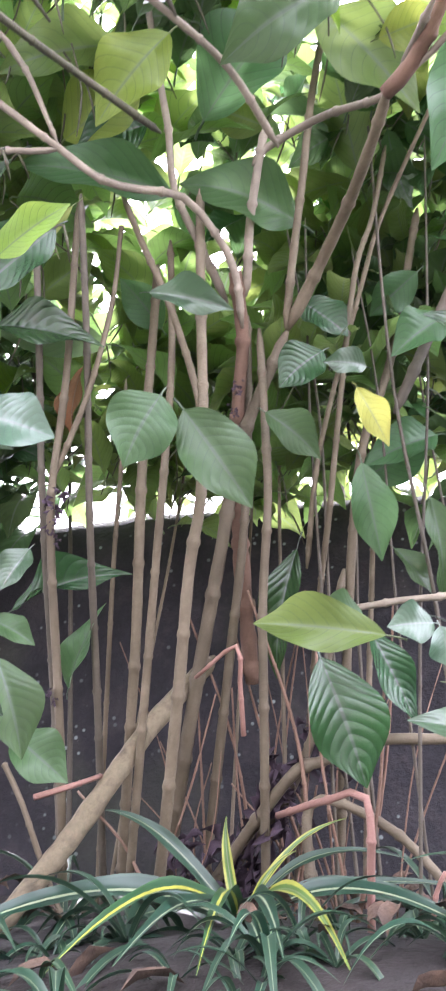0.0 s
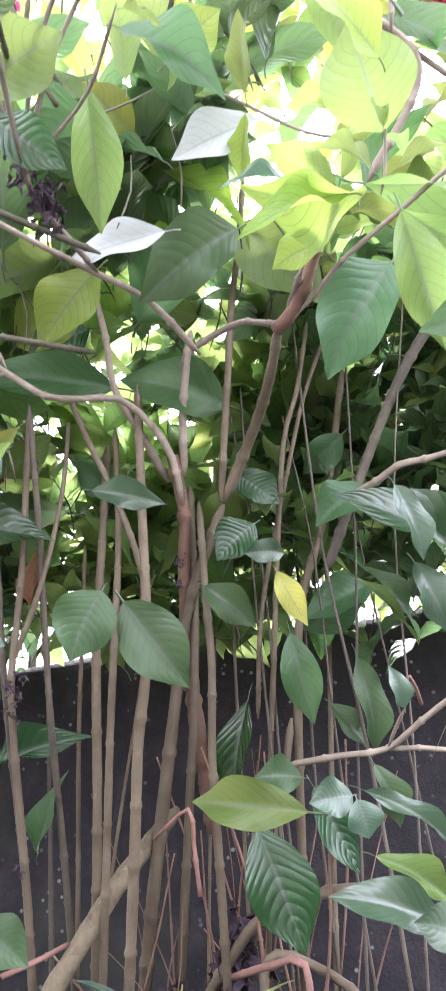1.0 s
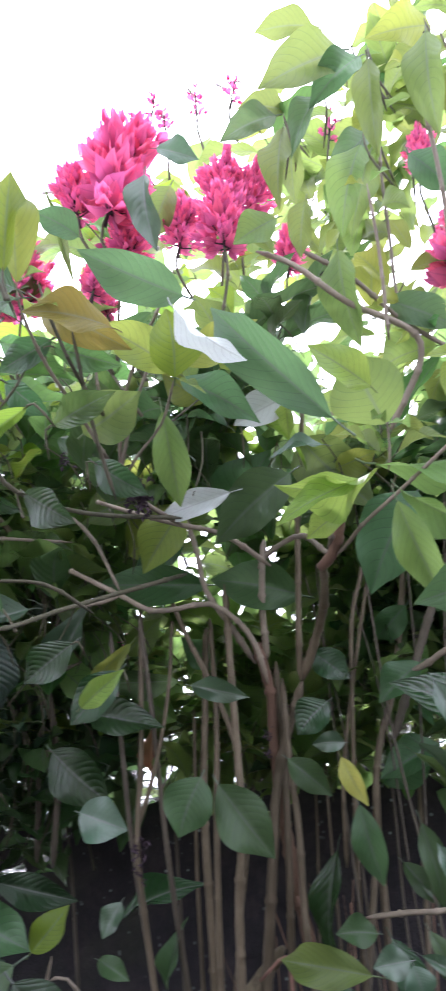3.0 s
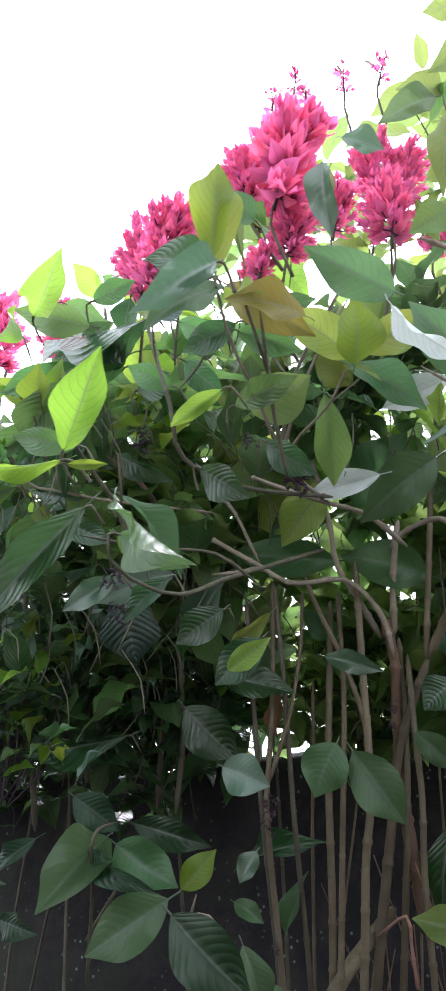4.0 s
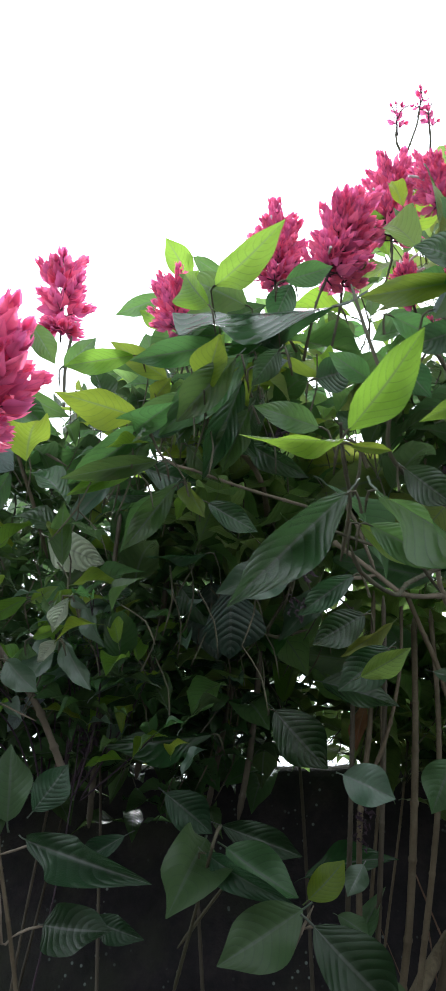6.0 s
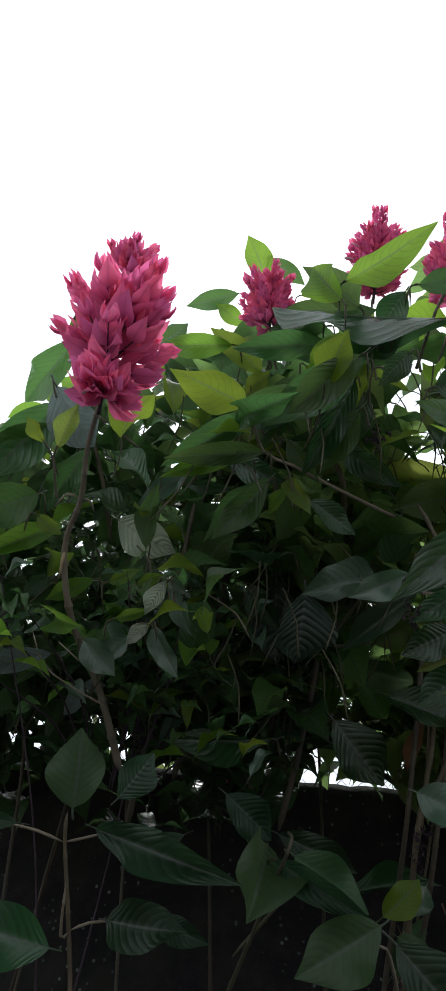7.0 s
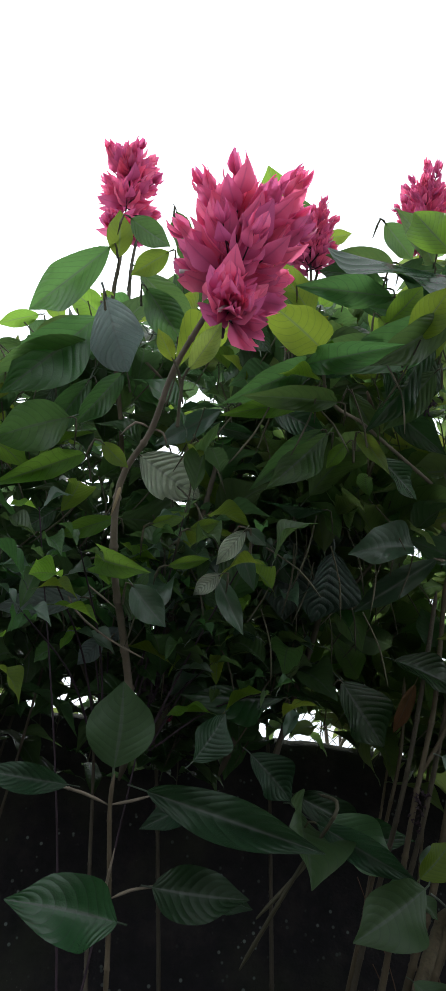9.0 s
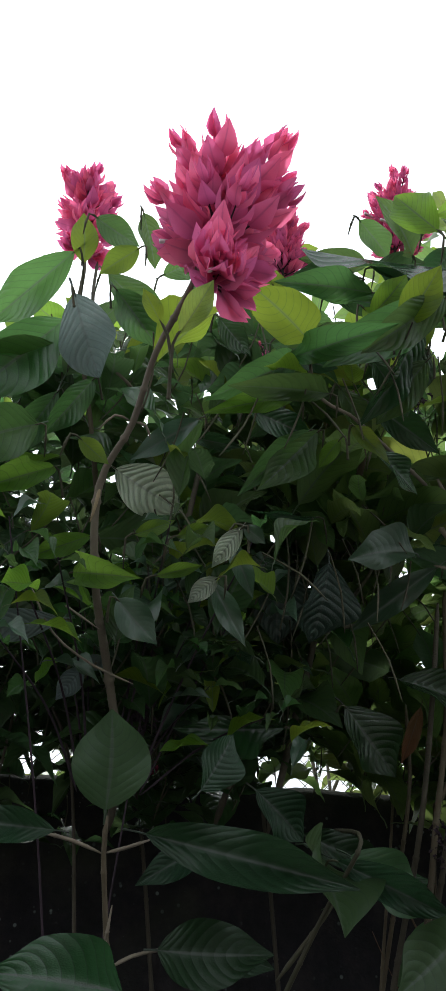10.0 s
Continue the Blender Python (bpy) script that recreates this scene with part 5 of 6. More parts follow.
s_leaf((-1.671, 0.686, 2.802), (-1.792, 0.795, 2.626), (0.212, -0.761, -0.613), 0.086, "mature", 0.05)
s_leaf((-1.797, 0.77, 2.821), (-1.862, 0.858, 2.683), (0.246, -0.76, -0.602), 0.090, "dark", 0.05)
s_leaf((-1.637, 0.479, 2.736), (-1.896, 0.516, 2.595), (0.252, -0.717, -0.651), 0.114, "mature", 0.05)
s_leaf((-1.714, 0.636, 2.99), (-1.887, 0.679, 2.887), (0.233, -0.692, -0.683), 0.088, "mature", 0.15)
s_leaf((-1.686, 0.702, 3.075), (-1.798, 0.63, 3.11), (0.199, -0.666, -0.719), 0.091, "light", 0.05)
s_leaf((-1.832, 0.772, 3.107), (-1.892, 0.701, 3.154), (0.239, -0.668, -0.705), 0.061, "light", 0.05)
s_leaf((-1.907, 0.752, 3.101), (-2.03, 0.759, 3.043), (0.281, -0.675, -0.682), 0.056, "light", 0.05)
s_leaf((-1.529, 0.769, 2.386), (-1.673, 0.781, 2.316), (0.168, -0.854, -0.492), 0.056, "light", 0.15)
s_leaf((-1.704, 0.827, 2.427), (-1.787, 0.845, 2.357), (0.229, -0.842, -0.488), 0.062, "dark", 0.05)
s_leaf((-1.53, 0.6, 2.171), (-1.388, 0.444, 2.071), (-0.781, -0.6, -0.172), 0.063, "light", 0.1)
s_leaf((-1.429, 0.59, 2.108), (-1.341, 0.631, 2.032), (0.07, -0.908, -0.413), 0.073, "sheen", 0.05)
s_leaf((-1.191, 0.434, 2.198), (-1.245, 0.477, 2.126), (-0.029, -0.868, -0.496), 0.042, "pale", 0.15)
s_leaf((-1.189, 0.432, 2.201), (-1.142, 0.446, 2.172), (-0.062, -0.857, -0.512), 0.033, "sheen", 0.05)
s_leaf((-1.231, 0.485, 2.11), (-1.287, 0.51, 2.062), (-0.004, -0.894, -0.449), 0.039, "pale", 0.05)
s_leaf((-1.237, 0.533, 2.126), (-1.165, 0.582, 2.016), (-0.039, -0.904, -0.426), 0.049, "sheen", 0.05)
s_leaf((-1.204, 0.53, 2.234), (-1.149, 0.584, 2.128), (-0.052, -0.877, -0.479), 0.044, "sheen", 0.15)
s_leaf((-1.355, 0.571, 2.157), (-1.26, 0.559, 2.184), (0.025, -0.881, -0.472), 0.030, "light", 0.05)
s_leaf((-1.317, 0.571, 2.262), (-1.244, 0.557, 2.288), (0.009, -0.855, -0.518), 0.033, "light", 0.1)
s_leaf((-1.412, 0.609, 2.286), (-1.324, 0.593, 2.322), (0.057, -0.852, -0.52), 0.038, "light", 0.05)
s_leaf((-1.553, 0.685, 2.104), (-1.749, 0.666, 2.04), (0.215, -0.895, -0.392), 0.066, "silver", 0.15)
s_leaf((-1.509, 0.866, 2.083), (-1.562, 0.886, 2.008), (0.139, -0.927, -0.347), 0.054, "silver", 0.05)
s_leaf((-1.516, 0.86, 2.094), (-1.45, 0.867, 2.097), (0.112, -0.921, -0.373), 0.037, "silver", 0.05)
s_leaf((-0.94, 1.111, 2.584), (-0.789, 1.081, 2.584), (-0.167, -0.846, -0.507), 0.092, "sheen", 0.05)
s_leaf((-0.576, 0.951, 2.495), (-0.804, 1.095, 2.352), (-0.251, -0.852, -0.46), 0.080, "sheen", 0.05)
s_leaf((-1.314, 0.775, 2.756), (-1.154, 0.784, 2.74), (-0.014, -0.778, -0.628), 0.046, "dark", 0.05)
s_leaf((-0.844, 0.388, 3.077), (-0.711, 0.35, 3.068), (-0.222, -0.592, -0.775), 0.069, "dark", 0.05)
s_leaf((-0.945, 0.457, 3.044), (-0.775, 0.469, 2.992), (-0.184, -0.635, -0.751), 0.069, "dark", 0.05)
s_leaf((-0.901, 0.359, 2.852), (-0.825, 0.399, 2.795), (-0.201, -0.655, -0.728), 0.052, "light", 0.05)
s_leaf((-1.095, 0.507, 2.888), (-1.017, 0.45, 2.93), (-0.1, -0.672, -0.734), 0.055, "light", 0.05)
s_leaf((-1.847, 0.552, 2.735), (-1.914, 0.631, 2.611), (0.293, -0.726, -0.622), 0.073, "light", 0.1)
s_leaf((-1.252, 0.482, 2.921), (-1.159, 0.547, 2.855), (-0.028, -0.689, -0.724), 0.066, "dark", 0.05)
s_leaf((-1.148, 0.644, 2.751), (-0.968, 0.674, 2.688), (-0.099, -0.758, -0.644), 0.082, "dark", 0.15)
s_leaf((-0.816, 0.62, 2.787), (-0.635, 0.662, 2.665), (-0.251, -0.733, -0.632), 0.084, "dark", 0.05)
s_leaf((-1.101, 0.95, 2.495), (-0.989, 1.008, 2.369), (-0.1, -0.869, -0.484), 0.088, "dark", 0.05)
s_leaf((-1.162, 0.803, 3.847), (-1.226, 0.649, 3.934), (0.268, -0.557, -0.786), 0.109, "light", 0.05)
s_leaf((-0.887, 0.322, 3.198), (-0.783, 0.406, 3.161), (0.211, -0.605, -0.768), 0.080, "mature", 0.05)
s_leaf((-1.282, 0.853, 3.831), (-1.492, 0.842, 3.748), (0.324, -0.586, -0.742), 0.083, "mature", 0.05)
s_leaf((-0.76, 0.319, 3.041), (-0.901, 0.148, 3.002), (0.567, -0.294, -0.769), 0.095, "mature", 0.1)
s_leaf((-1.054, 0.504, 2.98), (-1.199, 0.368, 3.035), (0.338, -0.637, -0.693), 0.076, "light", 0.05)
s_leaf((-0.848, 0.415, 3), (-1.12, 0.364, 2.936), (0.289, -0.645, -0.707), 0.088, "mature", 0.15)
s_leaf((-0.672, 0.405, 2.917), (-0.927, 0.36, 2.883), (0.214, -0.672, -0.708), 0.080, "mature", 0.05)
s_leaf((-0.74, 0.318, 2.843), (-1.005, 0.396, 2.658), (0.262, -0.695, -0.67), 0.114, "mature", 0.05)
s_leaf((-0.996, 0.402, 2.574), (-1.235, 0.333, 2.496), (0.393, -0.717, -0.576), 0.061, "mature", 0.05)
s_leaf((-0.765, 0.361, 2.794), (-0.903, 0.505, 2.575), (0.243, -0.732, -0.637), 0.080, "dark", 0.15)
s_leaf((-0.995, 0.531, 2.581), (-1.14, 0.578, 2.415), (0.35, -0.773, -0.529), 0.078, "mature", 0.05)
s_leaf((-0.787, 0.126, 2.903), (-0.577, -0.034, 2.889), (-0.21, -0.194, -0.958), 0.090, "light", 0.05)
s_leaf((-0.504, 0.263, 2.915), (-1.031, 0.416, 3.178), (-0.375, 0.245, -0.894), 0.134, "dark", 0.05)
s_leaf((-0.61, 0.146, 2.903), (-0.492, 0.155, 2.939), (0.277, -0.583, -0.764), 0.064, "mature", 0.05)
s_leaf((-0.196, 0.024, 2.659), (-0.425, 0.072, 2.711), (-0.29, -0.602, -0.743), 0.063, "light", 0.15)
s_leaf((-0.146, -0.057, 2.602), (-0.108, -0.128, 2.803), (0.206, -0.909, -0.361), 0.081, "young", 0.05)
s_leaf((-0.073, -0.166, 2.439), (-0.168, -0.256, 2.267), (0.829, -0.531, -0.178), 0.055, "sheen", 0.1)
s_leaf((-0.281, -0.012, 2.54), (-0.218, -0.022, 2.563), (0.158, -0.647, -0.746), 0.042, "silver", 0.05)
s_leaf((-0.2, 0.166, 2.668), (-0.337, 0.169, 2.636), (0.151, -0.68, -0.718), 0.071, "dark", 0.05)
s_leaf((-0.448, -0.03, 2.247), (-0.305, -0.147, 2.353), (0.126, -0.578, -0.806), 0.084, "young", 0.05)
s_leaf((-0.455, -0.022, 2.234), (-0.62, -0.121, 2.188), (0.413, -0.288, -0.864), 0.044, "young", 0.1)
s_leaf((-0.448, -0.013, 2.227), (-0.377, 0.015, 2.228), (0.301, -0.743, -0.598), 0.021, "young", 0.05)
s_leaf((-0.517, 0.082, 2.356), (-0.633, 0.008, 2.368), (0.376, -0.689, -0.62), 0.059, "mature", 0.15)
s_leaf((-0.463, 0.075, 2.19), (-0.676, 0.072, 1.968), (0.456, -0.78, -0.428), 0.085, "dark", 0.05)
s_leaf((-0.453, 0.175, 2.18), (-0.342, 0.247, 2.12), (0.266, -0.827, -0.495), 0.053, "light", 0.1)
s_leaf((-0.414, 0.105, 2.211), (-0.199, 0.054, 2), (-0.698, -0.35, -0.625), 0.067, "mature", 0.05)
s_leaf((-0.629, 0.437, 2.241), (-0.762, 0.415, 2.163), (0.391, -0.808, -0.44), 0.064, "sheen", 0.15)
s_leaf((-1.017, 1.017, 2.54), (-1.011, 1.132, 2.307), (0.401, -0.826, -0.397), 0.177, "ribbed", 0.05)
s_leaf((-1.412, 0.471, 3.069), (-1.308, 0.455, 3.165), (0.519, -0.558, -0.648), 0.072, "mature", 0.05)
s_leaf((-1.474, 0.328, 3.134), (-1.434, 0.452, 3.066), (0.555, -0.53, -0.641), 0.081, "mature", 0.05)
s_leaf((-0.999, 1.108, 2.064), (-1.291, 0.966, 1.99), (0.464, -0.635, -0.617), 0.073, "dark", 0.05)
s_leaf((-0.821, 1.155, 2.153), (-0.669, 1.25, 2.001), (0.306, -0.913, -0.269), 0.150, "dark", 0.05)
s_leaf((-0.198, 0.117, 2.431), (-0.324, 0.131, 2.384), (0.166, -0.741, -0.65), 0.039, "light", 0.1)
s_leaf((-0.202, 0.177, 2.657), (-0.071, 0.245, 2.603), (0.073, -0.706, -0.705), 0.065, "mature", 0.05)
s_leaf((-0.421, 0.276, 2.648), (-0.512, 0.202, 2.688), (0.253, -0.682, -0.687), 0.063, "mature", 0.05)
s_leaf((-0.357, 0.215, 2.657), (-0.287, 0.296, 2.591), (0.177, -0.71, -0.681), 0.067, "dark", 0.05)
s_leaf((-0.629, 0.196, 2.714), (-0.705, 0.233, 2.639), (0.354, -0.65, -0.673), 0.064, "dark", 0.05)
s_leaf((-0.7, 0.241, 2.709), (-0.62, 0.256, 2.735), (0.341, -0.651, -0.679), 0.036, "silver", 0.05)
s_leaf((-0.235, 0.249, 2.503), (-0.084, 0.241, 2.532), (0.09, -0.748, -0.658), 0.066, "mature", 0.15)
s_leaf((-0.22, 0.387, 2.497), (-0.12, 0.455, 2.418), (0.09, -0.805, -0.586), 0.076, "dark", 0.05)
s_leaf((-0.872, 0.483, 2.481), (-0.755, 0.575, 2.437), (0.401, -0.759, -0.513), 0.069, "dark", 0.1)
s_leaf((-0.5, 0.761, 2.273), (-0.637, 0.756, 2.19), (0.278, -0.873, -0.4), 0.097, "dark", 0.05)
s_leaf((-0.447, 0.903, 2.237), (-0.592, 0.911, 2.12), (0.242, -0.903, -0.355), 0.109, "dark", 0.05)
s_leaf((-1.083, 0.63, 3.366), (-1.222, 0.682, 3.297), (0.145, -0.627, -0.766), 0.099, "mature", 0.05)
s_leaf((-0.815, 0.488, 3.245), (-1.026, 0.482, 3.234), (0.06, -0.608, -0.792), 0.071, "mature", 0.05)
s_leaf((-1, 0.749, 3.665), (-0.891, 0.721, 3.693), (0.058, -0.589, -0.806), 0.055, "light", 0.05)
s_leaf((-1.132, 0.739, 3.902), (-1.004, 0.838, 3.847), (0.094, -0.568, -0.818), 0.070, "mature", 0.05)
s_leaf((-1.226, 0.814, 3.581), (-1.327, 0.737, 3.619), (0.172, -0.603, -0.779), 0.071, "light", 0.05)
s_leaf((-0.881, 0.362, 2.828), (-0.806, 0.283, 2.898), (0.033, -0.647, -0.761), 0.076, "young", 0.05)
s_leaf((-0.749, 0.232, 2.745), (-0.932, 0.333, 2.643), (0.034, -0.679, -0.733), 0.096, "mature", 0.1)
s_leaf((-0.838, 0.485, 3.12), (-0.961, 0.473, 3.121), (0.053, -0.631, -0.774), 0.068, "mature", 0.05)
s_leaf((-0.632, 0.325, 3.112), (-0.703, 0.415, 3.047), (-0.05, -0.61, -0.791), 0.091, "dark", 0.05)
s_leaf((-0.737, 0.391, 2.938), (-0.64, 0.357, 2.962), (-0.042, -0.641, -0.766), 0.080, "dark", 0.05)
s_leaf((-0.888, 0.358, 2.763), (-1.1, 0.391, 2.698), (0.112, -0.692, -0.714), 0.074, "mature", 0.1)
s_leaf((-0.864, 0.441, 2.754), (-0.759, 0.533, 2.658), (0.017, -0.73, -0.683), 0.087, "dark", 0.05)
s_leaf((-1.136, 0.416, 3.01), (-1.354, 0.385, 2.974), (0.213, -0.625, -0.751), 0.076, "light", 0.15)
s_leaf((-1.658, 0.526, 2.52), (-1.829, 0.503, 2.403), (0.461, -0.709, -0.534), 0.128, "mature", 0.05)
s_leaf((-1.559, 0.555, 2.719), (-1.666, 0.62, 2.572), (0.38, -0.709, -0.593), 0.076, "mature", 0.1)
s_leaf((-1.636, 0.437, 2.796), (-1.845, 0.515, 2.561), (0.439, -0.66, -0.61), 0.145, "mature", 0.05)
s_leaf((-0.734, 0.405, 2.791), (-0.785, 0.511, 2.683), (-0.009, -0.716, -0.698), 0.087, "dark", 0.05)
s_leaf((-0.957, 0.771, 2.499), (-1.145, 0.746, 2.49), (0.096, -0.447, -0.889), 0.042, "dark", 0.05)
s_leaf((-0.362, 0.338, 2.428), (-0.261, 0.391, 2.349), (-0.023, -0.819, -0.573), 0.084, "dark", 0.05)
s_leaf((-0.433, 0.152, 2.165), (-0.293, 0.2, 2.086), (0.009, -0.861, -0.509), 0.068, "mature", 0.05)
s_leaf((-0.495, 0.459, 2.227), (-0.63, 0.484, 2.143), (0.125, -0.882, -0.453), 0.059, "dark", 0.15)
s_leaf((-0.562, 0.329, 2.729), (-0.464, 0.322, 2.748), (0.086, -0.712, -0.697), 0.094, "dark", 0.05)
s_leaf((-0.69, 0.349, 2.964), (-0.82, 0.37, 2.911), (0.193, -0.661, -0.725), 0.087, "dark", 0.05)
s_leaf((-0.36, 0.177, 2.753), (-0.252, 0.229, 2.7), (-0.025, -0.684, -0.729), 0.063, "mature", 0.05)
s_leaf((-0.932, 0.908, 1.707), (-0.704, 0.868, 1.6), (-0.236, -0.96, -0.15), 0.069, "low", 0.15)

s_flower((-1.291, 0.039, 2.406), (-1.281, -0.042, 2.717), 0.296)
s_flower((-1.744, 0.861, 3.69), (-1.766, 0.741, 4.15), 0.282)
s_flower((-1.058, 0.556, 3.238), (-1.088, 0.491, 3.486), 0.189)
s_flower((-0.722, 0.496, 3.317), (-0.698, 0.408, 3.667), 0.177)
s_flower((-0.529, 0.287, 3.051), (-0.395, 0.209, 3.364), 0.174)
s_flower((-0.493, 0.376, 3.122), (-0.466, 0.331, 3.303), 0.168)
s_flower((-1.045, 0.566, 3.327), (-1.058, 0.547, 3.415), 0.135)
s_flower((-1.069, 0.825, 3.142), (-1.081, 0.804, 3.234), 0.068)
s_flower((-0.929, 1.751, 2.732), (-0.939, 1.732, 2.806), 0.070)

tip_leaves(shrub_two, (-1.659, 0.519, 2.945), (-0.544, -0.723, 0.426), 7)
tip_leaves(shrub_two, (-1.044, 0.374, 2.713), (-0.283, -0.708, 0.647), 8)


# ---- young plants at the foot ----
sapling = thing("young_shrub", "low young shrub with broad dark ribbed leaves", "shrub", (-1.35, 0.8, 0.75))


def p_leaf(*a):
    return place_leaf(sapling, *a)


def p_stem(*a):
    return place_stem(sapling, *a)


p_stem("cane", [(-1.36, 0.901, 1.325), (-1.38, 0.821, 1.492), (-1.404, 0.729, 1.657), (-1.403, 0.696, 1.715)], 0.0075, 0.0055)
p_stem("branch", [(-1.403, 0.727, 1.659), (-1.363, 0.729, 1.671), (-1.32, 0.738, 1.689)], 0.0036, 0.0031)
p_stem("branch", [(-1.406, 0.728, 1.658), (-1.461, 0.684, 1.668), (-1.514, 0.635, 1.667)], 0.0036, 0.0029)
p_stem("branch", [(-1.378, 0.82, 1.493), (-1.338, 0.827, 1.514), (-1.289, 0.864, 1.53)], 0.0035, 0.0031)
p_stem("branch", [(-1.38, 0.821, 1.491), (-1.391, 0.806, 1.479), (-1.379, 0.728, 1.577)], 0.0035, 0.0029)
p_stem("twig", [(-1.064, 1.147, 1.401), (-0.958, 0.967, 1.61), (-0.893, 0.848, 1.732), (-0.915, 0.98, 1.788)], 0.0056, 0.0041)
p_stem("twig", [(-1.039, 1.078, 1.507), (-0.941, 1.045, 1.618), (-0.89, 1.043, 1.682)], 0.0056, 0.0041)
p_stem("branch", [(-0.76, 1.128, 1.495), (-0.716, 1.07, 1.559), (-0.678, 1.03, 1.615)], 0.0047, 0.0038)
p_stem("branch", [(-0.631, 1.19, 1.477), (-0.665, 1.082, 1.57), (-0.715, 1.067, 1.564)], 0.0047, 0.0039)

p_leaf((-1.411, 0.742, 1.737), (-1.419, 0.692, 1.915), (0.087, -0.96, -0.267), 0.150, "deep", 0.05)
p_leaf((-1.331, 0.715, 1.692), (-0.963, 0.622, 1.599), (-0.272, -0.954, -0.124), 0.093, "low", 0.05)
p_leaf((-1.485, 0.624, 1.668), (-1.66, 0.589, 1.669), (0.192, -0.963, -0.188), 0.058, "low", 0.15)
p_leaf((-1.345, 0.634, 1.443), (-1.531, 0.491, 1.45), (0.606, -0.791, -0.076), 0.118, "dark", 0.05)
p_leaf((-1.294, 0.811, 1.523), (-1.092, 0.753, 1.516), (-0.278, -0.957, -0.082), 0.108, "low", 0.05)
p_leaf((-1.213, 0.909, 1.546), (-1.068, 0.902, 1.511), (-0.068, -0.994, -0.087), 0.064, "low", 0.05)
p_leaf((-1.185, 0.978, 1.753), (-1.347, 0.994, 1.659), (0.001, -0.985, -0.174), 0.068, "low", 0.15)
p_leaf((-0.968, 1.023, 1.76), (-0.96, 0.747, 1.551), (0.692, -0.423, 0.585), 0.150, "deep", 0.05)
p_leaf((-0.891, 0.953, 1.728), (-0.708, 0.985, 1.626), (0.172, -0.985, -0.001), 0.125, "deep", 0.05)
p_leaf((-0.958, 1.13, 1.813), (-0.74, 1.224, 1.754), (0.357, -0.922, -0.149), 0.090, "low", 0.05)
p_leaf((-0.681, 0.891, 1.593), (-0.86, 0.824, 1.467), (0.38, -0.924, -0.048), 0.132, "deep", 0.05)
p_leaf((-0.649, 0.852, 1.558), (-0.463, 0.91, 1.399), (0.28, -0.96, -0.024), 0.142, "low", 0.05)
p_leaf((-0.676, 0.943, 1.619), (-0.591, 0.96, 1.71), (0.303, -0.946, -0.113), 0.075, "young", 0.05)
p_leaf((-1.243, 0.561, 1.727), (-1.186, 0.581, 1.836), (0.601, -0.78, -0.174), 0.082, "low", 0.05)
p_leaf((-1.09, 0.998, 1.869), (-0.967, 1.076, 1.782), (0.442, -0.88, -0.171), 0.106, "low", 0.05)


# ---- the mass of foliage ----
def skyline(x, y):
    """How high the foliage reaches over a place of the bed, fitted to the camera's view: low at the west end, high to
    the east.
    """
    lift = float(np.interp(x, (-2.6, -2.0, -1.6, -1.0, -0.5, -0.1, 1.5), (0.78, 0.96, 1.14, 1.15, 1.32, 1.85, 2.0)))
    return min(4.7, 1.40 + lift * (y + 0.95))


def leaf_mass(parent, seed, count, xr, yr, zr, size, separate, mat, tones, top=False):
    """Leafy shoots over a stretch of the bed: the first leaves on their own, the rest joined."""
    rng = random.Random(seed)
    leaves, twigs = [], []
    while len(twigs) < count:
        at = Vector((rng.uniform(*xr), rng.uniform(*yr), rng.uniform(*zr)))
        if top:
            at.z = skyline(at.x, at.y) - 0.03 - 0.4 * rng.random()
        elif at.z > skyline(at.x, at.y) - 0.12 or at.z < 2.15 - 0.25 * (at.y - 1.0):
            continue
        # Shoots that would hide the canes from the camera are set behind them.
        if at.x > -0.6 and at.y < 1.6 and at.z - 0.65 * at.y < 2.0:
            at.y = rng.uniform(1.6, 2.2)
        head = Vector((rng.uniform(-0.6, 0.6), rng.uniform(-0.9, 0.3), rng.uniform(0.4, 1.0)))
        leaves += shoot(rng, at, head, rng.choice((2, 3, 3, 4)), size)
        twigs.append((at, head))
    off = Vector(parent.location)
    front = np.array(KEPT_IN_VIEW)
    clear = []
    # Drop fill leaves that hide placed leaves or canes along the camera's slope.
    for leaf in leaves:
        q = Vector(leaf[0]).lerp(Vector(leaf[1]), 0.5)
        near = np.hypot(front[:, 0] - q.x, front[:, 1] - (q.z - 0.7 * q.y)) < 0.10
        hides_canes = q.x > -0.6 and q.y < 1.45 and min(leaf[0][2], leaf[1][2]) - 0.65 * q.y < 1.95
        if not hides_canes and not (near & (front[:, 2] > q.y - 0.03)).any():
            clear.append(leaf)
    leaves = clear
    rng.shuffle(leaves)
    for b, t, f, w in leaves[:separate]:
        place_leaf(parent, b, t, f, w, rng.choice(tones), rng.choice(CURLS), False)
    rest = [Matrix.Translation(-off) @ leaf_pose(*q) for q in leaves[separate:]]
    if rest:
        vs, fs, us = transform_grid(leaf_grid(10, 4, 0.18, 0.16, 0.12, seed, stalk=True), rest)
        part("leaf_mass", mesh_from("leaf_mass", vs, fs, mat, us), parent, kind="stuff")
    vs, fs = [], []
    for at, head in twigs:
        h = head.normalized()
        tv, tf = tube([at - off - h * 0.17 - Vector((0, 0, 0.03)), at - off - h * 0.09 + Vector((0.012, 0.01, 0.0)), at - off], 0.0030, 0.0020, 5, 0.25, 0.08, step=0.06, blunt=False)
        fs += [tuple(i + len(vs) for i in q) for q in tf]
        vs += tv
    part("twig_mass", mesh_from("twigs", vs, fs, BARK["twig"]), parent, kind="stuff")


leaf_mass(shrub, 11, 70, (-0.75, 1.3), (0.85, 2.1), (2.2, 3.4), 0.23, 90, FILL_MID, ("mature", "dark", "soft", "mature"))
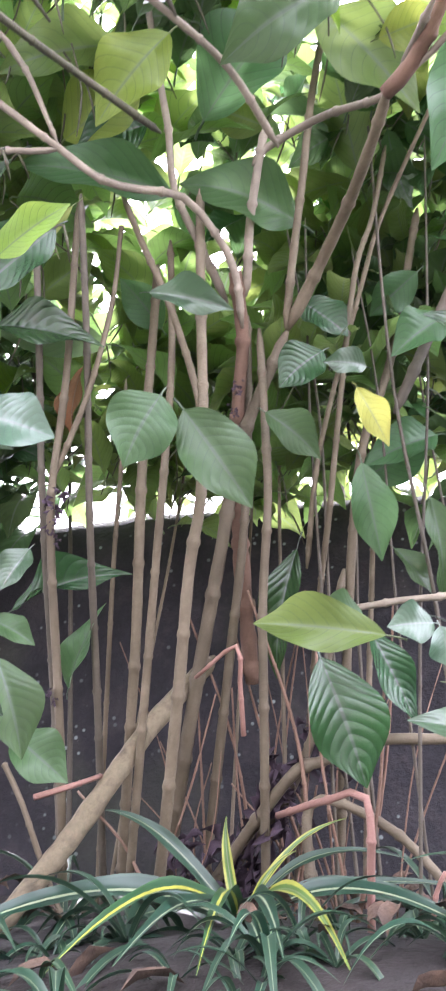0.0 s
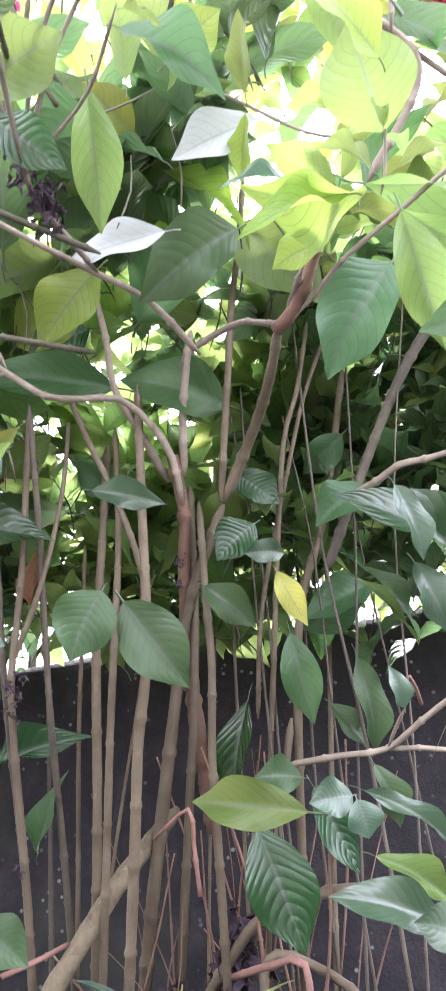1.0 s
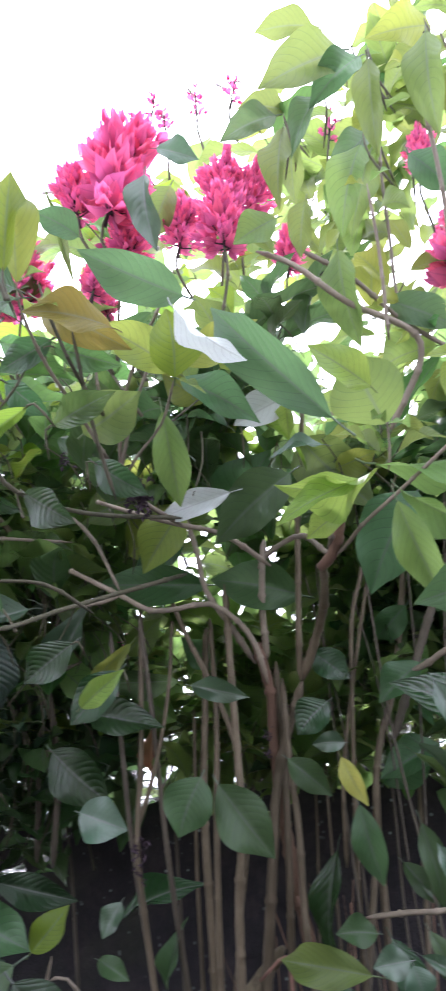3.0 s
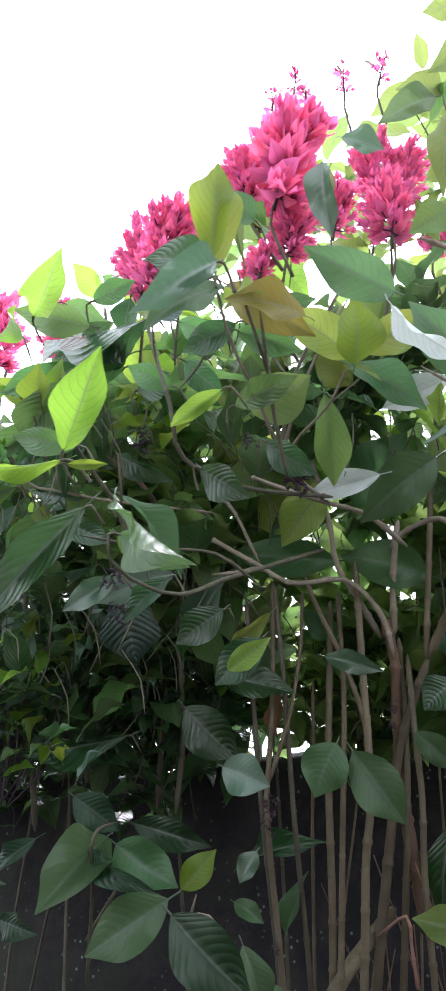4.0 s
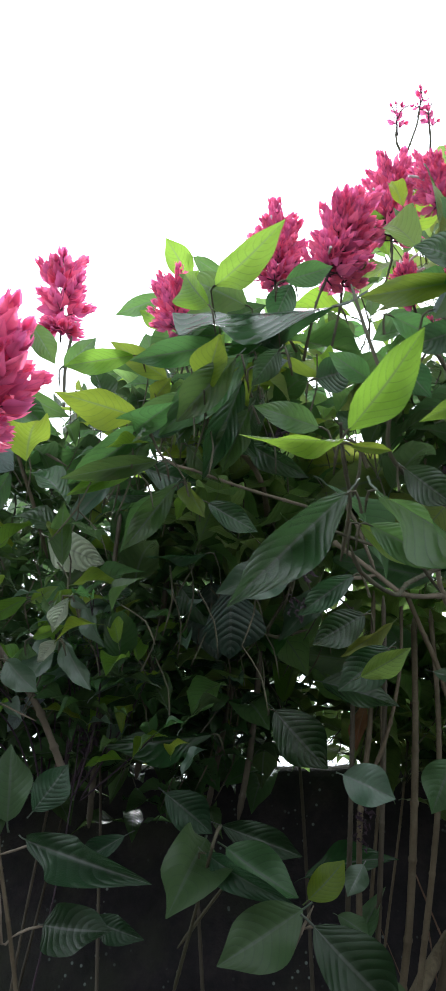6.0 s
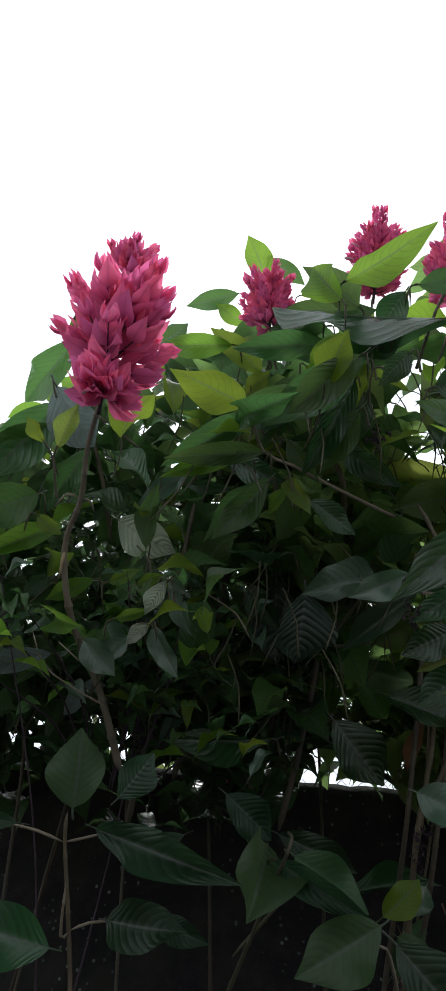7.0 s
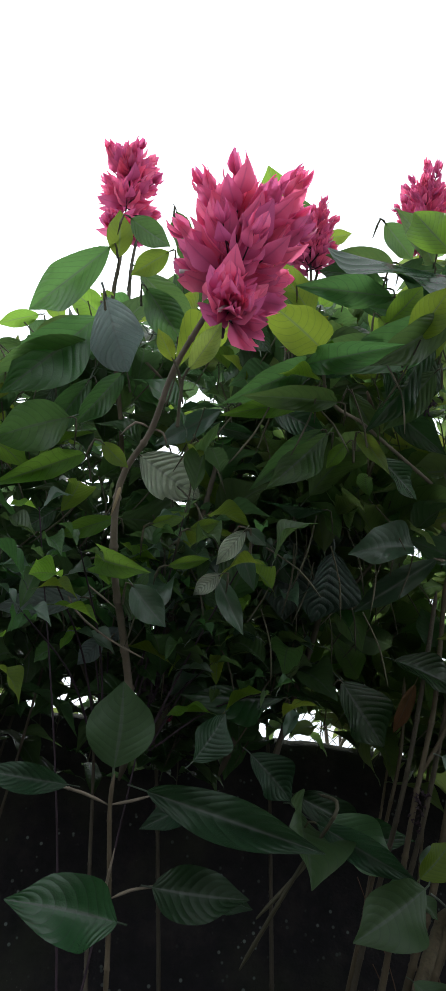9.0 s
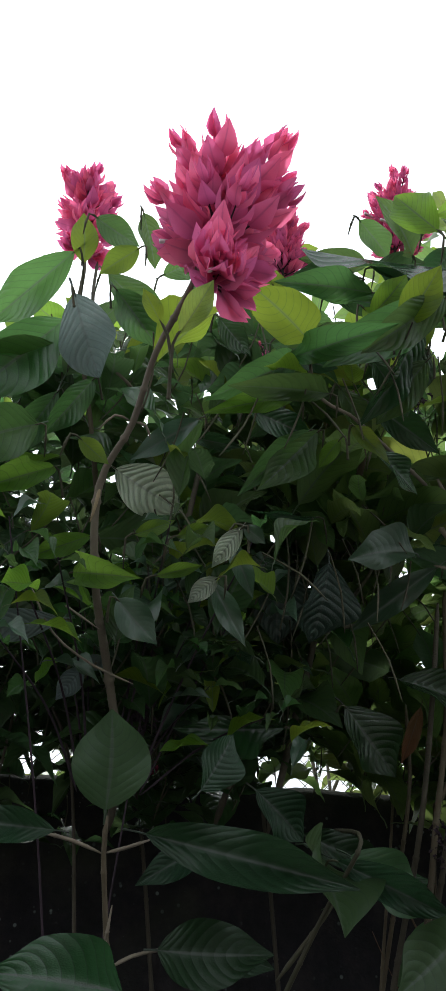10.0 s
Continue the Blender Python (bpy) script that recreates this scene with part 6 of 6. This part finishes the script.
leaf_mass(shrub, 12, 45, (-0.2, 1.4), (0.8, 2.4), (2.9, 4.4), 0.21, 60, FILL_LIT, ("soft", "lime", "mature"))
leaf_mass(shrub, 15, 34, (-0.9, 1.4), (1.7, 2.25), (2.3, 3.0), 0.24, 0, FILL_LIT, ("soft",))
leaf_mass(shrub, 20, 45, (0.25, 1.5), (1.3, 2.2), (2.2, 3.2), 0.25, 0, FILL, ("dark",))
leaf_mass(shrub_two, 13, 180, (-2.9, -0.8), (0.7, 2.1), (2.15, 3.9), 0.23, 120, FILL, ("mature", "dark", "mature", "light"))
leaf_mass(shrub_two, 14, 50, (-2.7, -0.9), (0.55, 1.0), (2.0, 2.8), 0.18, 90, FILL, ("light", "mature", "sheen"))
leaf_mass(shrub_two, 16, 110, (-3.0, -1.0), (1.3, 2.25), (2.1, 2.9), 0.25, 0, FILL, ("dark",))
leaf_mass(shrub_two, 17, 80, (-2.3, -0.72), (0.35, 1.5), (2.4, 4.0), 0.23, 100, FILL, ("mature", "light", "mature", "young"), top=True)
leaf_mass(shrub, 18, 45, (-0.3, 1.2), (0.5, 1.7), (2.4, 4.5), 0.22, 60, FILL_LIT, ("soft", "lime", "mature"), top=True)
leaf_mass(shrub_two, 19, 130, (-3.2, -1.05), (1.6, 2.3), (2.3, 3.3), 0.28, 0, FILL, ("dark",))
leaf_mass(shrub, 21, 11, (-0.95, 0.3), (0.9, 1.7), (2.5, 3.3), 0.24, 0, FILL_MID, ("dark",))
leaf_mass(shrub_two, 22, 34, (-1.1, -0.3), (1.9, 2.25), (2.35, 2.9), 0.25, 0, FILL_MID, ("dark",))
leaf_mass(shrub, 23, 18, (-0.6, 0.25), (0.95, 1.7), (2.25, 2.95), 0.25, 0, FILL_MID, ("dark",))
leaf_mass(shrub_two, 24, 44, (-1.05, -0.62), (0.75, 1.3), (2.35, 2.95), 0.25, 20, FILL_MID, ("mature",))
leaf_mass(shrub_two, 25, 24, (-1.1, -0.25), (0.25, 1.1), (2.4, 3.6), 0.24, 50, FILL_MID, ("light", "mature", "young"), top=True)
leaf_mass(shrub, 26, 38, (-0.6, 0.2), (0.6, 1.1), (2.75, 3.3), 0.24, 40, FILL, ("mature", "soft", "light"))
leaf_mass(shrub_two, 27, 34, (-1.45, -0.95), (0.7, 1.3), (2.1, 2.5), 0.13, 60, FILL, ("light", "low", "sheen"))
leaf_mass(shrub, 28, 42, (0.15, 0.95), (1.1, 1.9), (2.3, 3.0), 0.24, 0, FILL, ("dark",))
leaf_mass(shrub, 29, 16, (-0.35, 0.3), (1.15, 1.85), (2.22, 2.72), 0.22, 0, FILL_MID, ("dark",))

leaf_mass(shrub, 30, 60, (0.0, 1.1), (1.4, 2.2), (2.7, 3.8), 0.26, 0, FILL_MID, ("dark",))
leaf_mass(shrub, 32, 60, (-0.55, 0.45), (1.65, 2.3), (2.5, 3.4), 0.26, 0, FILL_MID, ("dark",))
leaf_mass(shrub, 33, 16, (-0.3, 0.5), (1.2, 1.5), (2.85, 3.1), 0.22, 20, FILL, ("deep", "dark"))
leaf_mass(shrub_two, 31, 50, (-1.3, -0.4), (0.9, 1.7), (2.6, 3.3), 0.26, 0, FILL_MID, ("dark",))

# canes crowding behind those in front
rng = random.Random(5)
for k in range(4):
    x, y = rng.uniform(-0.7, 0.35), rng.uniform(1.7, 2.2)
    lx, ly = rng.uniform(-0.25, 0.35), rng.uniform(-0.25, 0.1)
    top = rng.uniform(2.4, 3.0)
    r = rng.uniform(0.006, 0.011)
    place_stem(shrub, "cane", [(x, y, 1.05), (x + lx * 0.3, y + ly * 0.3, 1.6), (x + lx * 0.6, y + ly * 0.5, 2.1), (x + lx, y + ly, top)], r, r * 0.7)
for k in range(7):
    x, y = rng.uniform(-2.4, -0.8), rng.uniform(1.5, 2.2)
    lx, ly = rng.uniform(-0.3, 0.3), rng.uniform(-0.3, 0.1)
    top = rng.uniform(2.2, 2.9)
    r = rng.uniform(0.006, 0.010)
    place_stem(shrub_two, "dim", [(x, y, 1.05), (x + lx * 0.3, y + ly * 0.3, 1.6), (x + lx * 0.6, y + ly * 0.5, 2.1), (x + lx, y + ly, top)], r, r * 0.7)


# ---- a small glossy shrub between ----
def build_glossy():
    rng = random.Random(31)
    ob = thing("glossy_shrub", "small shrub with narrow glossy drooping leaves", "shrub", (-1.45, 0.95, soil_height(-1.45, 0.95)))
    off = Vector(ob.location)
    for k in range(17):
        at = Vector((rng.uniform(-1.85, -1.05), rng.uniform(0.45, 0.9), rng.uniform(1.95, 2.42)))
        root = Vector((-1.45 + 0.25 * (at.x + 1.45), 1.02, 1.85)) if k > 2 else Vector((-1.5 + 0.05 * k, 1.05, off.z - 0.03))
        v, f = tube([root - off, root.lerp(at, 0.5) + Vector((0, 0.1, 0.06)) - off, at - off], 0.0035, 0.0016, 5, 0.2, 0.1, seed=k, blunt=False)
        part("stem", mesh_from("glossy_stem", v, f, BARK["husk"]), ob)
        for b, t, fc, w in shoot(rng, at, Vector((rng.uniform(-0.5, 0.5), -0.6, 0.6)), 3, 0.12):
            place_leaf(ob, b, t, fc, w * 0.75, rng.choice(("mature", "sheen", "young", "mature")), rng.choice(CURLS), False)


build_glossy()


def withered_head(parent, x, y, z, size, seed):
    """The dark, crumpled remains of an old flower head, hanging on a stem."""
    rng = random.Random(seed)
    mats = []
    for k in range(int(26 * size / 0.06)):
        q = Vector((rng.gauss(0, 0.3), rng.gauss(0, 0.3), rng.uniform(-1, 1))) * size * 0.6
        way = Vector((rng.uniform(-1, 1), rng.uniform(-1, 1), rng.uniform(-1.2, 0.4))).normalized()
        mats.append(leaf_pose(q, q + way * size * rng.uniform(0.3, 0.6), Vector((rng.uniform(-1, 1), rng.uniform(-1, 1), 0.5)), size * 0.18))
    vs, fs, us = transform_grid(leaf_grid(4, 2, 0.35, 0.5, 0.3, seed, stalk=False), mats)
    ob = part("withered_head", mesh_from("withered_head", vs, fs, BARK["husk"], us), parent, "dark withered plant remains")
    ob.location = Vector((x, y, z)) - Vector(parent.location)


withered_head(shrub, -0.571, 1.256, 1.862, 0.05, 50)
withered_head(shrub, -0.577, 1.273, 1.800, 0.03, 51)
withered_head(shrub, -0.616, 1.433, 1.518, 0.03, 52)
withered_head(shrub, -0.217, 0.579, 2.526, 0.06, 53)
withered_head(shrub, -0.243, 0.524, 2.552, 0.05, 67)
withered_head(shrub, -0.203, 0.606, 2.512, 0.045, 68)
withered_head(shrub, -0.221, 0.554, 2.541, 0.05, 69)
withered_head(shrub, -0.208, 0.419, 2.453, 0.03, 54)
withered_head(shrub, -0.205, 0.265, 2.409, 0.03, 55)
withered_head(shrub_two, -0.603, 0.386, 2.219, 0.05, 56)
withered_head(shrub_two, -0.628, 0.451, 2.154, 0.04, 57)
withered_head(shrub_two, -1.362, 1.021, 2.031, 0.06, 58)
withered_head(shrub, 0.347, 0.595, 3.083, 0.05, 59)
withered_head(shrub, -0.200, 1.351, 2.155, 0.03, 60)
withered_head(shrub, -0.213, 1.373, 2.104, 0.03, 61)
# These four stand in for dry leaf clumps at the foot of the canes.
withered_head(shrub, -0.09, 1.74, 1.43, 0.10, 63)
withered_head(shrub, -0.20, 1.72, 1.32, 0.12, 64)
withered_head(shrub, -0.30, 1.76, 1.20, 0.12, 65)
withered_head(shrub, -0.42, 1.70, 1.18, 0.10, 66)

rng = random.Random(88)
for k in range(8):
    x, y = rng.uniform(-0.1, 0.3), rng.uniform(1.5, 1.95)
    lx, ly = rng.uniform(-0.05, 0.3), rng.uniform(-0.35, 0.0)
    r = rng.uniform(0.0028, 0.0052)
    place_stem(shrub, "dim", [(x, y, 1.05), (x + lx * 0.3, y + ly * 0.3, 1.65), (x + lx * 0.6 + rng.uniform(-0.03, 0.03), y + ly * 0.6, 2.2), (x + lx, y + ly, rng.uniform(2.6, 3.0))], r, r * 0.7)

# dry shoots and broken canes crowding the foot of the shrub
rng = random.Random(77)
for k in range(30):
    x, y = rng.uniform(-0.5, 0.02), rng.uniform(1.62, 1.95)
    lx, ly, up = rng.uniform(-0.22, 0.22), rng.uniform(-0.1, 0.15), rng.uniform(0.25, 0.75)
    r = rng.uniform(0.0018, 0.0055)
    place_stem(shrub, "snag", [(x, y, soil_height(x, y) - 0.03), (x + lx * 0.4 + rng.uniform(-0.04, 0.04), y + ly * 0.4, 1.08 + up * 0.5), (x + lx, y + ly, 1.08 + up)], r, r * 0.6)
withered_head(shrub_two, -0.703, 0.581, 2.790, 0.05, 62)


# ---- beyond the wall ----
def build_hedge(name, label, xr, yr, ztop, count, size, mat, seed):
    rng = random.Random(seed)
    at = (sum(xr) / 2, sum(yr) / 2, 1.08)
    ob = thing(name, label, "hedge", at)
    mats = []
    for k in range(count):
        x, y = rng.uniform(*xr), rng.uniform(*yr)
        top = ztop + 0.25 * noise.noise(Vector((x * 1.3, y, seed)))
        q = Vector((x, y, 1.1 + (top - 1.1) * rng.random() ** 0.6))
        way = Vector((rng.uniform(-1, 1), rng.uniform(-1, 1), rng.uniform(-0.6, 0.9))).normalized()
        mats.append(Matrix.Translation(-Vector(at)) @ leaf_pose(q, q + way * size * rng.uniform(0.6, 1.3), Vector((rng.uniform(-1, 1), rng.uniform(-1, 0.5), 1)), size * 0.5))
    vs, fs, us = transform_grid(leaf_grid(4, 2, 0.2, 0.2, 0.0, seed, stalk=False), mats)
    part("leaf_mass", mesh_from("hedge_leaves", vs, fs, mat, us), ob, kind="stuff")
    for k in range(14):
        x, y = rng.uniform(*xr), rng.uniform(*yr)
        v, f = tube([(x - at[0], y - at[1], -0.1), (x + rng.uniform(-0.2, 0.2) - at[0], y - at[1], (ztop - 1.1) * 0.5), (x + rng.uniform(-0.3, 0.3) - at[0], y - at[1], (ztop - 1.1) * 0.85)], 0.02, 0.008, 6)
        part("stem", mesh_from("stem", v, f, BARK["branch"]), ob)
    return ob


build_hedge("hedge", "small-leaved light green hedge beyond the wall", (-7, 7), (6.2, 7.4), 3.15, 5000, 0.09, HEDGE, 3)
# The bushes behind the wall take the backlit leaf tone.
build_hedge("bush", "broad-leaved bush behind the wall, backlight put into its leaf colour", (-0.5, 2.4), (2.8, 3.7), 3.3, 480, 0.2, FILL_LIT, 4)
build_hedge("bush", "broad-leaved bush behind the wall, backlight put into its leaf colour", (-2.6, -1.6), (2.8, 3.6), 2.7, 130, 0.2, FILL_LIT, 6)


def build_tree():
    rng = random.Random(41)
    at = Vector((-4.3, 3.6, 1.05))
    ob = thing("tree", "slender tree with small feathery leaves beyond the wall", "tree", at)
    v, f = tube([(0, 0, -0.1), (0.05, 0.05, 1.4), (-0.05, 0.1, 2.6), (0.05, 0.05, 3.6)], 0.07, 0.025, 9)
    part("trunk", mesh_from("trunk", v, f, BARK["branch"]), ob)
    mats = []
    for k in range(16):
        a = k * 2.4
        root = Vector((0, 0.05, rng.uniform(1.8, 3.5)))
        end = root + Vector((math.cos(a), math.sin(a), rng.uniform(0.2, 0.9))) * rng.uniform(0.6, 1.05)
        v, f = tube([root, root.lerp(end, 0.5) + Vector((0, 0, 0.08)), end], 0.018, 0.005, 5, blunt=False)
        part("limb", mesh_from("limb", v, f, BARK["branch"]), ob)
        for j in range(14):
            q = root.lerp(end, rng.uniform(0.45, 1.05))
            way = Vector((rng.uniform(-1, 1), rng.uniform(-1, 1), rng.uniform(-0.5, 0.6))).normalized()
            side = way.orthogonal().normalized()
            for i in range(7):
                for sg in (-1, 1):
                    b = q + way * 0.035 * (i + 1)
                    d = (side * sg + way * 0.6 + Vector((0, 0, -0.3))).normalized()
                    mats.append(leaf_pose(b, b + d * 0.075, Vector((0, -0.2, 1)), 0.03))
    vs, fs, us = transform_grid(leaf_grid(3, 2, 0.15, 0.1, 0.0, 5, stalk=False), mats)
    part("crown", mesh_from("crown", vs, fs, HEDGE, us), ob, kind="stuff")


build_tree()


def build_fence():
    """Chain-link fence standing just behind the wall: posts, top wire, woven mesh."""
    ob = thing("chain_link_fence", "rusty chain-link fence standing behind the wall", "fence", (-0.6, 2.62, 1.05))
    for k in range(6):
        v, f = tube([(-3.0 + 1.2 * k, 0, -0.1), (-3.0 + 1.2 * k, 0, 1.9)], 0.02, 0.02, 8)
        part("post", mesh_from("post", v, f, WIRE), ob)
    vs, fs = [], []
    for k in range(-9, 62):
        for sg in (1, -1):
            x0 = -3.0 + k * 0.1
            z0, z1 = 1.1, 1.88
            a, b = (x0, 0.004 * sg, z0), (x0 + sg * 0.78, 0.004 * sg, z1)
            if min(a[0], b[0]) < -3.05 or max(a[0], b[0]) > 3.05:
                continue
            tv, tf = tube([a, b], 0.0018, 0.0018, 4, step=0.5)
            fs += [tuple(i + len(vs) for i in q) for q in tf]
            vs += tv
    part("wire_mesh", mesh_from("wire_mesh", vs, fs, WIRE), ob, kind="stuff")
    v, f = tube([(-3.05, 0, 1.88), (3.05, 0, 1.88)], 0.003, 0.003, 5, step=1)
    part("top_wire", mesh_from("top_wire", v, f, WIRE), ob)


build_fence()


def build_pillar():
    # Stands in for the sliver of a building beyond the wall.
    ob = thing("brick_pillar", "brown brick pillar standing in for a bit of far building", "pillar", (1.35, 7.9, 1.06))
    v, f = box((-0.16, -0.16, -0.1), (0.16, 0.16, 2.3))
    part("shaft", mesh_from("shaft", v, f, BRICK, smooth=False), ob)
    v, f = box((-0.2, -0.2, 2.3), (0.2, 0.2, 2.38))
    part("cap", mesh_from("cap", v, f, GREY_RENDER, smooth=False), ob)


build_pillar()


# ---- striped strap-leaved plants ----
def strap_grid(length, width, rise, droop, seed):
    rng = random.Random(seed)
    verts, faces, uvs = [], [], []
    rows = 12
    bend = rng.uniform(-0.12, 0.12)
    for i in range(rows + 1):
        s = i / rows
        w = width * (0.55 + 0.45 * math.sin(math.pi * min(1, s * 1.1))) * (1 - s ** 4) + 0.001
        y = length * s * (1 - 0.18 * s)
        z = rise * s - droop * s * s
        for u in (-1, 0, 1):
            verts.append((u * w * 0.5 + bend * s * s, y, z + 0.25 * w * abs(u)))
            uvs.append((0.5 + 0.5 * u, s))
    for i in range(rows):
        for j in range(2):
            a = i * 3 + j
            faces.append((a, a + 1, a + 4, a + 3))
    return verts, faces, uvs


STRAP_MESHES = []
for k in range(18):
    rng = random.Random(k)
    g = strap_grid(rng.uniform(0.34, 0.56), rng.uniform(0.034, 0.050), rng.uniform(0.22, 0.50), rng.uniform(0.35, 0.75), k)
    STRAP_MESHES.append(mesh_from("strap_leaf", g[0], g[1], STRAP[(0, 0, 4, 0, 0, 1, 0, 0, 4)[k % 9]], g[2]))


def strap_plant(x, y, count, size, seed):
    rng = random.Random(seed)
    ob = thing("strap_leaved_plant", "dark green strap-leaved plant with pale midribs", "plant", (x, y, soil_height(x, y) - 0.01), "strap-leaved plants on the bank")
    for k in range(count):
        lf = part("strap_leaf", STRAP_MESHES[rng.randrange(18)], ob)
        lf.matrix_basis = pose(0, 0, 0, rng.uniform(-15, 25), rng.uniform(-15, 15), 360 * k / count + rng.uniform(-20, 20)) @ Matrix.Diagonal((size, size * rng.uniform(0.7, 1.15), size, 1))


def arching_strap(bend, tip, width, seed):
    """One strap leaf from the heart of a rosette, over its bend and down to its tip."""
    b, t, rng = Vector(bend), Vector(tip), random.Random(seed)
    verts, faces, uvs = [], [], []
    rows, ph = 18, rng.uniform(0, 6)
    for i in range(rows + 1):
        s = i / rows
        q = 2 * s * (1 - s) * b + s * s * t
        d = (2 * (1 - 2 * s) * b + 2 * s * t).normalized()
        x = d.cross(Vector((0, -0.75, 0.65))).normalized()
        up = x.cross(d).normalized()
        w = width * (0.45 + 0.55 * math.sin(math.pi * min(1, 0.1 + s))) * (1 - s ** 5) + 0.002
        for u in (-1, -0.5, 0, 0.5, 1):
            lift = 0.22 * abs(u) + 0.10 * u * u * math.sin(16 * s + ph + u)
            verts.append(q + x * u * w * 0.5 + up * w * lift)
            uvs.append((0.5 + 0.5 * u, s))
    for i in range(rows):
        for j in range(4):
            a = i * 5 + j
            faces.append((a, a + 1, a + 6, a + 5))
    return verts, faces, uvs


def striped_rosette(x, y):
    ob = thing("strap_leaved_plant", "strap-leaved plant with broad yellow-striped arching leaves", "plant", (x, y, soil_height(x, y) - 0.01), "strap-leaved plants on the bank")
    leaves = (
        ((-0.15, 0.02, 0.19), (-0.27, 0.04, 0.20), 0.026, 0), ((-0.20, -0.10, 0.14), (-0.45, -0.30, 0.00), 0.045, 4),
        ((-0.09, -0.12, 0.15), (-0.20, -0.38, -0.01), 0.034, 3), ((0.01, -0.14, 0.14), (0.01, -0.40, -0.01), 0.026, 3),
        ((0.11, -0.10, 0.14), (0.20, -0.36, -0.01), 0.024, 2), ((0.08, 0.00, 0.15), (0.20, 0.02, 0.17), 0.012, 2),
        ((-0.03, 0.00, 0.12), (-0.02, 0.00, 0.18), 0.018, 2), ((0.15, 0.05, 0.12), (0.36, 0.06, 0.02), 0.022, 0),
        ((0.10, 0.08, 0.16), (0.30, 0.10, 0.10), 0.018, 0), ((0.06, -0.14, 0.12), (0.12, -0.38, 0.00), 0.034, 4),
        ((-0.05, -0.14, 0.11), (-0.10, -0.40, 0.00), 0.034, 4), ((-0.16, 0.06, 0.08), (-0.34, 0.08, -0.06), 0.030, 0),
        ((0.20, -0.08, 0.13), (0.40, -0.28, 0.00), 0.030, 4), ((0.05, -0.03, 0.10), (0.11, -0.05, 0.12), 0.010, 2),
        ((0.18, 0.10, 0.10), (0.44, 0.12, 0.04), 0.020, 0), ((-0.02, -0.12, 0.02), (-0.05, -0.24, -0.16), 0.030, 0))
    for k, (bend, tip, width, kind) in enumerate(leaves):
        v, f, u = arching_strap(bend, tip, width, k)
        part("strap_leaf", mesh_from("striped_leaf", v, f, STRAP[kind], u), ob, "yellow-striped leaf" if kind in (2, 3) else "")


striped_rosette(-0.25, 1.455)
for k, (x, y, s) in enumerate(((0.12, 1.66, 0.8), (-0.62, 1.56, 0.8), (0.34, 1.6, 0.8), (-0.05, 1.36, 0.6), (0.22, 1.38, 0.65), (0.5, 1.5, 0.9), (-0.40, 1.28, 0.6), (-0.64, 1.2, 0.65), (0.4, 1.22, 0.6), (-0.16, 1.14, 0.5), (0.1, 1.16, 0.5), (-0.42, 1.05, 0.5))):
    if not (abs(x + 0.22) < 0.36 and 1.3 < y < 1.6):
        strap_plant(x, y, 11, s * 0.9, 20 + k)


rng = random.Random(61)
for k in range(44):
    x, y = rng.uniform(-0.8, 0.7), 0.90 + 0.0105 * k
    size = rng.uniform(0.42, 0.60)
    near = abs(x + 0.25) < 0.42 and y > 1.0
    strap_plant(x, y, 6 if near else 9, size * (0.62 if near else 1.0), 60 + k)


def build_grass():
    """A tuft of thin pale grass blades arching over the bank."""
    rng = random.Random(19)
    base = Vector((0.52, 1.22, soil_height(0.52, 1.22)))
    ob = thing("grass_tuft", "tuft of thin pale arching grass blades", "grass", base)
    for k in range(14):
        a = rng.uniform(0, 6.28)
        reach, rise = rng.uniform(0.15, 0.38), rng.uniform(0.3, 0.62)
        out = Vector((math.cos(a), math.sin(a), 0))
        v, f = tube([(0, 0, -0.02), out * reach * 0.25 + Vector((0, 0, rise * 0.75)), out * reach * 0.65 + Vector((0, 0, rise)), out * reach + Vector((0, 0, rise * 0.86))], 0.0019, 0.0008, 4, step=0.05, blunt=False)
        part("blade", mesh_from("blade", v, f, STRAP[1]), ob)


build_grass()


def build_litter():
    rng = random.Random(9)
    mats = []
    for k in range(420):
        x, y = rng.uniform(-2.5, 1.5), rng.uniform(0.6, 2.25)
        q = Vector((x, y, soil_height(x, y) + rng.uniform(0.01, 0.04)))
        way = Vector((rng.uniform(-1, 1), rng.uniform(-1, 1), rng.uniform(-0.2, 0.3))).normalized()
        mats.append(leaf_pose(q, q + way * rng.uniform(0.04, 0.09), Vector((rng.uniform(-0.5, 0.5), rng.uniform(-0.5, 0.5), 1)), rng.uniform(0.02, 0.04)))
    vs, fs, us = transform_grid(leaf_grid(4, 2, 0.3, 0.3, 0.1, 2, stalk=False), mats)
    tagged(new("leaf_litter", mesh_from("leaf_litter", vs, fs, LITTER, us)), "brown dead leaves scattered on the soil", "leaf litter", kind="stuff")


build_litter()
